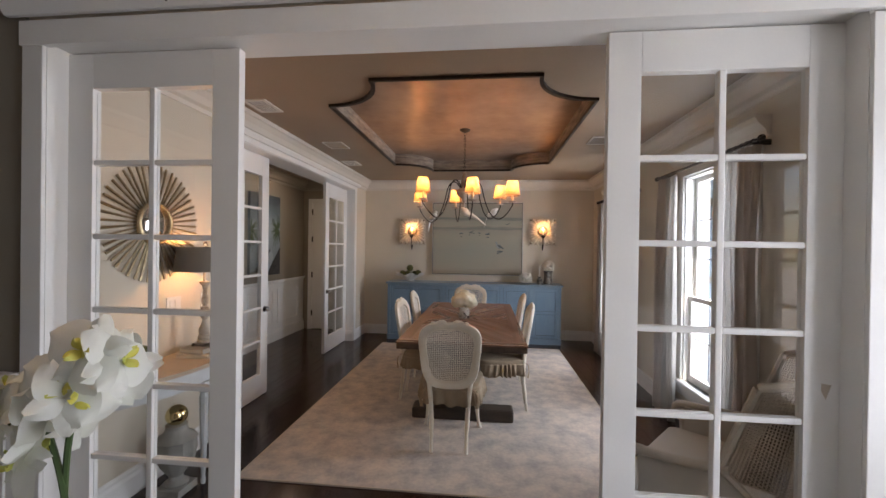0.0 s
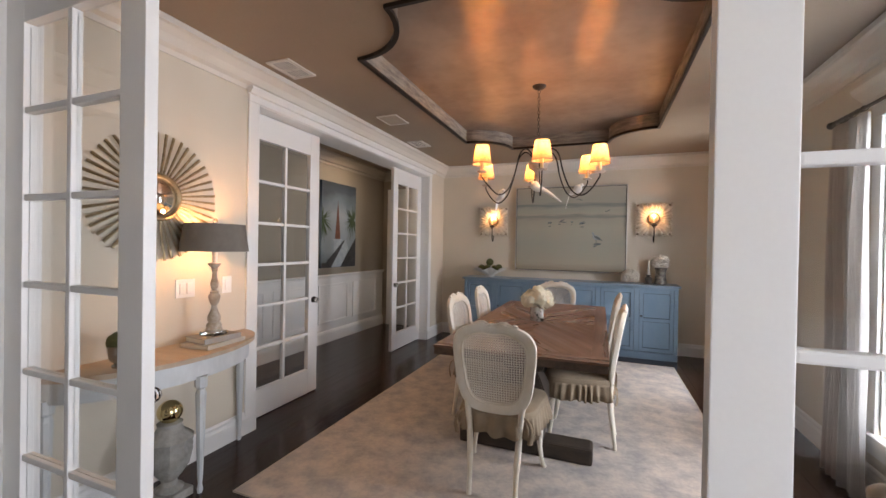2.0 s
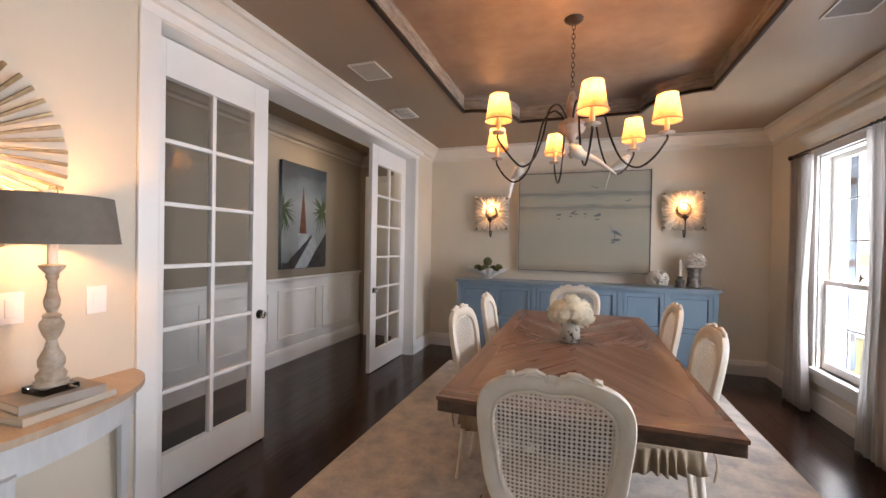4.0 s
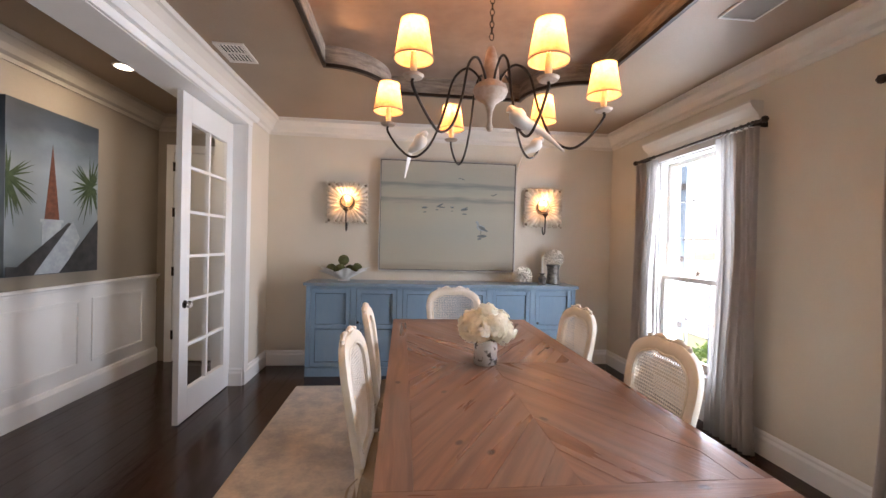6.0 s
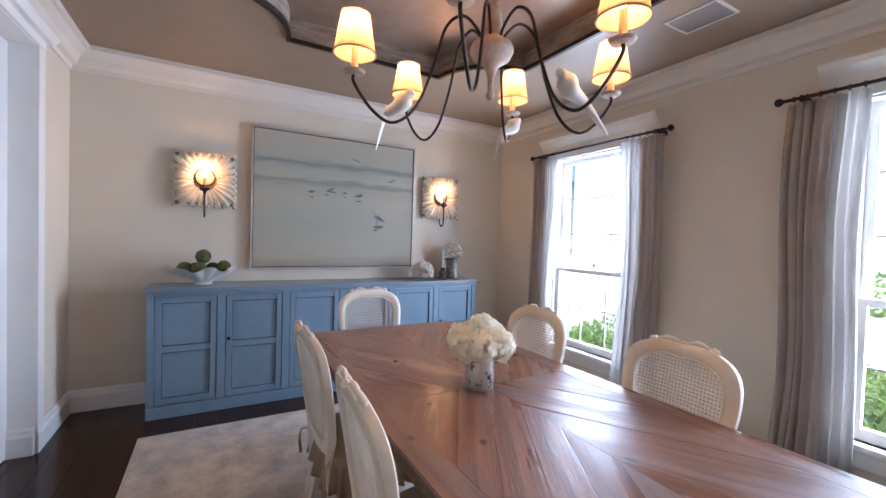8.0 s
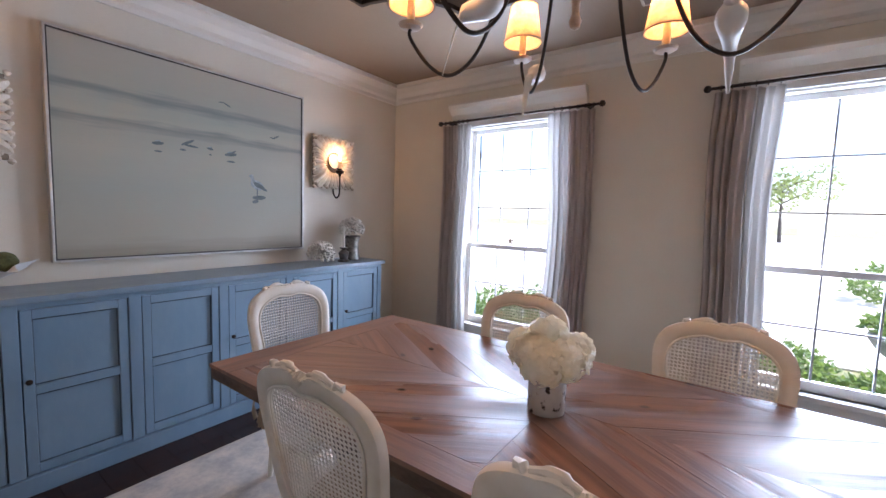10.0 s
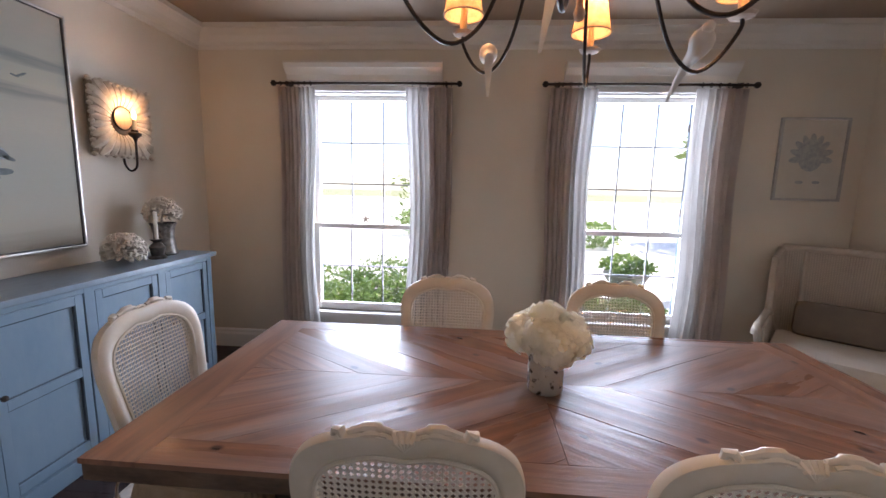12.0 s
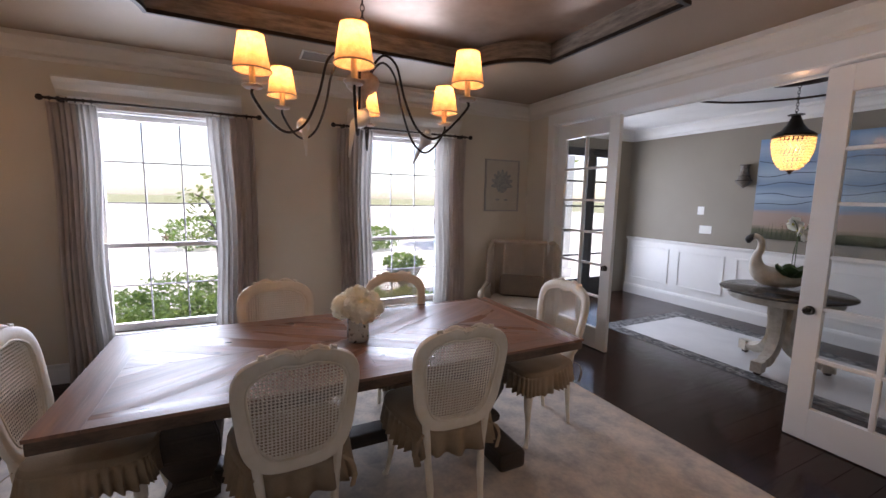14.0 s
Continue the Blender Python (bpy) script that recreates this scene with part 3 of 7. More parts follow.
# ---- rug ----
rug = thing("area_rug", pose(-0.015, 4.73, 0), "large faded grey and beige wool rug under the table", "rug")
bm = B(-1.36, 1.36, -1.885, 1.885, 0.0, 0.009, bevel=0.003)
part("carpet", bm, RUG, rug)
bm = bmesh.new()
for a in ((-1.372, 1.372, -1.897, -1.886), (-1.372, 1.372, 1.886, 1.897), (-1.372, -1.361, -1.886, 1.886), (1.361, 1.372, -1.886, 1.886)):
    box(bm, *a, 0.0, 0.010)
part("binding", bm, RUG_EDGE, rug)

# ---- dining table ----
TZ, TBX, TBY = 0.765, 0.532, 1.202
table = thing("dining_table", pose(0.045, 4.780, 0.009), "long reclaimed-wood trestle dining table with a chevron plank top", "table")
TT = TZ - 0.009
part("top_core", B(-TBX + 0.004, TBX - 0.004, -TBY + 0.004, TBY - 0.004, TT - 0.062, TT - 0.012, bevel=0.006), TABLE_EDGE, table, "rough dark weathered edge of the table top")


def clip_poly(poly, a, b, c):
    """Keep the side a*x + b*y <= c of a convex polygon."""
    out = []
    for i, p in enumerate(poly):
        q = poly[(i + 1) % len(poly)]
        fp, fq = a * p[0] + b * p[1] - c, a * q[0] + b * q[1] - c
        if fp <= 0:
            out.append(p)
        if fp * fq < 0:
            t = fp / (fp - fq)
            out.append((p[0] + (q[0] - p[0]) * t, p[1] + (q[1] - p[1]) * t))
    return out


def plank(poly, angle, z0, z1, parent, mat, rnd):
    """A flat board of any outline, its grain along the given angle."""
    cx = sum(p[0] for p in poly) / len(poly)
    cy = sum(p[1] for p in poly) / len(poly)
    ca, sa = math.cos(-angle), math.sin(-angle)
    g = 0.0003
    loc = []
    for x, y in poly:
        dx, dy = x - cx, y - cy
        d = math.hypot(dx, dy)
        k = max(0, (d - g) / d)
        loc.append(((dx * ca - dy * sa) * k, (dx * sa + dy * ca) * k))
    bm = bmesh.new()
    lo = [bm.verts.new((x, y, z0)) for x, y in loc]
    hi = [bm.verts.new((x * (1 - 0.0003 / max(0.02, abs(x) + 0.02)), y * (1 - 0.0003 / max(0.02, abs(y) + 0.02)), z1)) for x, y in loc]
    n = len(loc)
    for i in range(n):
        bm.faces.new((lo[i], lo[(i + 1) % n], hi[(i + 1) % n], hi[i]))
    bm.faces.new(hi)
    bm.faces.new(lo)
    return part("plank", bm, mat, parent, at=Matrix.Translation((cx, cy, 0)) @ Matrix.Rotation(angle, 4, "Z"))


rnd = random.Random(5)
# end boards run across; between them the planks lie aslant, mirrored about both middles
for s in (-1, 1):
    y0, y1 = sorted((s * TBY, s * (TBY - 0.15)))
    plank([(-TBX, y0), (TBX, y0), (TBX, y1), (-TBX, y1)], math.pi / 2, TT - 0.014, TT, table, TABLEW, rnd)
    x0, x1 = sorted((s * TBX, s * (TBX - 0.10)))
    plank([(x0, -TBY + 0.15), (x1, -TBY + 0.15), (x1, TBY - 0.15), (x0, TBY - 0.15)], 0, TT - 0.014, TT, table, TABLEW, rnd)
IX, IY = TBX - 0.10, TBY - 0.15
for qx in (0, 1):
    for qy in (0, 1):
        x0, x1 = (0, IX) if qx else (-IX, 0)
        y0, y1 = (0, IY) if qy else (-IY, 0)
        sgn = 1 if qx == qy else -1
        ang = radians(58) * sgn
        nx, ny = -math.sin(ang), math.cos(ang)
        for k in range(-14, 15):
            poly = [(x0, y0), (x1, y0), (x1, y1), (x0, y1)]
            poly = clip_poly(poly, nx, ny, (k + 1) * 0.115)
            poly = clip_poly(poly, -nx, -ny, -k * 0.115) if len(poly) > 2 else []
            if len(poly) > 2:
                plank(poly, ang - math.pi / 2, TT - 0.014, TT + rnd.uniform(-0.0006, 0.0004), table, TABLEW, rnd)
for s in (-1, 1):
    y = s * 0.80
    part("foot", B(-0.45, 0.45, y - 0.085, y + 0.085, 0.0, 0.105, bevel=0.02), TRESTLE, table, "dark weathered trestle foot")
    bm = lathe([(0.10, 0.10), (0.145, 0.11), (0.15, 0.16), (0.10, 0.19), (0.125, 0.24), (0.165, 0.34), (0.16, 0.44), (0.115, 0.53), (0.095, 0.56), (0.14, 0.58), (0.145, 0.62), (0.10, 0.63)], 4)
    bmesh.ops.rotate(bm, verts=bm.verts, cent=(0, 0, 0), matrix=Matrix.Rotation(radians(45), 3, "Z"))
    bmesh.ops.scale(bm, verts=bm.verts, vec=(1.35, 1.1, 1))
    bmesh.ops.translate(bm, verts=bm.verts, vec=(0, y, 0))
    bmesh.ops.bevel(bm, geom=[e for e in bm.edges], offset=0.008, segments=2, affect="EDGES")
    part("pedestal", bm, TRESTLE, table, "black-brown carved pedestal")
    part("bearer", B(-0.40, 0.40, y - 0.07, y + 0.07, 0.63, TT - 0.062, bevel=0.012), TRESTLE, table)
part("stretcher", B(-0.06, 0.06, -0.72, 0.72, 0.115, 0.195, bevel=0.01), TRESTLE, table)

# ---- sideboard ----
SX0, SX1, SY0, SY1, SZ = -1.385, 1.435, 6.92, 7.30, 0.955
side = thing("sideboard", pose((SX0 + SX1) / 2, (SY0 + SY1) / 2, 0), "long blue painted sideboard with six panelled doors", "sideboard")
L, D = (SX1 - SX0) / 2, (SY1 - SY0) / 2
bm = B(-L + 0.02, L - 0.02, -D + 0.024, D, 0.09, SZ - 0.035)
part("carcass", bm, BLUE_EDGE, side, "dark joints of the blue carcass")
bm = B(-L, L, -D - 0.006, D, 0.0, 0.088, bevel=0.004)
part("plinth", bm, BLUE, side)
bm = B(-L - 0.025, L + 0.025, -D - 0.03, D + 0.01, SZ - 0.032, SZ, bevel=0.006)
part("worktop", bm, BLUE_TOP, side, "blue-grey worn sideboard top")
bay = 2 * L / 6
for i in range(7):
    x = -L + bay * i
    wd = 0.045 if i in (0, 6) else 0.028
    part("stile", B(max(-L, x - wd), min(L, x + wd), -D, -D + 0.03, 0.092, SZ - 0.036, bevel=0.003), BLUE, side)
for i in range(6):
    x0, x1 = -L + bay * i + (0.049 if i == 0 else 0.033), -L + bay * (i + 1) - (0.049 if i == 5 else 0.033)
    z0, z1 = 0.097, SZ - 0.065
    mid = 0.505
    d = part("door", B(x0, x1, -D + 0.018, -D + 0.024, z0, z1), BLUE, side)
    bm = B(x0, x0 + 0.04, -D + 0.004, -D + 0.0178, z0, z1, bevel=0.002)
    box(bm, x1 - 0.04, x1, -D + 0.004, -D + 0.0178, z0, z1, bevel=0.002)
    for a, b in ((z0, z0 + 0.045), (mid - 0.022, mid + 0.022), (z1 - 0.045, z1)):
        box(bm, x0 + 0.041, x1 - 0.041, -D + 0.004, -D + 0.0178, a, b, bevel=0.002)
    part("door_frame", bm, BLUE, d)
    for a, b in ((z0 + 0.045, mid - 0.022), (mid + 0.022, z1 - 0.045)):
        pts = [(x0 + 0.0405, a + 0.001), (x1 - 0.0405, a + 0.001), (x1 - 0.0405, b - 0.001), (x0 + 0.0405, b - 0.001)]
        bm = bmesh.new()
        loops = [[bm.verts.new((x + sx * k, y, z + sz * k)) for (x, z), (sx, sz) in zip(pts, ((1, 1), (-1, 1), (-1, -1), (1, -1)))] for k, y in ((0.0, -D + 0.0179), (0.0, -D + 0.010), (0.005, -D + 0.012), (0.005, -D + 0.0179))]
        for p, q in zip(loops, loops[1:]):
            for k in range(4):
                bm.faces.new((p[k], p[(k + 1) % 4], q[(k + 1) % 4], q[k]))
        part("panel_bead", bm, BLUE_EDGE, d, "dark antiqued bead round the panel")
    if i in (1, 3, 5):
        part("knob", lathe([(0.005, 0.0), (0.005, 0.012), (0.013, 0.018), (0.013, 0.024), (0.0, 0.028)], 12), IRON, d, "small dark iron knob", smooth=True, at=pose(x0 + 0.018, -D + 0.004, mid + 0.05, 90))
part("top_rail", B(-L + 0.045, L - 0.045, -D + 0.001, -D + 0.02, SZ - 0.062, SZ - 0.034, bevel=0.002), BLUE, side)

# ---- dining chairs ----


def back_outline(grow=0.0, n=72):
    """A cartouche, wider above than below; its top edge rolls in two lobes either side of a small dip."""
    pts = []
    for i in range(n):
        a = 2 * math.pi * i / n
        c, s = math.cos(a), math.sin(a)
        x = math.copysign(abs(c) ** 0.55, c)
        z = math.copysign(abs(s) ** 0.62, s)
        w = (0.214 + 0.026 * z + 0.010 * z * z) + grow
        h = 0.238 + grow
        crest = 0.020 * math.exp(-(x / 0.55) ** 2) - 0.012 * math.exp(-(x / 0.13) ** 2) if z > 0 else 0
        pts.append((x * w, 0.717 + z * h + crest))
    return pts


def lean(x, z):
    """The back leans and bows: depth of the back at a height."""
    return -0.20 - 0.17 * max(0, (z - 0.45)) ** 1.1 + 0.30 * x * x


def back_band(outer, inner, section):
    """A carved band between two outlines on the leaning back; section: (way from outer to inner, depth)."""
    bm = bmesh.new()
    rings = []
    for (ox, oz), (ix, iz) in zip(outer, inner):
        row = []
        for k, d in section:
            x, z = ox + (ix - ox) * k, oz + (iz - oz) * k
            row.append(bm.verts.new((x, lean(x, z) + d, z)))
        rings.append(row)
    m = len(section)
    for a, b in zip(rings, rings[1:] + rings[:1]):
        for k in range(m):
            bm.faces.new((a[k], a[(k + 1) % m], b[(k + 1) % m], b[k]))
    return bm


def dining_chair():
    ch = thing("dining_chair", pose(0, 0, 0), "white-washed carved dining chair with cane back and ruffled linen seat cover", "chair", "chairs round the table")
    part("back_frame", back_band(back_outline(0.012), back_outline(-0.043), [(0.0, -0.008), (0.07, -0.016), (0.35, -0.019), (0.70, -0.017), (0.90, -0.011), (1.0, -0.004), (1.0, 0.008), (0.88, 0.014), (0.6, 0.019), (0.2, 0.018), (0.0, 0.010)]), CHAIRW, ch, smooth=True)
    # a moulded bead round the cane, front and back
    for d in (-0.013, 0.014):
        part("bead", tube([(x, lean(x, z) + d, z) for x, z in back_outline(-0.041)], 0.0052, 6, None, True), CHAIRW, ch, smooth=True)
    # carved crest: a shell in the middle, a leaf scroll and a knop to either side
    crest = bmesh.new()
    top = lambda x: 0.717 + 0.250 + 0.020 * math.exp(-(x / 0.127) ** 2) - 0.012 * math.exp(-(x / 0.03) ** 2) - 0.62 * max(0, abs(x) - 0.07) ** 1.6
    for s in (-1, 1):
        tube(smooth_path([(s * x, lean(x, top(x)) - 0.003, top(x) + u) for x, u in ((0.022, 0.002), (0.045, 0.005), (0.075, 0.006), (0.105, 0.001))], 4), [0.006] * 4 + [0.011] * 5 + [0.008] * 4, 8, crest)
        tube(smooth_path([(s * x, lean(x, top(x)) - 0.012, top(x) - 0.004 + u) for x, u in ((0.030, 0.0), (0.060, 0.004), (0.095, -0.002))], 4), [0.004] * 3 + [0.007] * 3 + [0.004] * 3, 6, crest)
        tube([(s * 0.112, lean(0.12, top(0.12)) - 0.010, top(0.12) - 0.006), (s * 0.120, lean(0.12, top(0.12)) - 0.004, top(0.12) + 0.009), (s * 0.131, lean(0.12, top(0.12)), top(0.12) + 0.006), (s * 0.136, lean(0.12, top(0.12)), top(0.12) - 0.008)], [0.006, 0.011, 0.010, 0.005], 8, crest)
    for k in range(-2, 3):
        tube([(0.0, lean(0, 0.97) - 0.014, 0.952), (0.007 * k, lean(0, 0.97) - 0.016, 0.968), (0.0105 * k, lean(0, 0.97) - 0.004, 0.984 - 0.0015 * k * k)], [0.005, 0.007, 0.006], 6, crest)
    part("carved_crest", crest, CHAIRW, ch, smooth=True)
    # cane: strands both ways and on the diagonal inside the frame
    inner = back_outline(-0.034)
    bm = bmesh.new()

    def strand(p, q, r):
        steps = 5
        tube([(p[0] + (q[0] - p[0]) * k / steps, lean(p[0] + (q[0] - p[0]) * k / steps, p[1] + (q[1] - p[1]) * k / steps), p[1] + (q[1] - p[1]) * k / steps) for k in range(steps + 1)], r, 3, bm)

    def cut(nx, nz, c):
        hits = []
        for i, p in enumerate(inner):
            q = inner[(i + 1) % len(inner)]
            fp, fq = nx * p[0] + nz * p[1] - c, nx * q[0] + nz * q[1] - c
            if fp * fq < 0:
                t = fp / (fp - fq)
                hits.append((p[0] + (q[0] - p[0]) * t, p[1] + (q[1] - p[1]) * t))
        return hits

    step = 0.0142
    for k in range(-17, 18):
        h = cut(1, 0, k * step + 0.0001)
        if len(h) > 1:
            strand(h[0], h[1], 0.0021)
        h = cut(0, 1, 0.725 + k * step + 0.0001)
        if len(h) > 1:
            strand(h[0], h[1], 0.0021)
    for k in range(-30, 31):
        for s in (1, -1):
            h = cut(1, s, s * 0.725 + (k + 0.5) * step + 0.0003)
            if len(h) > 1 and math.dist(h[0], h[1]) > 0.03:
                strand(h[0], h[1], 0.0012)
    tagged(part("cane_panel", bm, CANE, ch, "woven white cane panel"), kind="stuff")
    # seat frame, cushion and ruffle
    seat = [(-0.175, -0.19), (0.175, -0.19), (0.235, 0.0), (0.245, 0.19), (0.15, 0.245), (-0.15, 0.245), (-0.245, 0.19), (-0.235, 0.0)]
    loop = smooth_path([(x, y, 0) for x, y in seat + seat[:1]], 8)[:-1]
    bm = bmesh.new()
    rings = []
    for k, z in ((0.93, 0.375), (0.96, 0.42), (1.0, 0.44), (1.02, 0.465), (0.98, 0.487), (0.85, 0.502), (0.5, 0.51), (0.0, 0.512)):
        rings.append([bm.verts.new((p.x * k, p.y * k, z)) for p in loop] if k else [bm.verts.new((0, 0, z))])
    for a, b in zip(rings, rings[1:]):
        n = len(a)
        for i in range(n):
            if len(b) == 1:
                bm.faces.new((a[i], a[(i + 1) % n], b[0]))
            else:
                bm.faces.new((a[i], a[(i + 1) % n], b[(i + 1) % n], b[i]))
    bm.faces.new(list(reversed(rings[0])))
    part("seat_cushion", bm, LINEN, ch, "beige linen seat cover", smooth=True)
    bm = bmesh.new()
    n, grid = 260, []
    dense = smooth_path([tuple(p) for p in loop] + [tuple(loop[0])], 5)[:-1]
    n = len(dense)
    for j, (z, amp, k) in enumerate(((0.462, 0.0, 1.012), (0.44, 0.005, 1.03), (0.395, 0.013, 1.05), (0.345, 0.019, 1.08))):
        row = []
        for i, p in enumerate(dense):
            d = Vector((p.x, p.y, 0)).normalized()
            wv = math.sin(2 * math.pi * i * 36 / n + 1.5 * math.sin(i * 0.13)) * (0.7 + 0.5 * math.sin(i * 0.071))
            row.append(bm.verts.new((p.x * k + d.x * amp * wv, p.y * k + d.y * amp * wv, z + (0.006 * math.sin(i * 0.21) if j == 3 else 0))))
        grid.append(row)
    for a, b in zip(grid, grid[1:]):
        for i in range(n):
            bm.faces.new((a[i], a[(i + 1) % n], b[(i + 1) % n], b[i]))
    p = part("ruffle", bm, LINEN, ch, "gathered linen ruffle", smooth=True)
    p.modifiers.new("thick", "SOLIDIFY").thickness = 0.002
    # fabric ties at the back corners
    for s in (-1, 1):
        bm = tube(smooth_path([(s * 0.165, -0.205, 0.47), (s * 0.20, -0.235, 0.45), (s * 0.215, -0.24, 0.40), (s * 0.205, -0.235, 0.34)], 4), [0.006] * 4 + [0.010] * 5 + [0.016] * 4, 6, None, False, 0.35)
        part("tie", bm, LINEN, ch, "knotted linen tie", smooth=True)
    # legs: the hind ones rise into the back, the front ones are cabriole
    for s in (-1, 1):
        part("leg", tube(smooth_path([(s * 0.130, -0.235, 0.0), (s * 0.132, -0.215, 0.15), (s * 0.140, -0.195, 0.32), (s * 0.150, -0.20, 0.45), (s * 0.158, lean(0.15, 0.53), 0.53)], 4), [0.014] * 5 + [0.018] * 12, 10), CHAIRW, ch, smooth=True)
        part("leg", tube(smooth_path([(s * 0.232, 0.225, 0.0), (s * 0.222, 0.205, 0.05), (s * 0.208, 0.192, 0.16), (s * 0.205, 0.195, 0.27), (s * 0.200, 0.185, 0.40)], 4), [0.019, 0.017, 0.014, 0.013, 0.013, 0.013, 0.014, 0.015, 0.017, 0.019, 0.022, 0.024, 0.026, 0.027, 0.027, 0.027, 0.027], 10), CHAIRW, ch, smooth=True)
    part("seat_rail", prism(bmesh.new(), [(p.x * 0.94, p.y * 0.94) for p in loop[::4]], 0.36, 0.42), CHAIRW, ch)
    return ch


CZ = 0.009
chair = dining_chair()
chair.matrix_basis = pose(-0.025, 3.565, CZ, 0, 0, 1)
for x, y, a in ((0.02, 5.945, 180), (-0.362, 4.435, -93), (-0.355, 5.16, -88), (0.405, 4.33, 89), (0.405, 5.15, 90)):
    copy_thing(chair, pose(x, y, CZ, 0, 0, a))

# ---- chandelier ----
CX, CY = -0.010, 4.742
SHADE = surf("linen_lampshade", (0.60, 0.385, 0.215), (0.44, 0.26, 0.13), 40, 0.9, 0.2, grain=160)
for key, value in (("Transmission Weight", 0.0), ("Subsurface Weight", 0.0)):
    SHADE.node_tree.nodes["Principled BSDF"].inputs[key].default_value = value
st = SHADE.node_tree
tl = st.nodes.new("ShaderNodeBsdfTranslucent")
st.links.new(st.nodes["Principled BSDF"].inputs["Base Color"].links[0].from_socket, tl.inputs[0])
mx = st.nodes.new("ShaderNodeMixShader")
mx.inputs[0].default_value = 0.45
st.links.new(st.nodes["Principled BSDF"].outputs[0], mx.inputs[1])
st.links.new(tl.outputs[0], mx.inputs[2])
st.links.new(mx.outputs[0], st.nodes["Material Output"].inputs["Surface"])
HUBW = surf("chalky_turned_wood", (0.54, 0.45, 0.37), (0.34, 0.245, 0.175), 14, 0.75, 0.4)
CANDLE = surf("candle_sleeve", (0.70, 0.55, 0.33), (0.62, 0.47, 0.27), 20, 0.6, 0.2)
BULB = glowing("lamp_bulb", (1.0, 0.66, 0.32), 5.0)
PORCELAIN = surf("matt_white_ceramic", (0.74, 0.71, 0.65), None, 8, 0.5, 0.05)

ch = thing("chandelier", pose(CX, CY, 2.82), "six-armed iron chandelier with lit linen shades and a turned wooden hub", "chandelier")
part("canopy", lathe([(0.0, -0.03), (0.03, -0.028), (0.055, -0.012), (0.06, 0.0)], 20), IRON, ch, smooth=True)
bm = bmesh.new()
z = -0.035
for i in range(13):
    a = (i % 2) * math.pi / 2
    pts = [(0.010 * math.cos(t) * math.cos(a), 0.010 * math.cos(t) * math.sin(a), z - 0.016 + 0.019 * math.sin(t)) for t in np.linspace(0, 2 * math.pi, 12, endpoint=False)]
    tube(pts, 0.0024, 5, bm, True)
    z -= 0.030
part("chain", bm, IRON, ch)
HUB = [(0.0, -0.885), (0.012, -0.880), (0.018, -0.860), (0.010, -0.840), (0.014, -0.785), (0.030, -0.745), (0.075, -0.715), (0.088, -0.685), (0.080, -0.660), (0.045, -0.635), (0.040, -0.585), (0.034, -0.535), (0.024, -0.485), (0.014, -0.460), (0.0, -0.455)]
part("hub", lathe(HUB, 24), HUBW, ch, "chalky turned wooden hub", smooth=True)
A0 = 41.7
# each hand-bent arm's own turn, reach and lift
ARMS = ((0, 0.535, 0.022), (2.5, 0.535, -0.006), (0, 0.535, -0.030), (4, 0.560, -0.004), (0, 0.535, -0.032), (0, 0.535, -0.008))
for i, (turn, AR, dz) in enumerate(ARMS):
    a = radians(A0 + 60 * i + turn)
    c, s = math.cos(a), math.sin(a)
    P = lambda r, zz: (r * c, r * s, zz)
    part("arm", tube(smooth_path([P(0.035, -0.690), P(0.055, -0.615), P(0.12, -0.560), P(0.19, -0.615), P(0.235, -0.775), P(0.30, -0.915 + dz * 0.6), P(0.385, -0.970 + dz), P(0.465, -0.930 + dz), P(AR, -0.835 + dz), P(AR, -0.795 + dz)], 6), 0.0062, 8), IRON, ch, smooth=True)
    part("drip_pan", lathe([(0.010, -0.805), (0.035, -0.800), (0.042, -0.790), (0.036, -0.787), (0.012, -0.789)], 18, (AR * c, AR * s, dz)), HUBW, ch, smooth=True)
    part("candle_sleeve", lathe([(0.013, -0.789), (0.014, -0.755), (0.012, -0.715), (0.012, -0.700)], 12, (AR * c, AR * s, dz)), CANDLE, ch, smooth=True)
    part("bulb", lathe([(0.006, -0.700), (0.013, -0.680), (0.012, -0.660), (0.004, -0.640), (0.0, -0.638)], 12, (AR * c, AR * s, dz)), BULB, ch, "lit candle bulb", smooth=True)
    sh = part("shade", lathe([(0.078, -0.730), (0.053, -0.580)], 28, (AR * c, AR * s, dz), None, False), SHADE, ch, "warm lit linen shade", smooth=True)
    part("trim_band", tube([(AR * c + 0.079 * math.cos(t), AR * s + 0.079 * math.sin(t), -0.727 + dz) for t in np.linspace(0, 2 * math.pi, 28, endpoint=False)], 0.004, 6, None, True), LINEN, sh, "beige binding")
    bm = tube([(AR * c + 0.0535 * math.cos(t), AR * s + 0.0535 * math.sin(t), -0.581 + dz) for t in np.linspace(0, 2 * math.pi, 28, endpoint=False)], 0.003, 6, None, True)
    part("trim_band", bm, LINEN, sh, "beige binding")
    lamp("candle_light", "POINT", Matrix.Translation((CX + AR * c, CY + AR * s, 2.82 - 0.620 + dz)), 1.8, WARM, 0.015)

# ---- pictures ----


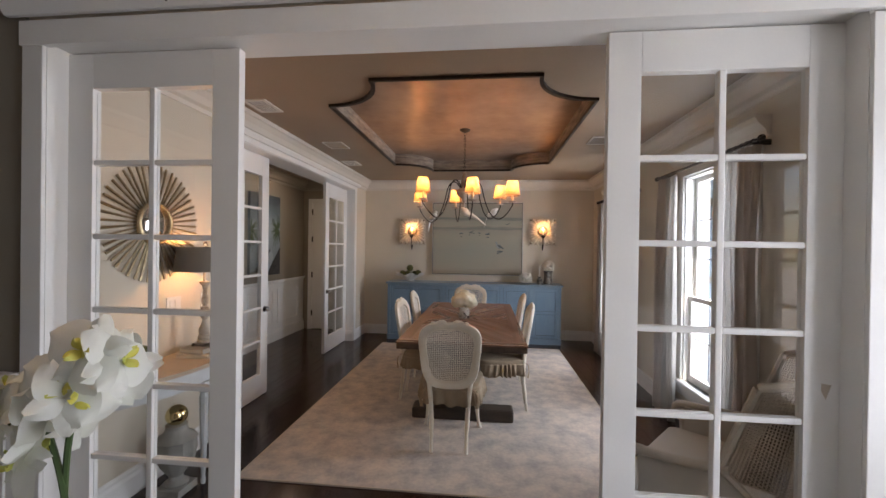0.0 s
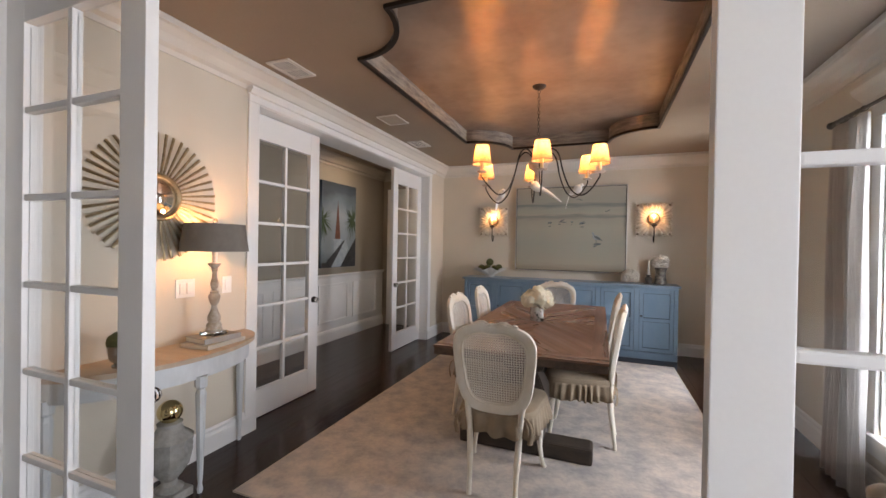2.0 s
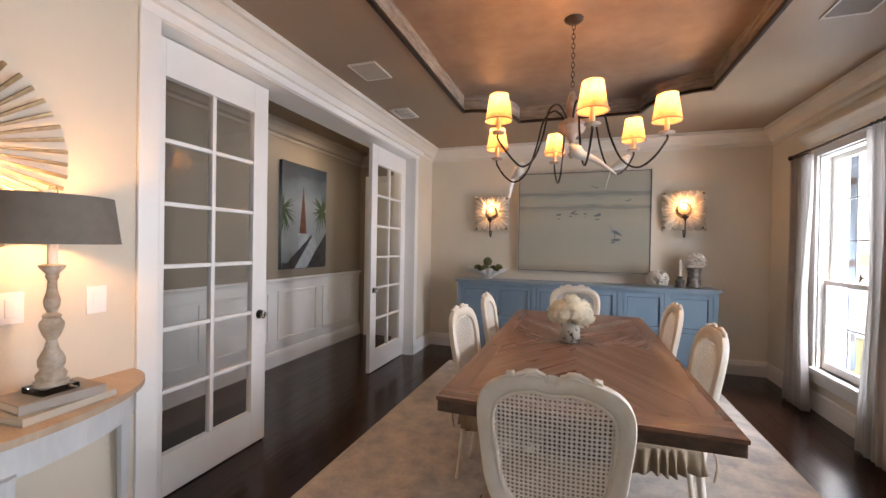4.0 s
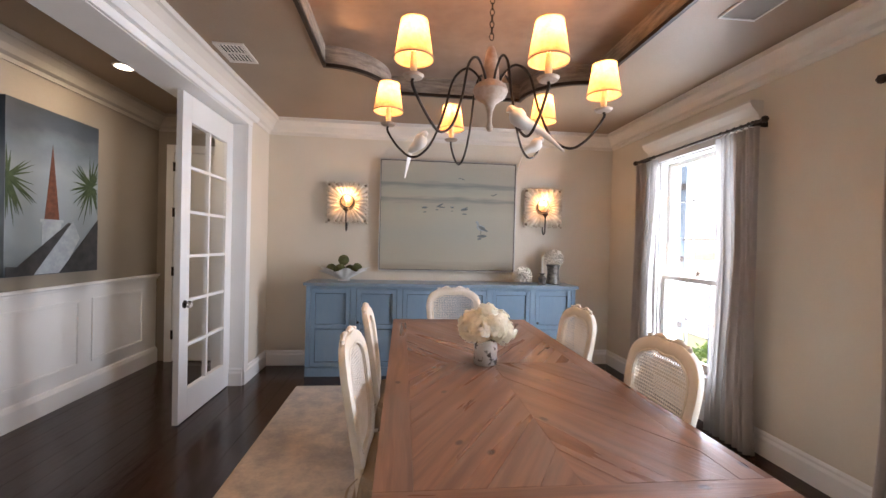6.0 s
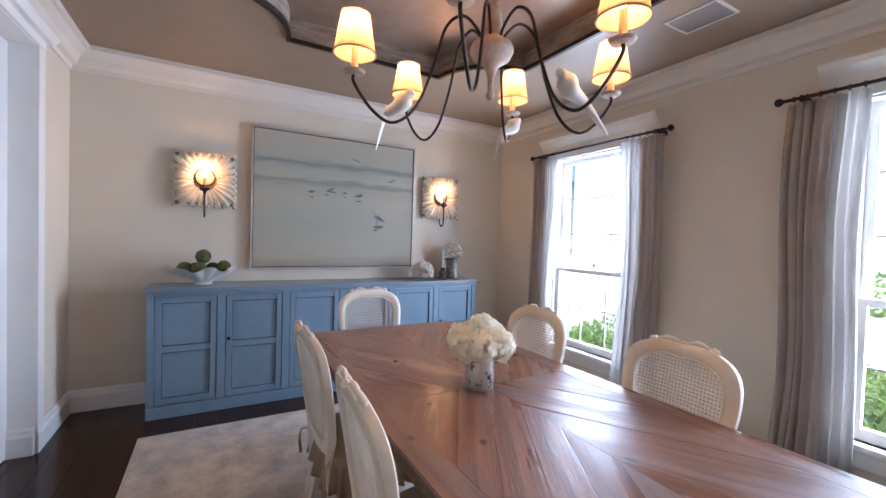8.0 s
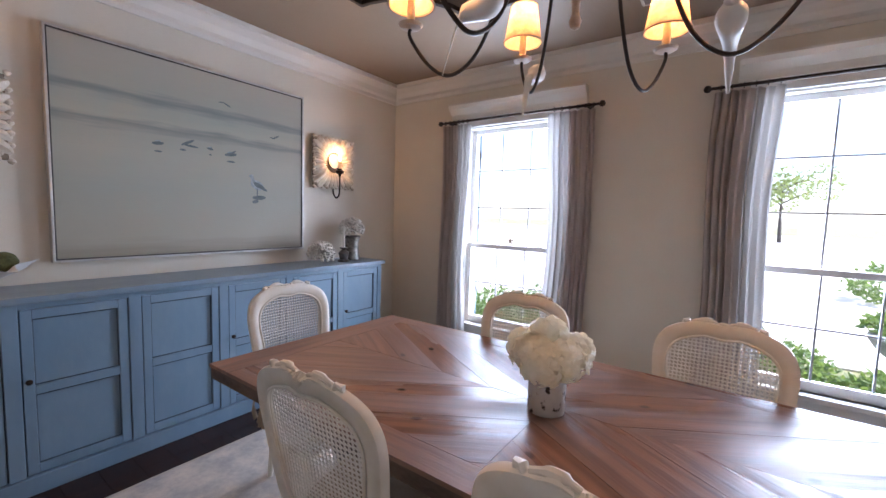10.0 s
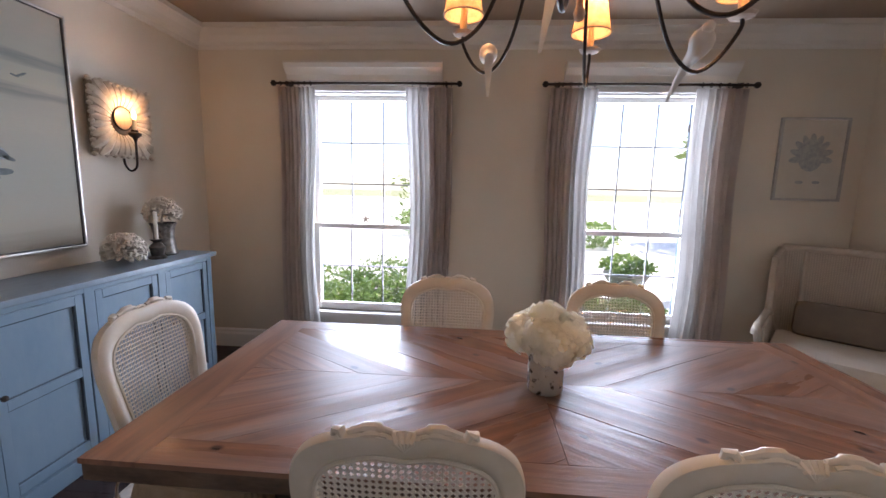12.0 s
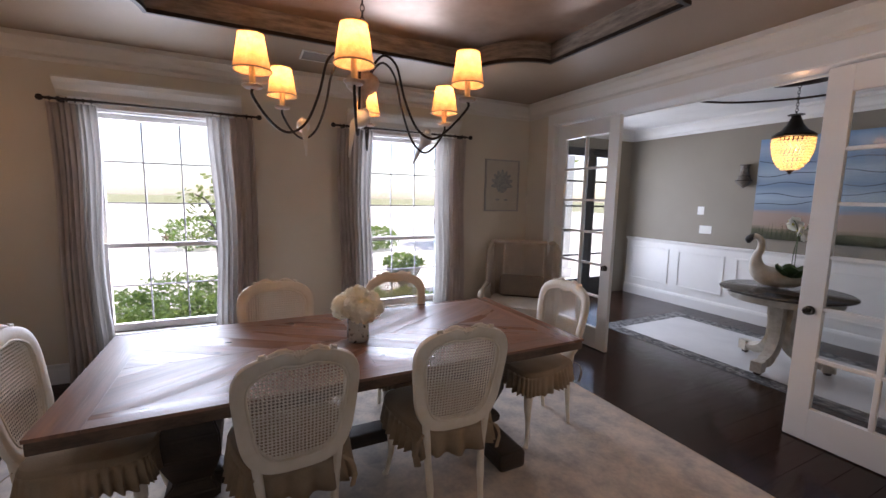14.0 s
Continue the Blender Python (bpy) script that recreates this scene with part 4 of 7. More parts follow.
def banded(name, stops, axis=2, wobble=0.03, rough=0.6, scale=3.0, stretch=(1, 1, 8)):
    """Paint in soft bands up a canvas: stops of (height, colour) in object space."""
    m = bpy.data.materials.new(name)
    m.use_nodes = True
    t = m.node_tree
    co, sp, ns, ma, rp = (t.nodes.new(n) for n in ("ShaderNodeTexCoord", "ShaderNodeSeparateXYZ", "ShaderNodeTexNoise", "ShaderNodeMath", "ShaderNodeValToRGB"))
    mp = t.nodes.new("ShaderNodeMapping")
    mp.inputs["Scale"].default_value = stretch
    t.links.new(co.outputs["Object"], mp.inputs["Vector"])
    t.links.new(mp.outputs[0], ns.inputs["Vector"])
    t.links.new(co.outputs["Object"], sp.inputs[0])
    ns.inputs["Scale"].default_value, ns.inputs["Detail"].default_value = scale, 6
    lo, hi = stops[0][0], stops[-1][0]
    rng = t.nodes.new("ShaderNodeMapRange")
    rng.inputs["From Min"].default_value, rng.inputs["From Max"].default_value = lo, hi
    ma.operation, ma.inputs[1].default_value = "MULTIPLY_ADD", wobble * 2
    t.links.new(ns.outputs["Fac"], ma.inputs[0])
    t.links.new(sp.outputs[axis], ma.inputs[2])
    off = t.nodes.new("ShaderNodeMath")
    off.inputs[1].default_value = -wobble
    t.links.new(ma.outputs[0], off.inputs[0])
    t.links.new(off.outputs[0], rng.inputs["Value"])
    el = rp.color_ramp.elements
    while len(el) < len(stops):
        el.new(0.5)
    for e, (h, c) in zip(el, stops):
        e.position, e.color = (h - lo) / (hi - lo), (*c, 1)
    t.links.new(rng.outputs[0], rp.inputs[0])
    b = t.nodes["Principled BSDF"]
    t.links.new(rp.outputs[0], b.inputs["Base Color"])
    b.inputs["Roughness"].default_value = rough
    bp = t.nodes.new("ShaderNodeBump")
    bp.inputs["Strength"].default_value, bp.inputs["Distance"].default_value = 0.15, 0.004
    t.links.new(ns.outputs["Fac"], bp.inputs["Height"])
    t.links.new(bp.outputs[0], b.inputs["Normal"])
    return m


def flat(pts, y, thick=0.0015, bm=None):
    """A flat painted shape standing proud of a canvas that faces -y."""
    bm = bm or bmesh.new()
    a = [bm.verts.new((x, y, z)) for x, z in pts]
    b = [bm.verts.new((x, y - thick, z)) for x, z in pts]
    n = len(pts)
    bm.faces.new(b)
    for i in range(n):
        bm.faces.new((a[i], a[(i + 1) % n], b[(i + 1) % n], b[i]))
    return bm


def oval(cx, cz, rx, rz, turn=0.0, n=14):
    c, s = math.cos(turn), math.sin(turn)
    return [(cx + rx * math.cos(2 * math.pi * i / n) * c - rz * math.sin(2 * math.pi * i / n) * s, cz + rx * math.cos(2 * math.pi * i / n) * s + rz * math.sin(2 * math.pi * i / n) * c) for i in range(n)]


SILVER = surf("silver_leaf", (0.62, 0.60, 0.56), (0.50, 0.48, 0.44), 10, 0.35, 0.1, metal=0.6)
DARKLINE = surf("dark_frame_fillet", (0.05, 0.042, 0.036), None, 10, 0.5)
SHORE = banded("shore_painting", [(-0.62, (0.25, 0.215, 0.16)), (-0.50, (0.36, 0.325, 0.25)), (-0.2, (0.33, 0.33, 0.27)), (0.02, (0.37, 0.355, 0.285)), (0.14, (0.34, 0.33, 0.27)), (0.185, (0.20, 0.225, 0.195)), (0.215, (0.37, 0.355, 0.285)), (0.30, (0.33, 0.335, 0.28)), (0.345, (0.185, 0.215, 0.195)), (0.385, (0.34, 0.335, 0.275)), (0.62, (0.40, 0.365, 0.295))], wobble=0.055, scale=2.6, stretch=(1, 1, 12))
pic = thing("painting", pose(0.077, FY, 1.687), "large pale painting of a misty shore in a silver floater frame", "painting")
PW, PH = 0.776, 0.624
part("canvas", B(-PW + 0.02, PW - 0.02, -0.045, -0.002, -PH + 0.02, PH - 0.02), SHORE, pic, "misty grey-green shore")
bm = bmesh.new()
for a in ((-PW, PW, -PH, -PH + 0.012), (-PW, PW, PH - 0.012, PH), (-PW, -PW + 0.012, -PH + 0.012, PH - 0.012), (PW - 0.012, PW, -PH + 0.012, PH - 0.012)):
    box(bm, a[0], a[1], -0.055, -0.001, a[2], a[3], bevel=0.002)
part("frame", bm, SILVER, pic, "silver outer frame")
bm = bmesh.new()
for a in ((-PW + 0.012, PW - 0.012, -PH + 0.012, -PH + 0.019), (-PW + 0.012, PW - 0.012, PH - 0.019, PH - 0.012), (-PW + 0.012, -PW + 0.019, -PH + 0.019, PH - 0.019), (PW - 0.019, PW - 0.012, -PH + 0.019, PH - 0.019)):
    box(bm, a[0], a[1], -0.050, -0.003, a[2], a[3])
part("fillet", bm, DARKLINE, pic, "dark inner fillet")
GREYPAINT = surf("grey_green_paint", (0.085, 0.11, 0.115), (0.15, 0.175, 0.17), 30, 0.6)
bm = bmesh.new()
for x, z, w, h, a in ((0.39, -0.125, 0.050, 0.017, -0.45), (0.43, -0.150, 0.03, 0.010, -0.35), (0.375, -0.175, 0.004, 0.028, 0.0), (0.39, -0.215, 0.055, 0.017, 0.05), (0.36, -0.245, 0.025, 0.012, 0.2), (0.18, 0.08, 0.045, 0.012, 0.15), (0.20, 0.10, 0.02, 0.006, 0.5), (0.18, 0.03, 0.03, 0.007, 0), (0.04, 0.10, 0.022, 0.008, -0.2), (0.04, 0.06, 0.010, 0.005, 0), (-0.10, 0.12, 0.045, 0.009, 0.5), (-0.08, 0.10, 0.045, 0.007, -0.1), (-0.13, 0.07, 0.018, 0.007, 0), (-0.27, 0.09, 0.034, 0.011, 0.1), (-0.27, 0.04, 0.022, 0.006, 0), (0.53, 0.26, 0.03, 0.006, 0.5), (0.50, 0.25, 0.02, 0.005, -0.2), (0.16, 0.42, 0.025, 0.005, -0.4), (0.12, 0.43, 0.02, 0.004, 0.1)):
    part("brushmark", flat(oval(x, z, w, h, a, 10), -0.0455, 0.0012), GREYPAINT, pic, "small grey brush mark")
OFFWHITE = surf("blue_grey_paint", (0.17, 0.215, 0.235), (0.36, 0.39, 0.38), 60, 0.6)
for k, (x, z, w, h, a) in enumerate(((0.375, -0.122, 0.055, 0.034, -0.4), (0.340, -0.084, 0.015, 0.028, 0.25), (0.330, -0.058, 0.018, 0.014, 0.2), (0.175, 0.092, 0.020, 0.010, 0.1), (-0.27, 0.10, 0.018, 0.009, 0.1), (0.04, 0.108, 0.012, 0.008, 0.0))):
    part("brushmark", flat(oval(x, z, w, h, a, 12), -0.0455, 0.0006 + 0.0001 * k), OFFWHITE, pic, "pale brush mark of a wading bird")

small = thing("framed_print", pose(RX, 2.49, 1.722, 0, 0, -90), "small framed print of a pale leaf on cream paper", "picture")
bm = bmesh.new()
for a in ((-0.245, 0.245, -0.31, -0.292), (-0.245, 0.245, 0.292, 0.31), (-0.245, -0.227, -0.292, 0.292), (0.227, 0.245, -0.292, 0.292)):
    box(bm, a[0], a[1], -0.025, -0.001, a[2], a[3], bevel=0.003)
part("frame", bm, surf("pewter_frame", (0.36, 0.34, 0.31), (0.44, 0.42, 0.39), 20, 0.4, 0.1, metal=0.4), small, "pewter frame")
part("paper", B(-0.227, 0.227, -0.012, -0.004, -0.292, 0.292), surf("cream_paper", (0.56, 0.52, 0.44), (0.52, 0.48, 0.40), 6, 0.8), small, "cream paper")
LEAFINK = surf("blue_grey_ink", (0.27, 0.29, 0.29), (0.40, 0.40, 0.37), 40, 0.8)
bm = bmesh.new()
for k in range(9):
    a = radians(-100 + 25 * k)
    flat(oval(0.085 * math.sin(a), 0.02 + 0.10 * math.cos(a), 0.075, 0.026, math.pi / 2 - a, 12), -0.0125, 0.0008 + 0.0002 * k, bm)
flat(oval(0, 0.02, 0.09, 0.11), -0.0125, 0.0006, bm)
for x in (-0.06, 0.06):
    flat(oval(x, -0.17, 0.03, 0.012), -0.0125, 0.0008, bm)
part("leaf_print", bm, LEAFINK, small, "blue-grey leaf")

# ---- sconces ----
CARVED = surf("carved_limewood", (0.70, 0.63, 0.52), (0.48, 0.40, 0.30), 14, 0.75, 0.4, grain=50)
# the plate behind the leaves is a darker brown than they are
CARVED_DARK = surf("carved_ground", (0.30, 0.235, 0.165), (0.19, 0.145, 0.10), 14, 0.8, 0.3)
MIRROR = surf("old_mirror", (0.80, 0.78, 0.74), (0.72, 0.70, 0.66), 10, 0.08, metal=1.0)


def sconce():
    s = thing("wall_sconce", pose(0, 0, 0), "square carved wooden sconce with lit candle bulb and round mirror", "sconce", "wall sconces")
    H = 0.225
    part("back_plate", B(-H * 0.93, H * 0.93, -0.022, 0, -H * 0.93, H * 0.93, bevel=0.004), CARVED_DARK, s, "plate darker than the carved leaves")
    rr = random.Random(3)
    for k in range(28):
        a = 2 * math.pi * k / 28
        reach = min(H / max(1e-3, abs(math.cos(a))), H / max(1e-3, abs(math.sin(a)))) * 0.97
        pts = [(math.cos(a) * r, -0.026 - 0.016 * math.sin(math.pi * (r - 0.08) / (reach - 0.06)), math.sin(a) * r) for r in np.linspace(0.085, reach, 7)]
        w = reach * 0.085
        part("carved_leaf", tube(pts, [w * 0.35, w * 0.7, w, w * 1.15, w * 1.25, w * 1.2, w * 0.5], 6), CARVED, s, smooth=True)
        for u, rad in ((0.96, 0.0165), (0.80, 0.011)):
            b = a + 0.112 * (1 if u > 0.9 else -1)
            edge = min(H / max(1e-3, abs(math.cos(b))), H / max(1e-3, abs(math.sin(b)))) * u
            part("leaf_curl", lathe([(0.0, -rad), (rad * 0.8, -rad * 0.5), (rad, 0.0), (rad * 0.8, rad * 0.5), (0.0, rad)], 8, (math.cos(b) * edge, -0.032 - 0.006 * rr.random(), math.sin(b) * edge)), CARVED, s, smooth=True)
    # the warm reflection in the mirror is put into its base colour
    part("round_mirror", lathe([(0.0, 0.0), (0.068, 0.0), (0.068, 0.006), (0.0, 0.007)], 28), surf("mirror_painted_reflection", (0.62, 0.43, 0.27), (0.52, 0.34, 0.20), 6, 0.22, 0.02, metal=0.35), s, "small round mirror with its amber reflection put into the colour", at=pose(0, -0.036, 0.02, 90))
    part("mirror_rim", tube([(0.07 * math.cos(t), -0.040, 0.02 + 0.07 * math.sin(t)) for t in np.linspace(0, 2 * math.pi, 28, endpoint=False)], 0.006, 6, None, True), IRON, s)
    part("arm", tube(smooth_path([(0, -0.02, -0.21), (0, -0.03, -0.27), (0, -0.065, -0.305), (0, -0.105, -0.28), (0, -0.112, -0.20), (0, -0.112, -0.10)], 5), 0.007, 8), IRON, s, smooth=True)
    part("cup", lathe([(0.008, -0.12), (0.014, -0.10), (0.034, -0.085), (0.036, -0.07), (0.020, -0.062), (0.018, -0.05)], 16, (0, -0.112, 0)), IRON, s, smooth=True)
    part("candle_sleeve", lathe([(0.012, -0.055), (0.012, 0.015)], 12, (0, -0.112, 0)), CANDLE, s, smooth=True)
    part("bulb", lathe([(0.006, 0.015), (0.013, 0.032), (0.012, 0.05), (0.004, 0.07), (0.0, 0.072)], 12, (0, -0.112, 0)), BULB, s, "lit candle bulb", smooth=True)
    return s


sc = sconce()
sc.matrix_basis = pose(-1.045, FY - 0.012, 1.80)
copy_thing(sc, pose(1.175, FY - 0.012, 1.815))
for x, z in ((-1.045, 1.865), (1.175, 1.88)):
    lamp("sconce_light", "POINT", Matrix.Translation((x, FY - 0.124, z)), 1.15, (1.0, 0.54, 0.22), 0.02)

# ---- on the sideboard ----
SHELL = surf("white_glazed_shell", (0.72, 0.70, 0.66), (0.62, 0.60, 0.55), 6, 0.35, 0.15)
bowl = thing("shell_bowl", pose(-1.04, 7.10, SZ), "white ruffled shell bowl on the sideboard", "bowl")
bm = bmesh.new()
rows, seg = [], 120
for r, z in ((0.03, 0.0), (0.055, 0.004), (0.05, 0.02), (0.07, 0.04), (0.12, 0.07), (0.17, 0.10), (0.215, 0.13), (0.205, 0.128), (0.16, 0.095), (0.10, 0.065), (0.04, 0.045)):
    row = []
    for i in range(seg):
        a = 2 * math.pi * i / seg
        rip = 1 + 0.09 * (r / 0.2) ** 2 * math.sin(13 * a) + 0.05 * (r / 0.2) * math.sin(2 * a)
        row.append(bm.verts.new((1.12 * r * rip * math.cos(a), 0.80 * r * rip * math.sin(a), z + 0.016 * (r / 0.2) ** 3 * math.sin(6.5 * a + 1))))
    rows.append(row)
for a, b in zip(rows, rows[1:]):
    for i in range(seg):
        bm.faces.new((a[i], a[(i + 1) % seg], b[(i + 1) % seg], b[i]))
bm.faces.new(rows[0])
bm.faces.new(rows[-1])
part("shell", bm, SHELL, bowl, smooth=True)
MOSS = surf("green_moss", (0.10, 0.105, 0.035), (0.055, 0.06, 0.018), 30, 0.95, 0.9, grain=120)


def moss_ball(x, y, z, r, seed):
    b = thing("moss_ball", pose(x, y, z), "green moss ball heaped in the shell bowl", "decorative ball", "moss balls")
    bm = bmesh.new()
    bmesh.ops.create_icosphere(bm, subdivisions=4, radius=r)
    for v in bm.verts:
        v.co *= 1 + 0.05 * noise.noise(v.co * 60 + Vector((seed, 0, 0)))
    part("ball", bm, MOSS, b, smooth=True)


for i, (x, y, z, r) in enumerate(((-1.17, 7.09, 1.085, 0.052), (-1.07, 7.06, 1.085, 0.054), (-0.98, 7.13, 1.08, 0.05), (-0.90, 7.08, 1.10, 0.050), (-1.045, 7.10, 1.178, 0.056), (-1.10, 7.16, 1.08, 0.048))):
    moss_ball(x, y, z, r, i * 7.3)
CORAL = surf("white_coral", (0.72, 0.68, 0.60), (0.60, 0.55, 0.47), 20, 0.85, 0.3)


def coral(bm, c, r, n, seed, up=0.2):
    """A dense head of short forked branches."""
    q = random.Random(seed)
    for _ in range(n):
        d = Vector((q.gauss(0, 1), q.gauss(0, 1), q.gauss(up, 0.8))).normalized()
        if d.z < -0.45:
            d.z = -d.z
        e = (d + Vector((q.uniform(-1, 1), q.uniform(-1, 1), q.uniform(-1, 1))) * 0.35).normalized()
        p0, p1 = Vector(c) + d * r * 0.25, Vector(c) + d * r * 0.75
        p2 = p1 + e * r * q.uniform(0.18, 0.30)
        tube([p0, p1, p2], [r * 0.06, r * 0.085, r * 0.075], 5, bm)
        p3 = p1 + (d * 0.6 + e.cross(d)).normalized() * r * 0.22
        tube([p1, p3], [r * 0.075, r * 0.06], 5, bm)
    return bm


co = thing("coral_piece", pose(0.89, 7.08, SZ), "round white branching coral lying on the sideboard", "coral")
part("coral", coral(bmesh.new(), (0, 0, 0.075), 0.115, 230, 4), CORAL, co)
cs = thing("candlestick", pose(1.105, 7.05, SZ), "dark turned candlestick with a white candle", "candlestick")
part("stick", lathe([(0.05, 0.0), (0.052, 0.012), (0.035, 0.022), (0.040, 0.05), (0.046, 0.075), (0.03, 0.095), (0.018, 0.105), (0.034, 0.118), (0.036, 0.124), (0.012, 0.126)], 20), surf("tarnished_silver", (0.09, 0.08, 0.07), (0.20, 0.18, 0.16), 25, 0.4, 0.2, metal=0.7), cs, smooth=True)
part("candle", lathe([(0.0105, 0.120), (0.0105, 0.30), (0.004, 0.306), (0.0, 0.306)], 14), surf("white_wax", (0.74, 0.71, 0.64), None, 5, 0.45), cs, "white candle", smooth=True)
vs = thing("vase", pose(1.255, 7.12, SZ), "mottled grey waisted vase holding white coral", "vase")
part("body", lathe([(0.070, 0.0), (0.078, 0.01), (0.066, 0.07), (0.060, 0.13), (0.068, 0.19), (0.080, 0.215), (0.074, 0.218), (0.055, 0.18)], 28), surf("mercury_glass", (0.08, 0.075, 0.065), (0.30, 0.28, 0.25), 22, 0.3, 0.3, metal=0.5, grain=60), vs, smooth=True)
co2 = thing("coral_piece", pose(1.255, 7.12, SZ + 0.20), "white branching coral standing in the vase", "coral")
part("coral", coral(bmesh.new(), (0, 0, 0.075), 0.115, 180, 9, 0.5), CORAL, co2)

# ---- flowers on the table ----
FLAKED = surf("flaked_silvering", (0.60, 0.575, 0.51), (0.50, 0.475, 0.42), 10, 0.22, 0.04, metal=0.25, grain=40)
ft = FLAKED.node_tree
fb = ft.nodes["Principled BSDF"]
fco, fno, fra, fmi = (ft.nodes.new(n) for n in ("ShaderNodeTexCoord", "ShaderNodeTexNoise", "ShaderNodeMapRange", "ShaderNodeMix"))
fno.inputs["Scale"].default_value, fno.inputs["Detail"].default_value = 26, 7
fra.inputs["From Min"].default_value, fra.inputs["From Max"].default_value = 0.55, 0.60
fmi.data_type = "RGBA"
fmi.inputs["B"].default_value = (0.05, 0.04, 0.032, 1)
ft.links.new(fco.outputs["Object"], fno.inputs["Vector"])
ft.links.new(fno.outputs["Fac"], fra.inputs["Value"])
ft.links.new(fra.outputs[0], fmi.inputs["Factor"])
ft.links.new(fb.inputs["Base Color"].links[0].from_socket, fmi.inputs["A"])
ft.links.new(fmi.outputs["Result"], fb.inputs["Base Color"])
fv = thing("flower_vase", pose(0.005, 4.772, TZ + 0.0008), "small silvered glass vase with flaked mirror patches", "vase")
part("glass", lathe([(0.056, 0.0), (0.060, 0.006), (0.060, 0.125), (0.058, 0.128), (0.054, 0.125), (0.054, 0.012)], 32), FLAKED, fv, smooth=True)
PETAL = surf("ivory_petals", (0.93, 0.92, 0.84), (0.90, 0.87, 0.72), 9, 0.6, 0.05, grain=40)
pt = PETAL.node_tree
ptl, pmx = pt.nodes.new("ShaderNodeBsdfTranslucent"), pt.nodes.new("ShaderNodeMixShader")
ptl.inputs[0].default_value, pmx.inputs[0].default_value = (0.95, 0.92, 0.78, 1), 0.45
pt.links.new(pt.nodes["Principled BSDF"].outputs[0], pmx.inputs[1])
pt.links.new(ptl.outputs[0], pmx.inputs[2])
pt.links.new(pmx.outputs[0], pt.nodes["Material Output"].inputs["Surface"])


def petal(bm, root, out, side, size, cup=0.25):
    """One rounded, cupped petal."""
    up = out.cross(side).normalized()
    rows = []
    for t, w in ((0.0, 0.12), (0.35, 0.42), (0.75, 0.48), (1.0, 0.22)):
        c = root + out * size * t + up * size * cup * t * t
        rows.append([bm.verts.new(c - side * size * w + up * size * 0.10), bm.verts.new(c), bm.verts.new(c + side * size * w + up * size * 0.10)])
    for a, b in zip(rows, rows[1:]):
        for i in (0, 1):
            bm.faces.new((a[i], a[i + 1], b[i + 1], b[i]))


def hydrangea_head(r, n, seed):
    """A mop head: florets of four broad petals over a loose dome."""
    q = random.Random(seed)
    bm = bmesh.new()
    for k in range(n):
        zz = 1 - 1.7 * (k + 0.5) / n
        a = k * 2.39996 + q.uniform(-0.25, 0.25)
        d = Vector((math.sqrt(max(0, 1 - zz * zz)) * math.cos(a), math.sqrt(max(0, 1 - zz * zz)) * math.sin(a), zz))
        d = (d + Vector((q.uniform(-1, 1), q.uniform(-1, 1), q.uniform(-1, 1))) * 0.22).normalized()
        s = Matrix.Rotation(q.uniform(0, 6.3), 3, d) @ d.orthogonal().normalized()
        p = d * r * q.uniform(0.74, 1.06)
        for j in range(4):
            o = Matrix.Rotation(j * math.pi / 2 + q.uniform(-0.15, 0.15), 3, d) @ s
            o = (o + d * q.uniform(0.05, 0.45)).normalized()
            petal(bm, p, o, o.cross(d).normalized(), q.uniform(0.024, 0.033), q.uniform(0.1, 0.45))
    return bm


fl = thing("flower_bouquet", pose(0.005, 4.772, TZ + 0.06), "round bunch of ivory hydrangeas in the silvered vase", "flowers")
heads = [mesh_of("flower_head", hydrangea_head(0.066, 42, k), PETAL) for k in (2, 5, 8)]
for i, (x, y, z, a) in enumerate(((0.008, 0.004, 0.178, 0), (0.066, 0.030, 0.138, 50), (-0.066, 0.026, 0.142, 110), (0.030, -0.070, 0.136, 170), (-0.034, -0.066, 0.128, 230), (0.010, 0.078, 0.134, 290), (0.078, -0.030, 0.112, 20), (-0.082, -0.012, 0.114, 75))):
    h = new("flower_head", heads[i % 3])
    h.matrix_basis = pose(x, y, z, a / 5, 0, a)
    h.parent = fl
LEAF = surf("dark_green_leaf", (0.035, 0.075, 0.022), (0.055, 0.105, 0.03), 10, 0.5, 0.1)
for i in range(5):
    part("stem", tube([(0.02 * math.cos(i * 1.3), 0.02 * math.sin(i * 1.3), -0.04), (0.03 * math.cos(i * 1.3), 0.03 * math.sin(i * 1.3), 0.09)], 0.004, 6), LEAF, fl, "green stem")

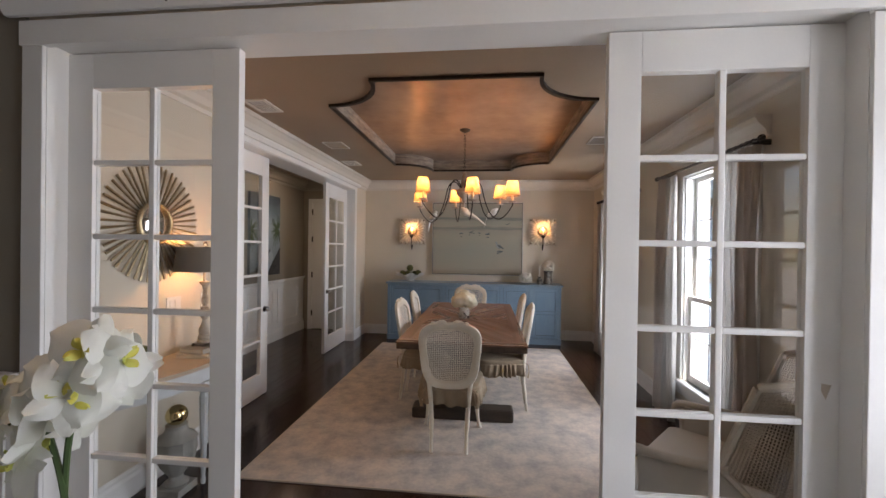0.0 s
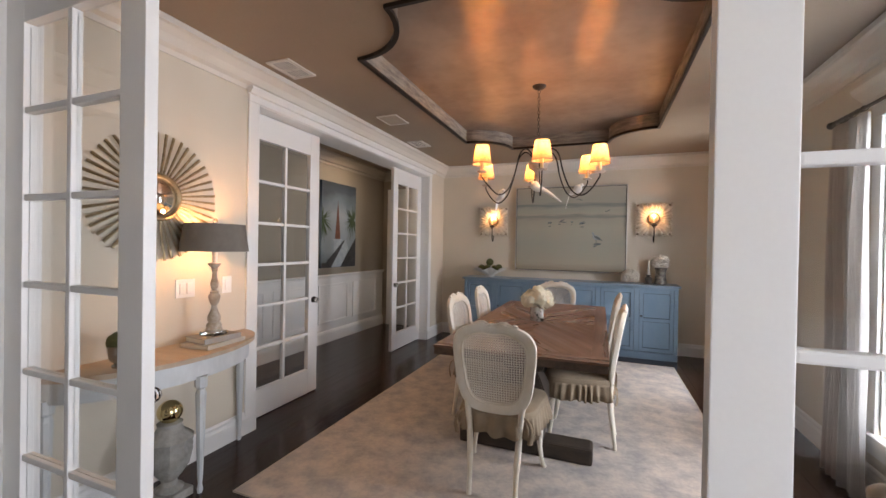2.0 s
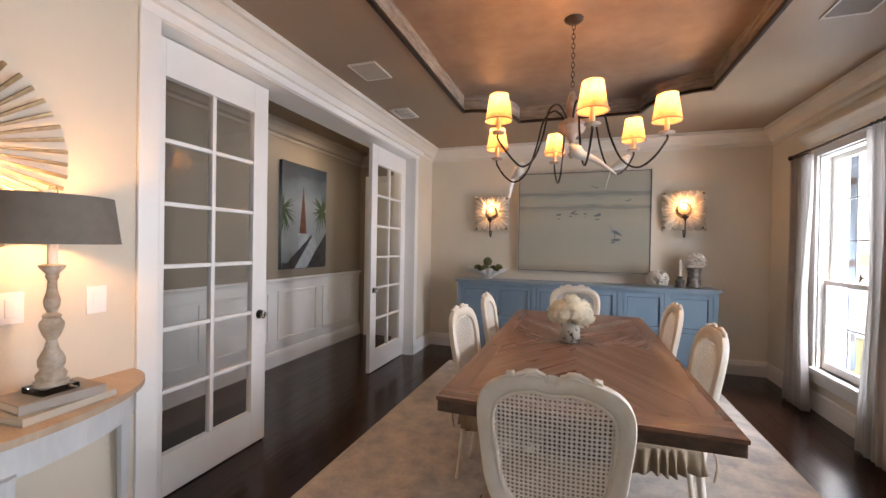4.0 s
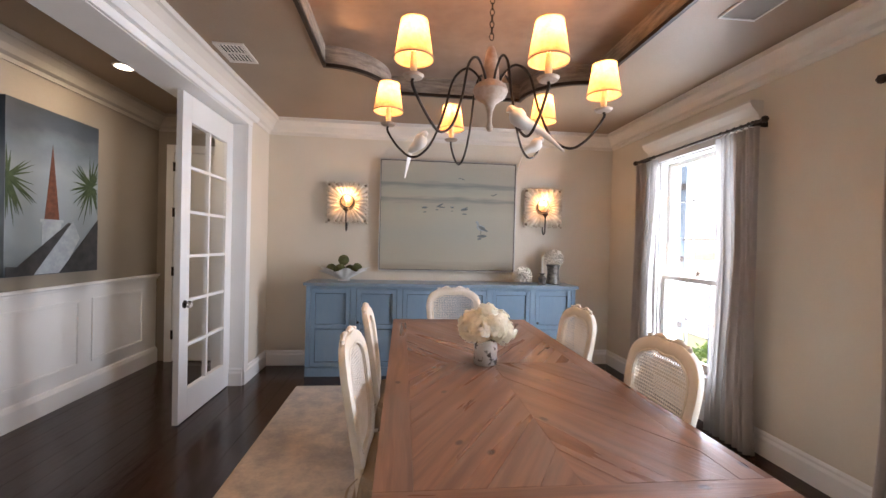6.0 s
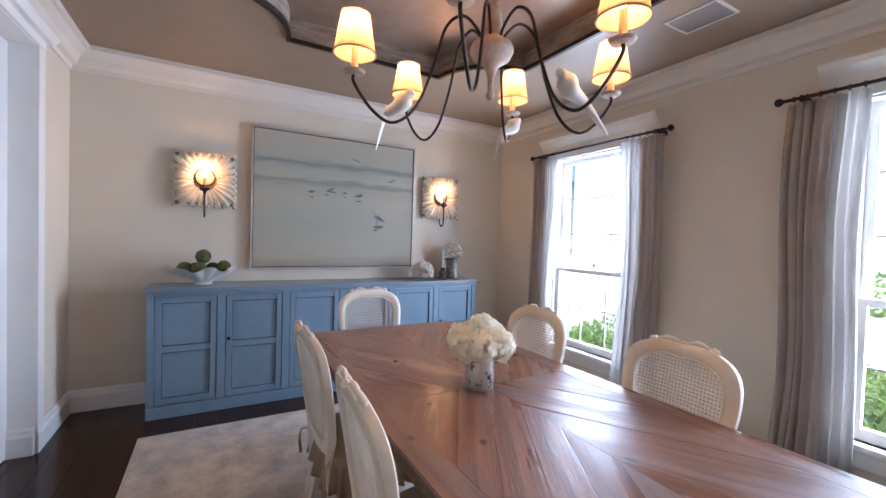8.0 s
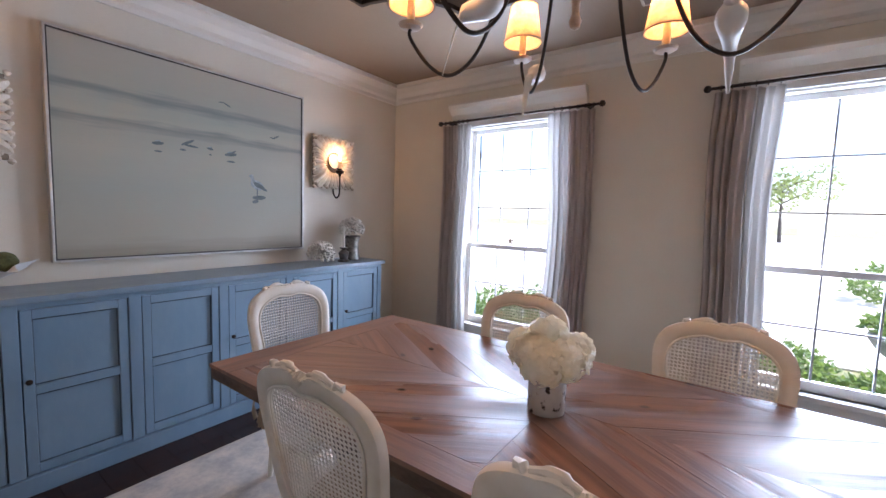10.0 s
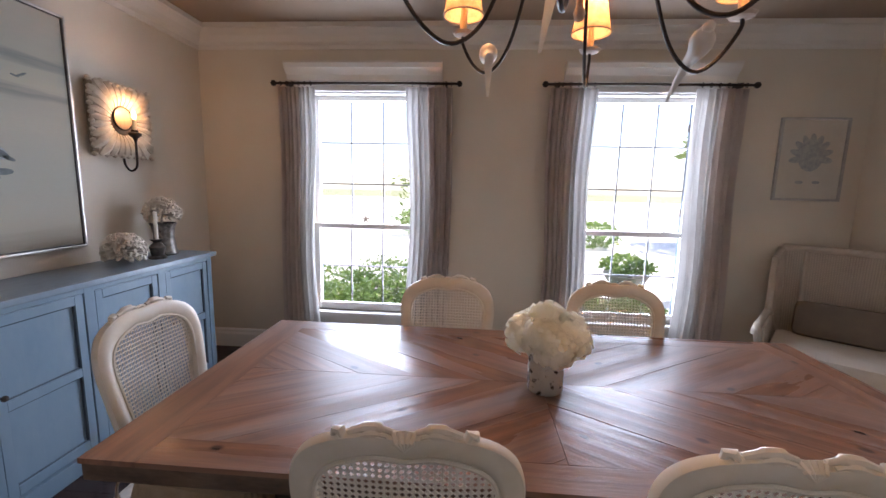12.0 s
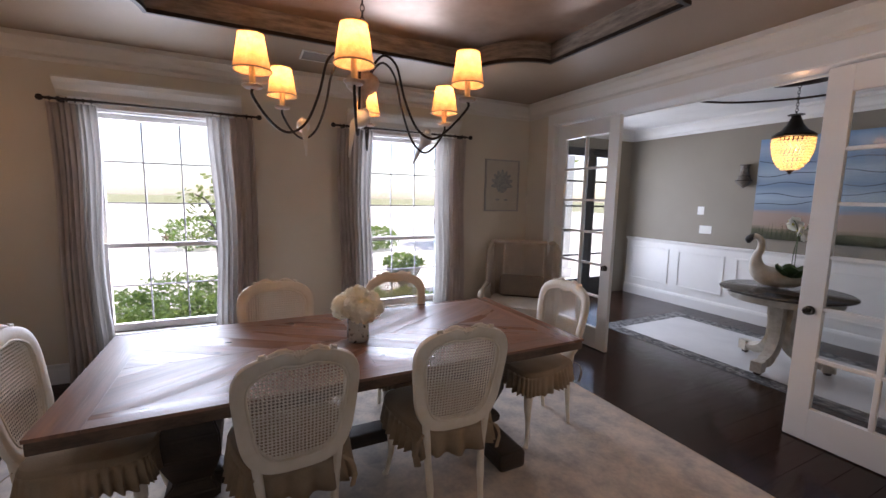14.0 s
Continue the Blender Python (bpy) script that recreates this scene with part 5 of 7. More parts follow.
# ---- ceramic doves on the chandelier ----


def dove(m, label, hanging=False):
    """A plain ceramic bird shape: plump body, small head and a long tail."""
    bm = tube(smooth_path([(0, 0.092, 0.066), (0, 0.074, 0.078), (0, 0.056, 0.064), (0, 0.026, 0.036), (0, -0.03, 0.018), (0, -0.075, -0.006), (0, -0.12, -0.036), (0, -0.165, -0.066)], 5),
              [0.003] + [0.007, 0.012, 0.016, 0.018] + [0.018, 0.017, 0.018, 0.022, 0.027] + [0.031, 0.034, 0.035, 0.035, 0.033] + [0.030, 0.027, 0.024, 0.022, 0.020] + [0.018, 0.017, 0.016, 0.015, 0.014] + [0.013, 0.012, 0.012, 0.011, 0.010] + [0.009, 0.008, 0.007, 0.006, 0.005] + [0.004], 12)
    if hanging:
        # the tail hangs straight down behind the perch
        for v in bm.verts:
            if v.co.y < -0.03:
                d = -0.03 - v.co.y
                v.co.z = 0.018 + (v.co.z - 0.018) * 0.4 - d * 0.75
                v.co.y = -0.03 - d * 0.38
    me = mesh_of("ceramic_bird", bm, PORCELAIN, True)
    ob = new("ceramic_bird", me)
    ob.matrix_basis = m
    return tagged(ob, label, "figurine", "ceramic birds on the chandelier")


for k, turn, tip in ((4, 90, 4), (2, -135, 6), (0, -90, 6)):
    a = radians(A0 + 60 * k + ARMS[k][0])
    dove(pose(CX + 0.385 * math.cos(a), CY + 0.385 * math.sin(a), 2.82 - 0.948 + ARMS[k][2], tip, 0, turn), "white ceramic bird perched on a chandelier arm", k != 4)

# ---- armchair in the corner ----
WASH = surf("washed_oak_frame", (0.54, 0.46, 0.37), (0.45, 0.38, 0.30), 9, 0.6, 0.25)
SEATFAB = surf("oatmeal_linen", (0.60, 0.54, 0.46), (0.54, 0.48, 0.40), 8, 0.9, 0.3, grain=160)
PILLOW = surf("brown_linen_pillow", (0.20, 0.155, 0.115), (0.16, 0.125, 0.095), 8, 0.9, 0.3, grain=160)
ac = thing("armchair", pose(1.45, 2.565, 0, 0, 0, 50), "washed-wood wing armchair with cane back and linen seat in the corner", "armchair")
ac.scale = (1.06, 0.95, 1.0)
part("seat_frame", B(-0.36, 0.36, -0.32, 0.34, 0.24, 0.31, bevel=0.015), WASH, ac)
part("seat_cushion", B(-0.33, 0.33, -0.27, 0.36, 0.31, 0.44, bevel=0.045), SEATFAB, ac, "oatmeal linen cushion", smooth=True)


def caned(corners, nu, nv, r, bm):
    """Cane strands both ways over a four-cornered panel."""
    a, b, c, d = (Vector(p) for p in corners)
    for i in range(nu + 1):
        t = i / nu
        tube([a.lerp(b, t), d.lerp(c, t)], r, 3, bm)
    for i in range(nv + 1):
        t = i / nv
        tube([a.lerp(d, t), b.lerp(c, t)], r, 3, bm)
    return bm


back = [(-0.33, -0.30, 0.40), (0.33, -0.30, 0.40), (0.36, -0.42, 1.05), (-0.36, -0.42, 1.05)]
bm = bmesh.new()
for p, q in zip(back, back[1:] + back[:1]):
    tube([p, q], 0.026, 8, bm)
for x in (-0.22, 0.22):
    tube([(x, -0.305, 0.42), (x, -0.418, 1.04)], 0.014, 8, bm)
part("back_frame", bm, WASH, ac, smooth=True)
tagged(part("back_cane", caned(back, 52, 52, 0.0038, bmesh.new()), WASH, ac, "woven cane panel"), kind="stuff")
for s in (-1, 1):
    wing = [(s * 0.34, -0.30, 0.42), (s * 0.37, -0.08, 0.60), (s * 0.38, -0.22, 0.98), (s * 0.36, -0.41, 1.04)]
    bm = bmesh.new()
    for p, q in zip(wing, wing[1:] + wing[:1]):
        tube([p, q], 0.020, 8, bm)
    part("wing_frame", bm, WASH, ac, smooth=True)
    tagged(part("wing_cane", caned(wing, 18, 34, 0.0038, bmesh.new()), WASH, ac, "woven cane panel"), kind="stuff")
    part("arm", tube(smooth_path([(s * 0.37, -0.12, 0.60), (s * 0.38, 0.08, 0.575), (s * 0.385, 0.26, 0.565), (s * 0.385, 0.33, 0.55), (s * 0.385, 0.335, 0.51)], 5), [0.022] * 10 + [0.026] * 6 + [0.03] * 5, 10), WASH, ac, "carved arm with a scrolled end", smooth=True)
    part("arm_post", tube(smooth_path([(s * 0.385, 0.32, 0.54), (s * 0.37, 0.29, 0.42), (s * 0.34, 0.31, 0.30)], 5), 0.022, 8), WASH, ac, smooth=True)
    part("side_panel", B(s * 0.355 - 0.008, s * 0.355 + 0.008, -0.28, 0.28, 0.31, 0.56, bevel=0.005), SEATFAB, ac)
    part("leg", tube(smooth_path([(s * 0.335, 0.33, 0.0), (s * 0.325, 0.31, 0.10), (s * 0.32, 0.30, 0.26)], 5), [0.016] * 4 + [0.022] * 4 + [0.03] * 3, 10), WASH, ac, smooth=True)
    part("leg", tube([(s * 0.32, -0.33, 0.0), (s * 0.31, -0.29, 0.26)], [0.016, 0.026], 10), WASH, ac, smooth=True)
pl = thing("lumbar_pillow", ac.matrix_basis @ pose(0.0, -0.205, 0.56, -72, 0, 0), "brown linen lumbar pillow leaning in the armchair", "pillow")
bm = B(-0.24, 0.24, -0.13, 0.13, -0.055, 0.055, bevel=0.05)
part("cushion", bm, PILLOW, pl, smooth=True)

# ---- demilune console and what stands on it ----
CONS = surf("pale_blue_white_paint", (0.60, 0.62, 0.62), (0.50, 0.52, 0.52), 8, 0.5, 0.2, stretch=(1, 1, 0.4))
CONS_TOP = surf("bleached_wood_top", (0.50, 0.38, 0.27), (0.42, 0.31, 0.21), 4, 0.4, 0.15, stretch=(1, 5, 1))
cons = thing("console_table", pose(LX + 0.002, 2.76, 0), "painted half-moon console table with a bleached wood top", "console table")


def half_moon(rx, ry, n=30):
    return [(rx * math.sin(math.pi * i / n), -ry * math.cos(math.pi * i / n)) for i in range(n + 1)]


part("top", prism(bmesh.new(), half_moon(0.385, 0.60), 0.755, 0.78), CONS_TOP, cons, "bleached wooden top")
part("apron", prism(bmesh.new(), half_moon(0.35, 0.56), 0.645, 0.754), CONS, cons)
for x, y in ((0.345, 0.0), (0.035, 0.54), (0.035, -0.54)):
    part("leg", lathe([(0.012, 0.0), (0.016, 0.02), (0.011, 0.05), (0.015, 0.10), (0.028, 0.56), (0.020, 0.585), (0.032, 0.60), (0.034, 0.66)], 8, (x, y, 0)), CONS, cons)

LX2, LY2 = -1.70, 2.955
BOOKC = (surf("book_cloth_cream", (0.52, 0.47, 0.38), None, 8, 0.7), surf("book_cloth_grey", (0.36, 0.33, 0.29), None, 8, 0.7))
for i, (w, l, z0, z1, a) in enumerate(((0.21, 0.29, 0.781, 0.806, 6), (0.18, 0.24, 0.807, 0.838, -4))):
    bk = thing("book", pose(LX2, LY2, z0, 0, 0, a), "closed cloth-bound book lying under the lamp", "book", "books under the lamp")
    h = z1 - z0
    bm = B(-w / 2, w / 2, -l / 2, l / 2, 0, 0.003)
    box(bm, -w / 2, w / 2, -l / 2, l / 2, h - 0.003, h)
    box(bm, w / 2 - 0.003, w / 2, -l / 2, l / 2, 0.003, h - 0.003)
    part("cover", bm, BOOKC[i], bk)
    part("pages", B(-w / 2 + 0.004, w / 2 - 0.004, -l / 2 + 0.004, l / 2 - 0.004, 0.0035, h - 0.0035), surf("book_pages", (0.66, 0.60, 0.48), (0.56, 0.50, 0.40), 3, 0.9, stretch=(1, 1, 200)), bk, "cream pages")
GREYSHADE = surf("taupe_card_shade", (0.19, 0.165, 0.135), (0.165, 0.14, 0.115), 20, 0.85, 0.1, grain=200)
tl_ = thing("table_lamp", pose(LX2, LY2, 0.838), "lit table lamp with a carved balustrade base and taupe shade", "lamp")
part("plinth", B(-0.055, 0.055, -0.055, 0.055, 0.0, 0.022, bevel=0.003), CRYSTAL, tl_, "clear acrylic plinth")
part("baluster", lathe([(0.046, 0.022), (0.048, 0.036), (0.040, 0.042), (0.043, 0.060), (0.030, 0.078), (0.036, 0.090), (0.037, 0.112), (0.027, 0.135), (0.021, 0.146), (0.017, 0.165), (0.014, 0.178), (0.024, 0.195), (0.033, 0.222), (0.034, 0.238), (0.023, 0.256), (0.026, 0.264), (0.013, 0.275), (0.021, 0.296), (0.023, 0.318), (0.015, 0.350), (0.012, 0.385), (0.019, 0.400), (0.016, 0.408), (0.035, 0.432), (0.037, 0.440), (0.012, 0.445)], 24), surf("gilded_carved_wood", (0.34, 0.26, 0.18), (0.52, 0.46, 0.38), 20, 0.55, 0.4), tl_, "worn carved baluster", smooth=True)
part("candle_sleeve", lathe([(0.014, 0.44), (0.015, 0.52)], 12), PORCELAIN, tl_, smooth=True)
part("bulb", lathe([(0.008, 0.525), (0.02, 0.55), (0.018, 0.575), (0.006, 0.59), (0.0, 0.59)], 12), BULB, tl_, "lit bulb", smooth=True)
part("shade", lathe([(0.190, 0.515), (0.168, 0.680), (0.166, 0.680), (0.188, 0.515)], 40, (0, 0, 0), None, False), GREYSHADE, tl_, "taupe drum shade", smooth=True)
part("spider", tube([(-0.168, 0, 0.66), (0.168, 0, 0.66)], 0.002, 6), IRON, tl_)
part("harp", tube([(0, 0.0, 0.59), (0, 0, 0.69)], 0.003, 6), IRON, tl_)
part("finial", lathe([(0.0, 0.675), (0.012, 0.685), (0.016, 0.70), (0.010, 0.715), (0.0, 0.722)], 10), CRYSTAL, tl_, "cut glass finial")
lamp("table_lamp_light", "POINT", Matrix.Translation((LX2, LY2, 0.838 + 0.615)), 3.2, WARM, 0.03)

POT = surf("polished_pewter", (0.50, 0.48, 0.45), (0.36, 0.34, 0.31), 12, 0.25, 0.15, metal=0.85)
pp = thing("plant_pot", pose(-1.70, 2.44, 0.78), "silver footed pot with clipped green moss on the console", "plant pot")
part("pot", lathe([(0.04, 0.0), (0.042, 0.008), (0.03, 0.018), (0.05, 0.04), (0.058, 0.075), (0.062, 0.105), (0.066, 0.11), (0.055, 0.108)], 24), POT, pp, smooth=True)
bm = bmesh.new()
bmesh.ops.create_icosphere(bm, subdivisions=4, radius=0.062)
for v in bm.verts:
    v.co = Vector((v.co.x, v.co.y, v.co.z * 0.8 + 0.125)) + v.co * 0.12 * noise.noise(v.co * 90)
part("moss", bm, MOSS, pp, "clipped green moss", smooth=True)

STONE = surf("weathered_grey_stone", (0.33, 0.32, 0.29), (0.22, 0.21, 0.19), 10, 0.85, 0.6, grain=40)
ur = thing("garden_urn", pose(-1.66, 2.66, 0), "weathered grey stone urn under the console", "urn")
part("base", B(-0.10, 0.10, -0.10, 0.10, 0, 0.05, bevel=0.008), STONE, ur)
bm = lathe([(0.08, 0.05), (0.085, 0.065), (0.05, 0.085), (0.045, 0.11), (0.07, 0.14), (0.115, 0.20), (0.135, 0.28), (0.13, 0.33), (0.14, 0.35), (0.12, 0.37), (0.085, 0.39), (0.07, 0.42), (0.075, 0.44), (0.06, 0.445)], 32)
for v in bm.verts:
    r = math.hypot(v.co.x, v.co.y)
    if 0.13 < v.co.z < 0.36 and r > 0.06:
        k = 1 + 0.05 * math.cos(10 * math.atan2(v.co.y, v.co.x))
        v.co.x *= k
        v.co.y *= k
part("body", bm, STONE, ur, smooth=True)
ur.scale = (0.82, 0.82, 0.95)
gb = thing("glass_ball", pose(-1.66, 2.66, 0.422), "gilt mirrored glass ball resting on the urn", "ball")
bm = bmesh.new()
bmesh.ops.create_icosphere(bm, subdivisions=4, radius=0.062)
bmesh.ops.translate(bm, verts=bm.verts, vec=(0, 0, 0.055))
part("ball", bm, surf("gilt_mirror_ball", (0.75, 0.60, 0.32), None, 10, 0.06, metal=1.0), gb, smooth=True)

# ---- sunburst mirror ----
sb = thing("sunburst_mirror", pose(LX, 2.72, 1.665), "round sunburst mirror with champagne-silver rays on the wall", "mirror")
RAY = surf("champagne_leaf", (0.46, 0.36, 0.22), (0.20, 0.145, 0.08), 14, 0.34, 0.2, metal=0.8)
ray = None
for k in range(48):
    a = 2 * math.pi * k / 48
    if ray is None:
        bm = B(0.0, 0.010, -0.0038, 0.0038, 0.12, 0.375, bevel=0.0018)
        for v in bm.verts:
            if v.co.z > 0.3:
                v.co.y *= 2.1
        ray = mesh_of("ray", bm, RAY)
    o = new("ray", ray)
    o.matrix_basis = Matrix.Rotation(a, 4, "X") @ pose(0.012 + 0.006 * (k % 2), 0, 0, 0, 0, 18)
    o.parent = sb
part("rim", tube([(0.03, 0.125 * math.cos(t), 0.125 * math.sin(t)) for t in np.linspace(0, 2 * math.pi, 40, endpoint=False)], 0.016, 8, None, True), RAY, sb, "gilt rim", smooth=True)
part("glass", lathe([(0.0, 0.0), (0.115, 0.0), (0.10, 0.012), (0.0, 0.02)], 36), MIRROR, sb, "convex mirror glass", smooth=True, at=pose(0.022, 0, 0, 0, 90, 0))


# ---- plates, vents ----
def plate(m, w, h, n, label):
    p = thing("light_switch", m, label, "light switch")
    part("cover", B(-w / 2, w / 2, -0.006, 0, -h / 2, h / 2, bevel=0.002), TRIM, p)
    for i in range(n):
        x = (i - (n - 1) / 2) * 0.046
        part("rocker", B(x - 0.016, x + 0.016, -0.010, -0.006, -0.033, 0.033, bevel=0.002), TRIM, p)


plate(pose(LX, 2.91, 1.115, 0, 0, 90), 0.125, 0.115, 2, "white double rocker switch on the cream wall")
plate(pose(LX, 3.21, 1.115, 0, 0, 90), 0.075, 0.115, 1, "white single rocker switch on the cream wall")
plate(pose(1.41, FOY, 1.18, 0, 0, 180), 0.17, 0.115, 3, "white triple rocker switch on the taupe wall")
plate(pose(1.50, FOY, 1.45, 0, 0, 180), 0.09, 0.115, 0, "blank white plate on the taupe wall")
VENTW = surf("white_enamel_grille", (0.66, 0.61, 0.54), None, 10, 0.4)
VENTD = surf("duct_shade", (0.035, 0.03, 0.027), None, 10, 0.8)


def ceiling_vent(x, y, w, l, slats, label, cross=True):
    v = thing("ceiling_vent", pose(x, y, CEILING), label, "vent", "ceiling vents")
    # no duct above: a flat dark sheet paints the shade behind the slats
    part("backing", B(-w / 2 + 0.01, w / 2 - 0.01, -l / 2 + 0.01, l / 2 - 0.01, -0.004, -0.001), VENTD, v, "dark sheet for the shade behind the slats")
    bm = bmesh.new()
    for a in ((-w / 2, w / 2, -l / 2, -l / 2 + 0.02), (-w / 2, w / 2, l / 2 - 0.02, l / 2), (-w / 2, -w / 2 + 0.02, -l / 2 + 0.02, l / 2 - 0.02), (w / 2 - 0.02, w / 2, -l / 2 + 0.02, l / 2 - 0.02)):
        box(bm, *a, -0.012, 0, bevel=0.002)
    if cross:
        box(bm, -w / 2 + 0.02, w / 2 - 0.02, -0.008, 0.008, -0.011, -0.002)
    part("frame", bm, VENTW, v)
    for i in range(slats):
        xx = -w / 2 + 0.02 + (w - 0.04) * (i + 0.5) / slats
        part("slat", B(xx - 0.0045, xx + 0.0045, -l / 2 + 0.02, l / 2 - 0.02, -0.010, -0.006), VENTW, v)


ceiling_vent(-1.60, 3.48, 0.20, 0.29, 7, "white slatted air vent in the beige ceiling")
ceiling_vent(-1.62, 5.73, 0.20, 0.29, 7, "white slatted air vent in the beige ceiling")
SPK = surf("speaker_mesh", (0.44, 0.37, 0.30), (0.40, 0.335, 0.27), 300, 0.7, 0.3)
SPKG = surf("grey_speaker_mesh", (0.22, 0.20, 0.18), (0.19, 0.17, 0.155), 300, 0.7, 0.3)
for x, y, mat, lab in ((-1.47, 4.77, SPK, "beige square speaker grille in the ceiling"), (1.41, 4.72, SPKG, "grey square speaker grille in the ceiling")):
    v = thing("ceiling_speaker", pose(x, y, CEILING), lab, "speaker", "ceiling speakers")
    part("grille", B(-0.10, 0.10, -0.13, 0.13, -0.008, -0.001, bevel=0.002), mat, v)
    bm = bmesh.new()
    for a in ((-0.112, 0.112, -0.145, -0.131), (-0.112, 0.112, 0.131, 0.145), (-0.112, -0.101, -0.131, 0.131), (0.101, 0.112, -0.131, 0.131)):
        box(bm, *a, -0.010, 0, bevel=0.002)
    part("rim", bm, VENTW, v)

# ---- hall ----


def wainscot(name, origin, turn, length, panels, label, top=0.965):
    """White panelling along local x, facing local -y."""
    m = pose(*origin, 0, 0, turn)
    w = thing(name, m, label, "panelling", "", "structure")
    part("board", B(0, length, -0.010, 0, 0, top - 0.03), TRIM, w)
    bm = profile_bar([(0, 0), (0.012, 0), (0.02, 0.025), (0.038, 0.035), (0.038, 0.055), (0, 0.055)], (0, -0.010, top - 0.05), (length, -0.010, top - 0.05), (0, -1, 0))
    part("chair_rail", bm, TRIM, w)
    bm = profile_bar([(0, 0), (0.022, 0), (0.022, 0.13), (0.012, 0.16), (0, 0.17)], (0, -0.010, 0), (length, -0.010, 0), (0, -1, 0))
    part("skirting", bm, TRIM, w)
    for x0, x1 in panels:
        z0, z1, f = 0.27, 0.83, 0.028
        bm = bmesh.new()
        for a in ((x0, x1, z0, z0 + f), (x0, x1, z1 - f, z1), (x0, x0 + f, z0 + f, z1 - f), (x1 - f, x1, z0 + f, z1 - f)):
            box(bm, a[0], a[1], -0.022, -0.0105, a[2], a[3], bevel=0.004)
        part("panel_moulding", bm, TRIM, w)


wainscot("trim_hall_panelling", (HX + 0.001, PA1 + 0.11, 0), 90, 7.48 - PA1 - 0.11, [(0.65 + 0.83 * i, 1.35 + 0.83 * i) for i in range(5)], "white panelled wainscot under the taupe hall wall")
bm = B(HX, HX + 0.018, PA1, PA1 + 0.10, 0, PAT + 0.10, bevel=0.004)
box(bm, HX, HX + 0.018, PA0 - 0.10, PA0, 0, PAT + 0.10, bevel=0.004)
box(bm, HX, HX + 0.018, PA0, PA1, PAT, PAT + 0.10, bevel=0.004)
box(bm, HX - 0.151, HX - 0.001, PA1 - 0.012, PA1 + 0.002, 0, PAT)
box(bm, HX - 0.151, HX - 0.001, PA0 - 0.002, PA0 + 0.012, 0, PAT)
fixed("trim_pantry_opening", bm, TRIM, "white painted casing round the pantry opening", "trim")
wainscot("trim_foyer_panelling", (2.70, FOY + 0.001, 0), 180, 5.8, [(0.10, 0.78), (0.92, 1.60)] + [(1.74 + 0.82 * i, 2.42 + 0.82 * i) for i in range(4)], "white panelled wainscot under the taupe foyer wall")
wainscot("trim_opening_panelling", (LX - 0.28, NY - 0.193, 0), 0, FO0 - CASE - LX + 0.27, [(0.06, 0.34)], "white panelled wainscot beside the foyer opening")
bm = profile_bar(CROWN, (HX, FOY, 2.54), (HX, 7.5, 2.54), (1, 0, 0))
profile_bar(CROWN, (HX, 7.5, 2.54), (LX - 0.28, 7.5, 2.54), (0, -1, 0), bm)
# colour darker than the other trim: the hall's shading is painted in
fixed("trim_hall_crown", bm, surf("crown_shaded_greige", (0.40, 0.36, 0.30), (0.36, 0.32, 0.27), 3.0, 0.5, 0.03, grain=90), "crown moulding along the hall, its shading put into a greige colour", "trim")
bm = profile_bar(CROWN, (HX, FOY, 2.56), (FOX, FOY, 2.56), (0, 1, 0))
profile_bar(CROWN, (FOX, FOY, 2.56), (FOX, NY - 0.19, 2.56), (-1, 0, 0), bm)
profile_bar(CROWN, (LX - 0.28, NY - 0.192, 2.56), (FOX, NY - 0.192, 2.56), (0, -1, 0), bm)
fixed("trim_foyer_crown", bm, TRIM, "white crown moulding round the foyer", "trim")
hd = thing("hall_door", pose(-3.02, 7.49, 0), "closed white panelled door at the end of the hall", "door")
bm = B(0.08, 0.74, -0.03, 0.005, 0.012, 2.30, bevel=0.003)
part("leaf", bm, TRIM, hd)
bm = B(0, 0.075, -0.035, 0.008, 0, 2.39, bevel=0.003)
box(bm, 0.745, 0.82, -0.035, 0.008, 0, 2.39, bevel=0.003)
box(bm, 0.076, 0.744, -0.035, 0.008, 2.305, 2.39, bevel=0.003)
part("casing", bm, TRIM, hd)
for z in (0.25, 0.95, 1.6, 2.1):
    part("hinge", B(0.07, 0.09, -0.042, -0.03, z, z + 0.10), IRON, hd, "black hinge")
dl = thing("downlight", pose(-2.63, 6.16, 2.70), "lit round recessed downlight in the hall ceiling", "ceiling light")
part("trim_ring", lathe([(0.075, -0.006), (0.08, 0.0)], 28, (0, 0, 0), None, True), VENTW, dl)
part("lens", lathe([(0.0, -0.0085), (0.06, -0.0085), (0.06, -0.0062), (0.0, -0.0062)], 28), glowing("downlight_lens", (1.0, 0.90, 0.75), 2.5), dl, "glowing lens")
lamp("downlight_light", "AREA", look((-2.63, 6.16, 2.685), (-2.63, 6.161, 0)), 2.0, (1.0, 0.84, 0.62), 0.1)

# a painted steeple and palms on the hall wall
HSKY = banded("stormy_sky_painting", [(-0.62, (0.07, 0.09, 0.10)), (-0.35, (0.22, 0.27, 0.29)), (0.15, (0.24, 0.29, 0.32)), (0.35, (0.12, 0.16, 0.19)), (0.48, (0.045, 0.065, 0.085)), (0.62, (0.022, 0.034, 0.046))], wobble=0.16, scale=2.5, stretch=(1, 1, 1.4))
hp = thing("painting", pose(HX, 6.15, 1.685, 0, 0, 90), "tall canvas of a church steeple between palms on the hall wall", "painting")
part("canvas", B(-0.415, 0.415, -0.04, -0.001, -0.615, 0.615), HSKY, hp, "dark stormy sky")
RUST = surf("rust_paint", (0.16, 0.055, 0.03), (0.10, 0.035, 0.02), 20, 0.6)
PALEP = surf("pale_paint", (0.36, 0.41, 0.43), (0.26, 0.30, 0.33), 14, 0.6)
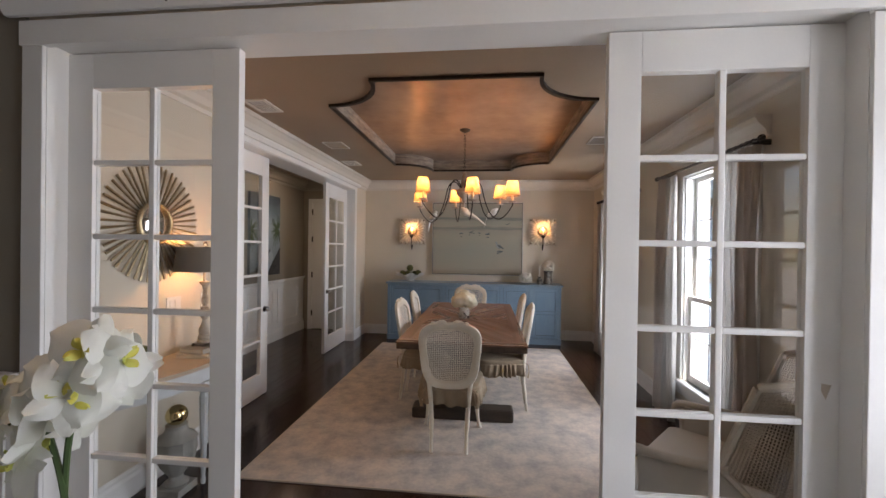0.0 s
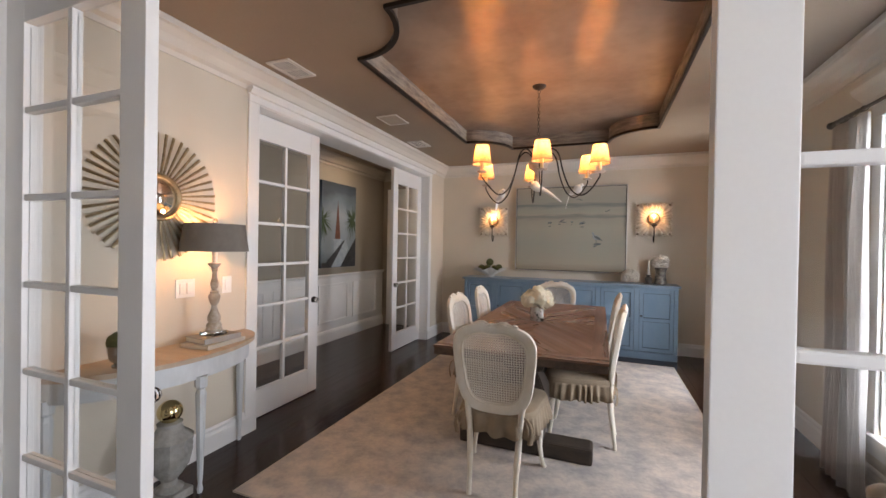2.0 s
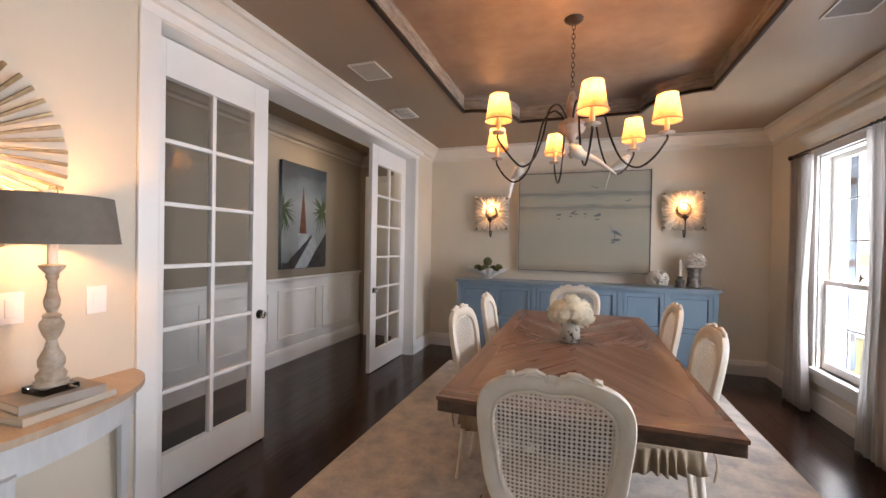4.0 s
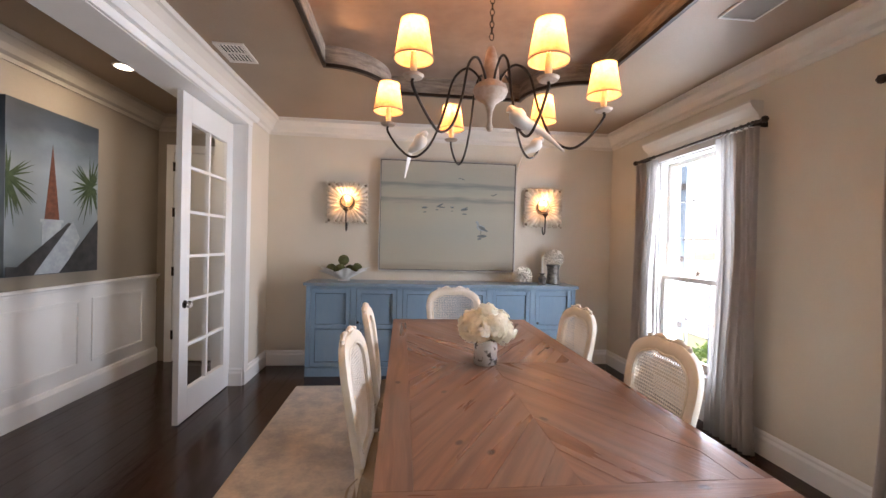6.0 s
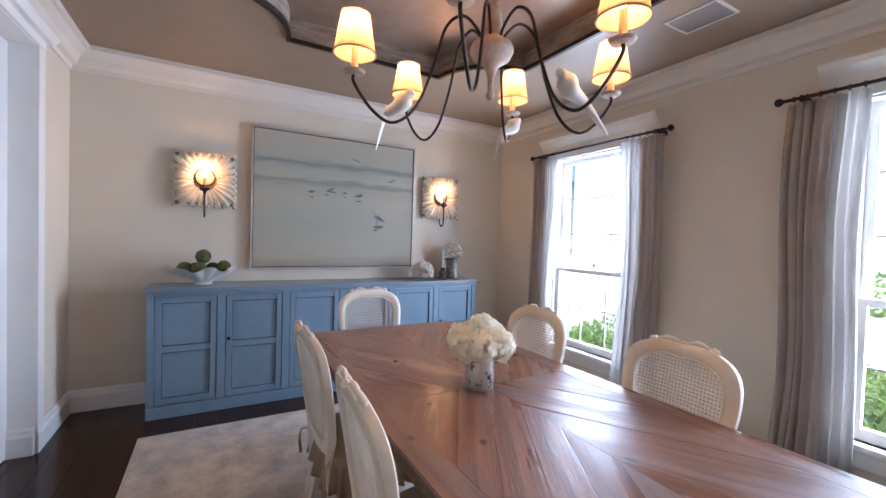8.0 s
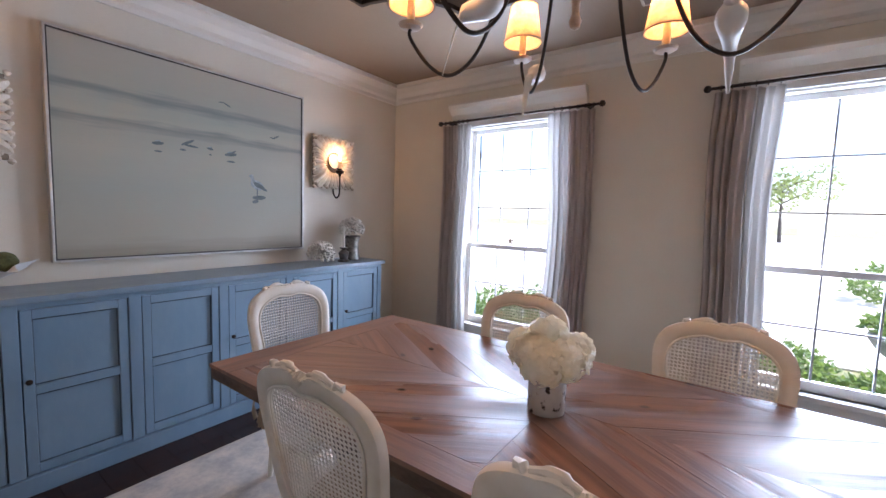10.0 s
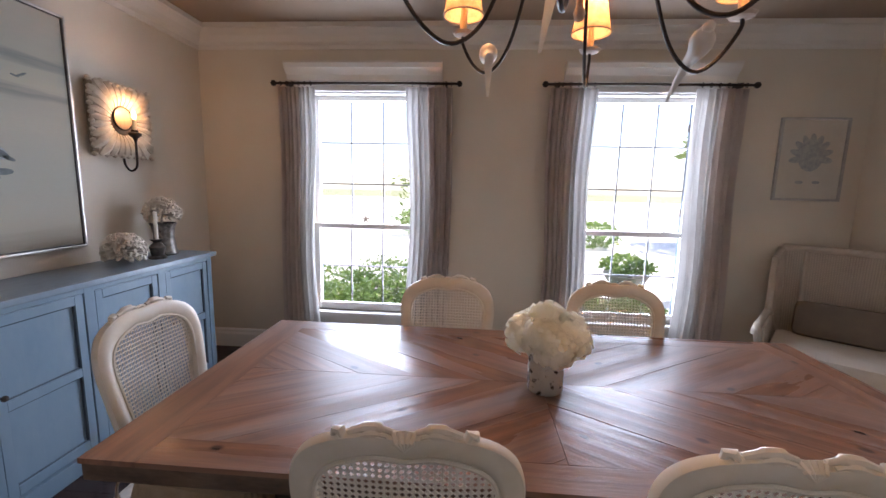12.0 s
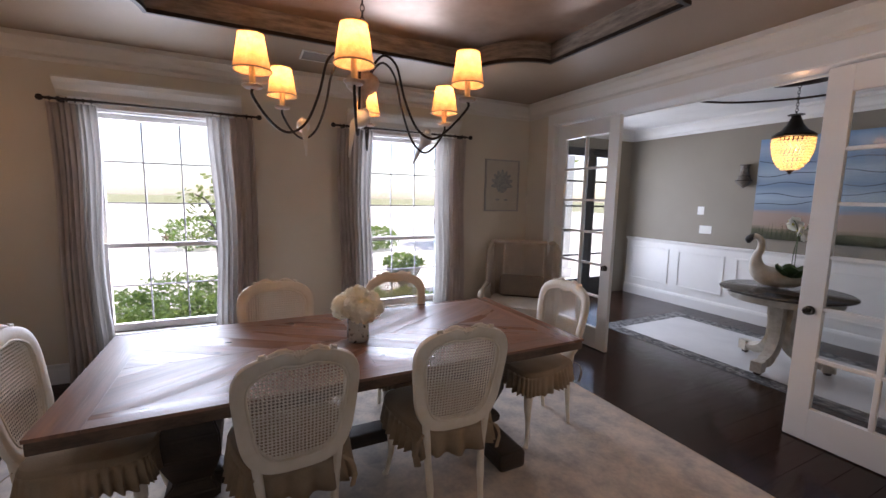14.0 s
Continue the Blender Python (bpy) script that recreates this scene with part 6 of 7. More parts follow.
NIGHT = surf("near_black_paint", (0.022, 0.024, 0.026), (0.05, 0.05, 0.05), 14, 0.6)
PALM = surf("palm_green_paint", (0.030, 0.060, 0.025), (0.06, 0.095, 0.04), 30, 0.6)
part("steeple", flat([(-0.11, -0.20), (0.02, -0.20), (-0.045, 0.36)], -0.0405), RUST, hp, "rust-red steeple")
bm = flat([(-0.13, -0.42), (0.04, -0.42), (0.04, -0.20), (-0.13, -0.20)], -0.0405)
flat([(-0.15, -0.225), (0.06, -0.225), (0.06, -0.20), (-0.15, -0.20)], -0.0422, 0.0015, bm)
flat([(-0.20, -0.61), (0.15, -0.20), (0.22, -0.34), (0.05, -0.61)], -0.0424, 0.0015, bm)
part("gable", bm, PALEP, hp, "pale gable")
bm = flat([(0.02, -0.612), (0.41, -0.18), (0.41, -0.612)], -0.0445)
flat([(-0.41, -0.612), (-0.20, -0.612), (0.13, -0.22), (0.10, -0.22)], -0.0445, 0.0015, bm)
flat([(-0.41, -0.54), (-0.22, -0.56), (-0.22, -0.612), (-0.41, -0.612)], -0.0465, 0.0015, bm)
part("dark_roof", bm, NIGHT, hp, "near-black roof")
q = random.Random(8)
for cx, cz, n in ((0.33, 0.10, 64), (-0.40, 0.08, 50)):
    bm = bmesh.new()
    for k in range(n):
        a = q.uniform(0, 2 * math.pi)
        l = q.uniform(0.12, 0.26)
        e = (cx + l * math.cos(a), cz + l * math.sin(a) * 1.15 - 0.05)
        e = (max(-0.41, min(0.41, e[0])), e[1])
        d = Vector((e[0] - cx, e[1] - cz)).normalized() * 0.012
        if math.dist(e, (cx, cz)) > 0.03:
            flat([(cx - d.y, cz + d.x), (cx + d.y, cz - d.x), e], -0.0405 - 0.00004 * k, 0.001, bm)
    part("palm_frond", bm, PALM, hp, "dark green fronds")

# ---- pantry: dark cabinets past the hall ----
DARKCAB = surf("dark_cabinet_paint", (0.040, 0.034, 0.030), (0.060, 0.050, 0.042), 5, 0.4, 0.15, stretch=(1, 1, 0.4), grain=40)
GRANITE = surf("speckled_granite", (0.36, 0.26, 0.19), (0.20, 0.14, 0.10), 40, 0.25, 0.05, grain=120)


def panel_front(bm, x0, x1, z0, z1, y):
    """A framed panel standing proud of a cabinet that faces -y."""
    f = min(0.05, (z1 - z0) * 0.22)
    box(bm, x0, x1, y - 0.012, y, z0, z1, bevel=0.003)
    for a in ((x0, x1, z0, z0 + f), (x0, x1, z1 - f, z1), (x0, x0 + f, z0 + f, z1 - f), (x1 - f, x1, z0 + f, z1 - f)):
        box(bm, a[0], a[1], y - 0.020, y - 0.0125, a[2], a[3], bevel=0.002)
    return bm


for k in range(3):
    x0 = -4.92 + 0.54 * k
    cb = thing("base_cabinet", pose(x0, 3.31, 0), "dark painted base cabinet with three drawers and pewter pulls", "cabinet", "pantry base cabinets")
    part("body", B(0.002, 0.538, -0.60, 0, 0.0, 0.885), DARKCAB, cb)
    for z0, z1 in ((0.715, 0.865), (0.42, 0.695), (0.11, 0.40)):
        d = part("drawer", panel_front(bmesh.new(), 0.02, 0.52, z0, z1, -0.601), DARKCAB, cb)
        part("pull", tube(smooth_path([(0.22, -0.622, (z0 + z1) / 2), (0.23, -0.640, (z0 + z1) / 2), (0.27, -0.645, (z0 + z1) / 2), (0.31, -0.640, (z0 + z1) / 2), (0.32, -0.622, (z0 + z1) / 2)], 4), 0.005, 6), POT, d, "pewter pull", smooth=True)
    up = thing("wall_cabinet", pose(x0, 3.31, 1.42), "dark painted wall cabinet with a panelled door and stepped crown", "cabinet", "pantry wall cabinets")
    part("body", B(0.002, 0.538, -0.34, 0, 0.0, 0.92), DARKCAB, up)
    part("door", panel_front(bmesh.new(), 0.02, 0.52, 0.03, 0.89, -0.341), DARKCAB, up)
    part("crown", profile_bar([(0, 0), (0.03, 0), (0.04, 0.04), (0.08, 0.07), (0.085, 0.10), (0.12, 0.13), (0.12, 0.16), (0, 0.16)], (0.002, -0.34, 0.92), (0.538, -0.34, 0.92), (0, -1, 0)), DARKCAB, up)
ct_ = thing("countertop", pose(-4.12, 3.31, 0.886), "speckled brown granite worktop on the dark cabinets", "worktop")
part("slab", B(-0.82, 0.82, -0.635, 0.005, 0.0, 0.035, bevel=0.006), GRANITE, ct_)

# ---- foyer ----
PX, PY = -0.08, 0.56
tile = surf("polished_white_marble", (0.74, 0.74, 0.73), (0.66, 0.66, 0.66), 1.6, 0.12, 0.02, grain=6)
fl_ = thing("trim_foyer_inlay", pose(PX, PY + 0.0, 0), "white marble inlay framed by black and grey pebbles in the foyer floor", "floor inlay", "", "structure")
IXW, IYW = 1.34, 0.575
part("marble", B(-IXW, IXW, -IYW, IYW, 0.0, 0.004), tile, fl_, "polished white marble")
part("grout", ring(bmesh.new(), [(-IXW, -IYW), (IXW, -IYW), (IXW, IYW), (-IXW, IYW)], [(-IXW - 0.19, -IYW - 0.19), (IXW + 0.19, -IYW - 0.19), (IXW + 0.19, IYW + 0.19), (-IXW - 0.19, IYW + 0.19)], 0.0, 0.003), surf("dark_grout", (0.10, 0.10, 0.10), None, 20, 0.8), fl_, "dark grout")
PEBBLE = surf("river_pebble", (0.05, 0.05, 0.055), (0.52, 0.51, 0.49), 14, 0.35, 0.1, jitter=0.5)
q = random.Random(12)
bm = bmesh.new()
for _ in range(1500):
    side = q.randrange(4)
    w = q.uniform(0.015, 0.175)
    if side < 2:
        x, y = q.uniform(-IXW - 0.18, IXW + 0.18), (1 if side else -1) * (IYW + w)
    else:
        x, y = (1 if side == 2 else -1) * (IXW + w), q.uniform(-IYW - 0.18, IYW + 0.18)
    r, a = q.uniform(0.012, 0.024), q.uniform(0, 6.3)
    pts = [(x + r * math.cos(t + a) * (1.5 if math.cos(t) > 0 else 1.3) , y + 0.75 * r * math.sin(t + a)) for t in np.linspace(0, 2 * math.pi, 7, endpoint=False)]
    top = bm.verts.new((x, y, 0.0075 + q.uniform(0, 0.002)))
    vs_ = [bm.verts.new((px, py, 0.0035)) for px, py in pts]
    for i in range(7):
        bm.faces.new((vs_[i], vs_[(i + 1) % 7], top))
tagged(part("pebbles", bm, PEBBLE, fl_, "black and grey pebbles", smooth=True), kind="stuff")

CREAMP = surf("distressed_cream_paint", (0.62, 0.58, 0.50), (0.42, 0.37, 0.29), 9, 0.6, 0.25)
TOPW = surf("dark_polished_top", (0.045, 0.035, 0.028), (0.028, 0.022, 0.018), 6, 0.18, 0.05)
RTX, RTY = -0.21, 0.76
rt = thing("round_table", pose(RTX, RTY, 0.004), "round pedestal table with dark top and distressed cream base", "table")
part("top", lathe([(0.0, 0.725), (0.492, 0.725), (0.508, 0.735), (0.508, 0.745), (0.492, 0.755), (0.0, 0.756)], 64), TOPW, rt, "dark polished round top", smooth=True)
part("apron", lathe([(0.0, 0.655), (0.42, 0.655), (0.43, 0.67), (0.43, 0.724), (0.0, 0.7245)], 48), CREAMP, rt, smooth=True)
for k in range(3):
    a = radians(-25 + 120 * k)
    m = Matrix.Rotation(a, 4, "Z")
    pts = smooth_path([(0.06, 0, 0.655), (0.055, 0, 0.50), (0.05, 0, 0.36), (0.09, 0, 0.22), (0.20, 0, 0.12), (0.36, 0, 0.085)], 5)
    part("leg", tube([m @ p for p in pts], [0.075] * 6 + [0.07] * 6 + [0.065] * 6 + [0.06] * 5 + [0.05] * 3, 4), CREAMP, rt, "concave tripod leg")
    part("foot_block", B(-0.05, 0.05, -0.045, 0.045, 0.03, 0.13, bevel=0.006), CREAMP, rt, at=m @ Matrix.Translation((0.38, 0, 0)))
    part("caster", lathe([(0.02, 0.0), (0.03, 0.008), (0.03, 0.022), (0.02, 0.03)], 16), TRESTLE, rt, "dark bun foot", at=m @ Matrix.Translation((0.38, 0, 0)))

swan_pts = smooth_path([(0.0, 0.235, 0.365), (0.0, 0.24, 0.40), (0.0, 0.20, 0.43), (0.0, 0.155, 0.40), (0.0, 0.145, 0.33), (0.0, 0.17, 0.25), (0.0, 0.16, 0.16), (0.0, 0.10, 0.095), (0.0, 0.0, 0.085), (0.0, -0.12, 0.095), (0.0, -0.20, 0.14), (0.0, -0.235, 0.18)], 4)
n = len(swan_pts)
rad = [0.014, 0.018, 0.022, 0.026, 0.030, 0.030, 0.028, 0.026, 0.025, 0.025, 0.025, 0.025, 0.026, 0.027, 0.028, 0.029, 0.030, 0.031, 0.032, 0.034, 0.037, 0.042, 0.048, 0.055, 0.062, 0.070, 0.077, 0.082, 0.085, 0.086, 0.087, 0.087, 0.086, 0.084, 0.080, 0.074, 0.066, 0.056, 0.046, 0.036, 0.026, 0.018, 0.012, 0.008, 0.006]
bm = tube(swan_pts, rad[:n - 1] + [0.006], 14)
sw = new("swan_planter", mesh_of("swan_planter", bm, surf("old_cream_ceramic", (0.60, 0.55, 0.46), (0.48, 0.43, 0.34), 14, 0.5, 0.2), True))
sw.data.materials.append(NIGHT)
for f in sw.data.polygons:
    if f.center.y > 0.205 and f.center.z > 0.3:
        f.material_index = 1
sw.matrix_basis = pose(RTX + 0.085, RTY - 0.07, 0.761, 0, 0, -72) @ Matrix.Scale(1.12, 4)
tagged(sw, "cream swan-shaped ceramic planter on the round table", "planter")
orc = thing("orchid", pose(RTX - 0.065, RTY + 0.03, 0.90), "white orchid with arching stems planted in the swan", "orchid")
OPET = surf("white_orchid_petals", (0.84, 0.84, 0.80), (0.78, 0.79, 0.70), 20, 0.5, 0.05)
OLIP = surf("yellow_orchid_lip", (0.62, 0.52, 0.08), (0.50, 0.55, 0.15), 20, 0.5)
ot = OPET.node_tree
otl, omx = ot.nodes.new("ShaderNodeBsdfTranslucent"), ot.nodes.new("ShaderNodeMixShader")
otl.inputs[0].default_value, omx.inputs[0].default_value = (0.92, 0.93, 0.86, 1), 0.35
ot.links.new(ot.nodes["Principled BSDF"].outputs[0], omx.inputs[1])
ot.links.new(otl.outputs[0], omx.inputs[2])
ot.links.new(omx.outputs[0], ot.nodes["Material Output"].inputs["Surface"])


def broad_petal(bm, root, out, side, size, width, cup):
    """A soft rounded petal, finely divided, its edge curling a little."""
    up = out.cross(side).normalized()
    rows = []
    for i in range(9):
        t = i / 8
        w = width * size * math.sin(math.pi * (0.07 + 0.90 * t)) ** 0.65
        c = root + out * size * t + up * size * cup * t * t
        rows.append([bm.verts.new(c + side * w * u + up * size * (0.16 * u * u + 0.05 * math.sin(5 * u + 6 * t) * t)) for u in (-1, -0.6, -0.2, 0.2, 0.6, 1)])
    for a, b in zip(rows, rows[1:]):
        for i in range(5):
            bm.faces.new((a[i], a[i + 1], b[i + 1], b[i]))


q = random.Random(21)
stems = ([(0, 0, 0), (0, 0.0, 0.20), (0.0, 0.005, 0.38), (0.015, 0.015, 0.47), (0.04, 0.02, 0.515), (0.075, 0.02, 0.49)], [(0.02, 0, 0), (0.02, 0.0, 0.20), (0.0, 0.0, 0.34), (-0.04, 0.01, 0.42), (-0.07, 0.02, 0.45), (-0.06, -0.02, 0.41)])
for pts in stems:
    path = smooth_path(pts, 8)
    part("stem", tube(path, 0.0035, 6), LEAF, orc, "green stem", smooth=True)
    for k in range(6):
        p = path[int(len(path) * (0.55 + 0.085 * k)) - 1]
        bm = bmesh.new()
        d = Vector((q.uniform(-0.6, 0.9), q.uniform(-0.9, 0.4), q.uniform(-0.2, 0.3))).normalized()
        s = d.orthogonal().normalized()
        c = p + d * 0.03 + Vector((q.uniform(-0.02, 0.02), q.uniform(-0.02, 0.02), q.uniform(-0.035, 0.0)))
        for j in range(5):
            o = Matrix.Rotation(j * 2 * math.pi / 5, 3, d) @ s
            wide = j in (1, 4)
            broad_petal(bm, c + d * (0.002 if wide else 0.0), (o + d * 0.12).normalized(), o.cross(d).normalized(), 0.050 if wide else 0.044, 0.56 if wide else 0.36, 0.2)
        f = part("blossom", bm, OPET, orc, "white blossom", smooth=True)
        bm = bmesh.new()
        for j in range(3):
            o = Matrix.Rotation(j * 2 * math.pi / 3, 3, d) @ s
            broad_petal(bm, c + d * 0.004, (o * 0.5 + d).normalized(), o.cross(d).normalized(), 0.017, 0.45, 0.3)
        part("lip", bm, OLIP, f, "yellow lip", smooth=True)
for k in range(7):
    a = k * 0.9
    bm = bmesh.new()
    o = Vector((math.cos(a), math.sin(a), 0.35)).normalized()
    petal(bm, Vector((0, 0, 0)), o, o.cross(Vector((0, 0, 1))).normalized(), 0.16, -0.35)
    part("leaf", bm, LEAF, orc, "broad dark leaf", smooth=True)

# pendant with beaded globe, ceiling rings
BEAD = surf("amber_glass_beads", (0.88, 0.80, 0.64), (0.74, 0.62, 0.44), 20, 0.2)
bt = BEAD.node_tree
btl, bmx = bt.nodes.new("ShaderNodeBsdfTranslucent"), bt.nodes.new("ShaderNodeMixShader")
btl.inputs[0].default_value, bmx.inputs[0].default_value = (1.0, 0.90, 0.70, 1), 0.6
bt.links.new(bt.nodes["Principled BSDF"].outputs[0], bmx.inputs[1])
bt.links.new(btl.outputs[0], bmx.inputs[2])
bt.links.new(bmx.outputs[0], bt.nodes["Material Output"].inputs["Surface"])
GX, GY = -0.149, 0.795
pd = thing("pendant_light", pose(GX, GY, 2.72), "lit pendant light with dark bell cap and beaded glass globe", "pendant light")
part("canopy", lathe([(0.0, -0.035), (0.05, -0.03), (0.065, 0.0)], 24), IRON, pd, smooth=True)
bm = bmesh.new()
z = -0.04
for i in range(12):
    a = (i % 2) * math.pi / 2
    tube([(0.011 * math.cos(t) * math.cos(a), 0.011 * math.cos(t) * math.sin(a), z - 0.014 + 0.017 * math.sin(t)) for t in np.linspace(0, 2 * math.pi, 12, endpoint=False)], 0.0025, 5, bm, True)
    z -= 0.026
part("chain", bm, IRON, pd)
part("bell_cap", lathe([(0.02, -0.350), (0.062, -0.352), (0.062, -0.358), (0.032, -0.364), (0.045, -0.40), (0.062, -0.44), (0.100, -0.490), (0.152, -0.525), (0.162, -0.535), (0.162, -0.552), (0.150, -0.556)], 32, (0, 0, 0), None, False), IRON, pd, "dark bell cap", smooth=True)
rings_ = 12
for j in range(rings_):
    t = j / rings_
    zz = -0.556 - 0.285 * t
    r = 0.150 * math.sqrt(max(0, 1 - t ** 2.2))
    cnt = max(5, int(30 * r / 0.150))
    bm = bmesh.new()
    for i in range(cnt):
        a = 2 * math.pi * (i + 0.5 * (j % 2)) / cnt
        r2 = 2 * math.pi * r / cnt * 0.42
        lathe([(0.0, -0.012), (r2 * 0.8, -0.008), (r2, 0.0), (r2 * 0.8, 0.008), (0.0, 0.012)], 6, (r * math.cos(a), r * math.sin(a), zz - 0.017), bm)
    part("bead_band", bm, BEAD, pd, "band of amber glass beads", smooth=True)
part("finial", lathe([(0.0, -0.89), (0.012, -0.875), (0.020, -0.862), (0.034, -0.850), (0.0, -0.842)], 12), IRON, pd, smooth=True)
lamp("pendant_light_source", "POINT", Matrix.Translation((GX, GY, 2.72 - 0.66)), 2.5, (1.0, 0.62, 0.30), 0.03)
for r, w, nm in ((1.05, 0.016, "trim_ceiling_ring"), (0.30, 0.035, "trim_ceiling_medallion")):
    fixed(nm, tube([(GX + r * math.cos(t), GY + r * math.sin(t), 2.716) for t in np.linspace(0, 2 * math.pi, 64, endpoint=False)], w, 8, None, True), IRON, "dark wooden ring on the white foyer ceiling", "trim", True)

SEA = banded("seascape_painting", [(-0.62, (0.05, 0.055, 0.03)), (-0.52, (0.10, 0.10, 0.05)), (-0.46, (0.34, 0.25, 0.20)), (-0.30, (0.38, 0.28, 0.23)), (-0.24, (0.20, 0.28, 0.38)), (-0.1, (0.32, 0.42, 0.52)), (0.05, (0.17, 0.27, 0.40)), (0.2, (0.33, 0.43, 0.53)), (0.35, (0.17, 0.28, 0.42)), (0.50, (0.30, 0.40, 0.52)), (0.62, (0.17, 0.31, 0.50))], wobble=0.05, scale=3.5, stretch=(0.8, 1, 9))
sp_ = thing("painting", pose(-0.02, FOY, 1.745, 0, 0, 180), "wide canvas of blue waves breaking on a sandy shore", "painting")
part("canvas", B(-0.82, 0.82, -0.045, -0.001, -0.62, 0.62), SEA, sp_, "blue waves over sand")
DEEP = surf("deep_blue_paint", (0.05, 0.075, 0.11), None, 20, 0.6)
for k, z in enumerate((0.32, 0.18, 0.05, -0.07, -0.17)):
    bm = bmesh.new()
    pts = [(x, z + 0.02 * math.sin(5 * x + k * 2) + 0.012 * math.sin(13 * x + k)) for x in np.linspace(-0.81, 0.81, 28)]
    for a, b in zip(pts, pts[1:]):
        flat([a, b, (b[0], b[1] + 0.009), (a[0], a[1] + 0.009)], -0.0455, 0.0012, bm)
    part("wave_line", bm, DEEP, sp_, "dark wave line")
bm = bmesh.new()
q = random.Random(31)
for _ in range(160):
    x = q.uniform(-0.80, 0.80)
    h = q.uniform(0.04, 0.16) * (1.3 if x < -0.2 else 0.7)
    flat([(x - 0.004, -0.615), (x + 0.004, -0.615), (x + q.uniform(-0.03, 0.03), -0.60 + h)], -0.0458, 0.0008, bm)
part("grass", bm, surf("dark_grass_paint", (0.03, 0.04, 0.02), (0.07, 0.08, 0.03), 20, 0.7), sp_, "dark grass blades")

bs = thing("wall_sconce", pose(0.945, FOY, 1.92), "small dark beaded basket sconce on the taupe wall", "sconce")
part("basket", lathe([(0.0, -0.16), (0.03, -0.14), (0.085, -0.09), (0.09, -0.06), (0.06, 0.0), (0.045, 0.10), (0.055, 0.14)], 20, (0, 0.062, 0)), surf("smoky_beads", (0.05, 0.043, 0.036), (0.22, 0.19, 0.16), 60, 0.3, 0.6, grain=90), bs, smooth=True)
for z, r in ((-0.06, 0.092), (0.0, 0.062), (0.14, 0.057)):
    part("hoop", tube([(r * math.cos(t), 0.062 + r * math.sin(t) * 0.95, z) for t in np.linspace(0, 2 * math.pi, 28, endpoint=False)], 0.005, 6, None, True), IRON, bs)

# a white door beside the opening, on the foyer's side
cd = thing("closet_door", pose(FO1 + CASE + 0.004, NY - 0.194, 0), "closed white door in a white casing beside the foyer opening", "door")
bm = B(0, 0.06, -0.03, 0, 0, 2.35, bevel=0.003)
box(bm, 0.76, 0.82, -0.03, 0, 0, 2.35, bevel=0.003)
box(bm, 0.061, 0.759, -0.03, 0, 2.26, 2.35, bevel=0.003)
part("casing", bm, TRIM, cd)
part("leaf", B(0.063, 0.757, -0.018, 0, 0.008, 2.257, bevel=0.003), TRIM, cd)
part("knob", lathe([(0.012, 0.018), (0.010, 0.04), (0.026, 0.05), (0.028, 0.064), (0.0, 0.074)], 16), POT, cd, "pewter knob", smooth=True, at=pose(0.12, 0, 0.90, 90))

# front door: dark glazed leaves
BLACKP = surf("black_door_paint", (0.018, 0.020, 0.026), (0.026, 0.028, 0.034), 10, 0.4, 0.05)
for k, (y0, y1) in enumerate(((-0.25, 0.20), (0.20, 1.20), (1.20, 1.65))):
    fd = thing("front_door" if k == 1 else "sidelight", pose(FOX + 0.06, y0, 0), "black glazed front door with five panes" if k == 1 else "black framed sidelight with five panes beside the front door", "door" if k == 1 else "window")
    w, st_ = y1 - y0, 0.11 if k == 1 else 0.07
    bm = B(-0.03, 0.03, 0.003, st_, 0.0, 2.398, bevel=0.003)
    box(bm, -0.03, 0.03, w - st_, w - 0.003, 0.0, 2.398, bevel=0.003)
    box(bm, -0.03, 0.03, st_, w - st_, 0.0, 0.28, bevel=0.003)
    box(bm, -0.03, 0.03, st_, w - st_, 2.27, 2.398, bevel=0.003)
    part("door_frame", bm, BLACKP, fd)
    for i in range(5):
        z0 = 0.28 + 1.99 * i / 5
        if i:
            part("glazing_bar", B(-0.02, 0.02, st_, w - st_, z0 - 0.014, z0 + 0.014), BLACKP, fd)
        p = part("pane", B(-0.002, 0.002, st_, w - st_, z0 + 0.014, z0 + 1.99 / 5 - 0.014), PANE, fd)
        p.visible_shadow = False

# ---- outdoors ----
GRASS = surf("sunlit_lawn", (0.23, 0.23, 0.12), (0.15, 0.17, 0.075), 1.5, 0.9, 0.3, grain=30)
PAVE = surf("pale_concrete", (0.62, 0.60, 0.55), (0.54, 0.52, 0.48), 1.5, 0.85, 0.1, grain=30)
tagged(part("ground", B(-400, 400, -400, 400, -0.5, -0.16), GRASS), "sunlit lawn reaching to the horizon", "ground", "", "structure")
tagged(part("pavement", B(4.8, 75, -40, 60, -0.158, -0.13, bevel=0.01), PAVE), "pale concrete drive in bright sun", "pavement", "", "structure")
tagged(part("porch_floor", B(FOX + 0.2, 5.2, -2.5, 2.6, -0.3, -0.02, bevel=0.01), PAVE), "pale paved porch outside the front door", "pavement", "", "structure")
fixed("wall_outside", B(RX + 0.21, RX + 0.24, 1.9, 3.1, -0.3, 3.2), TRIM, "white rendered outside wall", "wall")
for y in (-0.6, 1.9):
    pc = thing("porch_column", pose(4.3, y, -0.02), "square white porch column", "column", "porch columns")
    part("shaft", B(-0.13, 0.13, -0.13, 0.13, 0, 3.0, bevel=0.01), TRIM, pc)
    part("plinth", B(-0.17, 0.17, -0.17, 0.17, 0, 0.2, bevel=0.01), TRIM, pc)
SHUT = surf("slate_blue_shutter", (0.055, 0.085, 0.115), (0.07, 0.10, 0.13), 8, 0.5, 0.1)
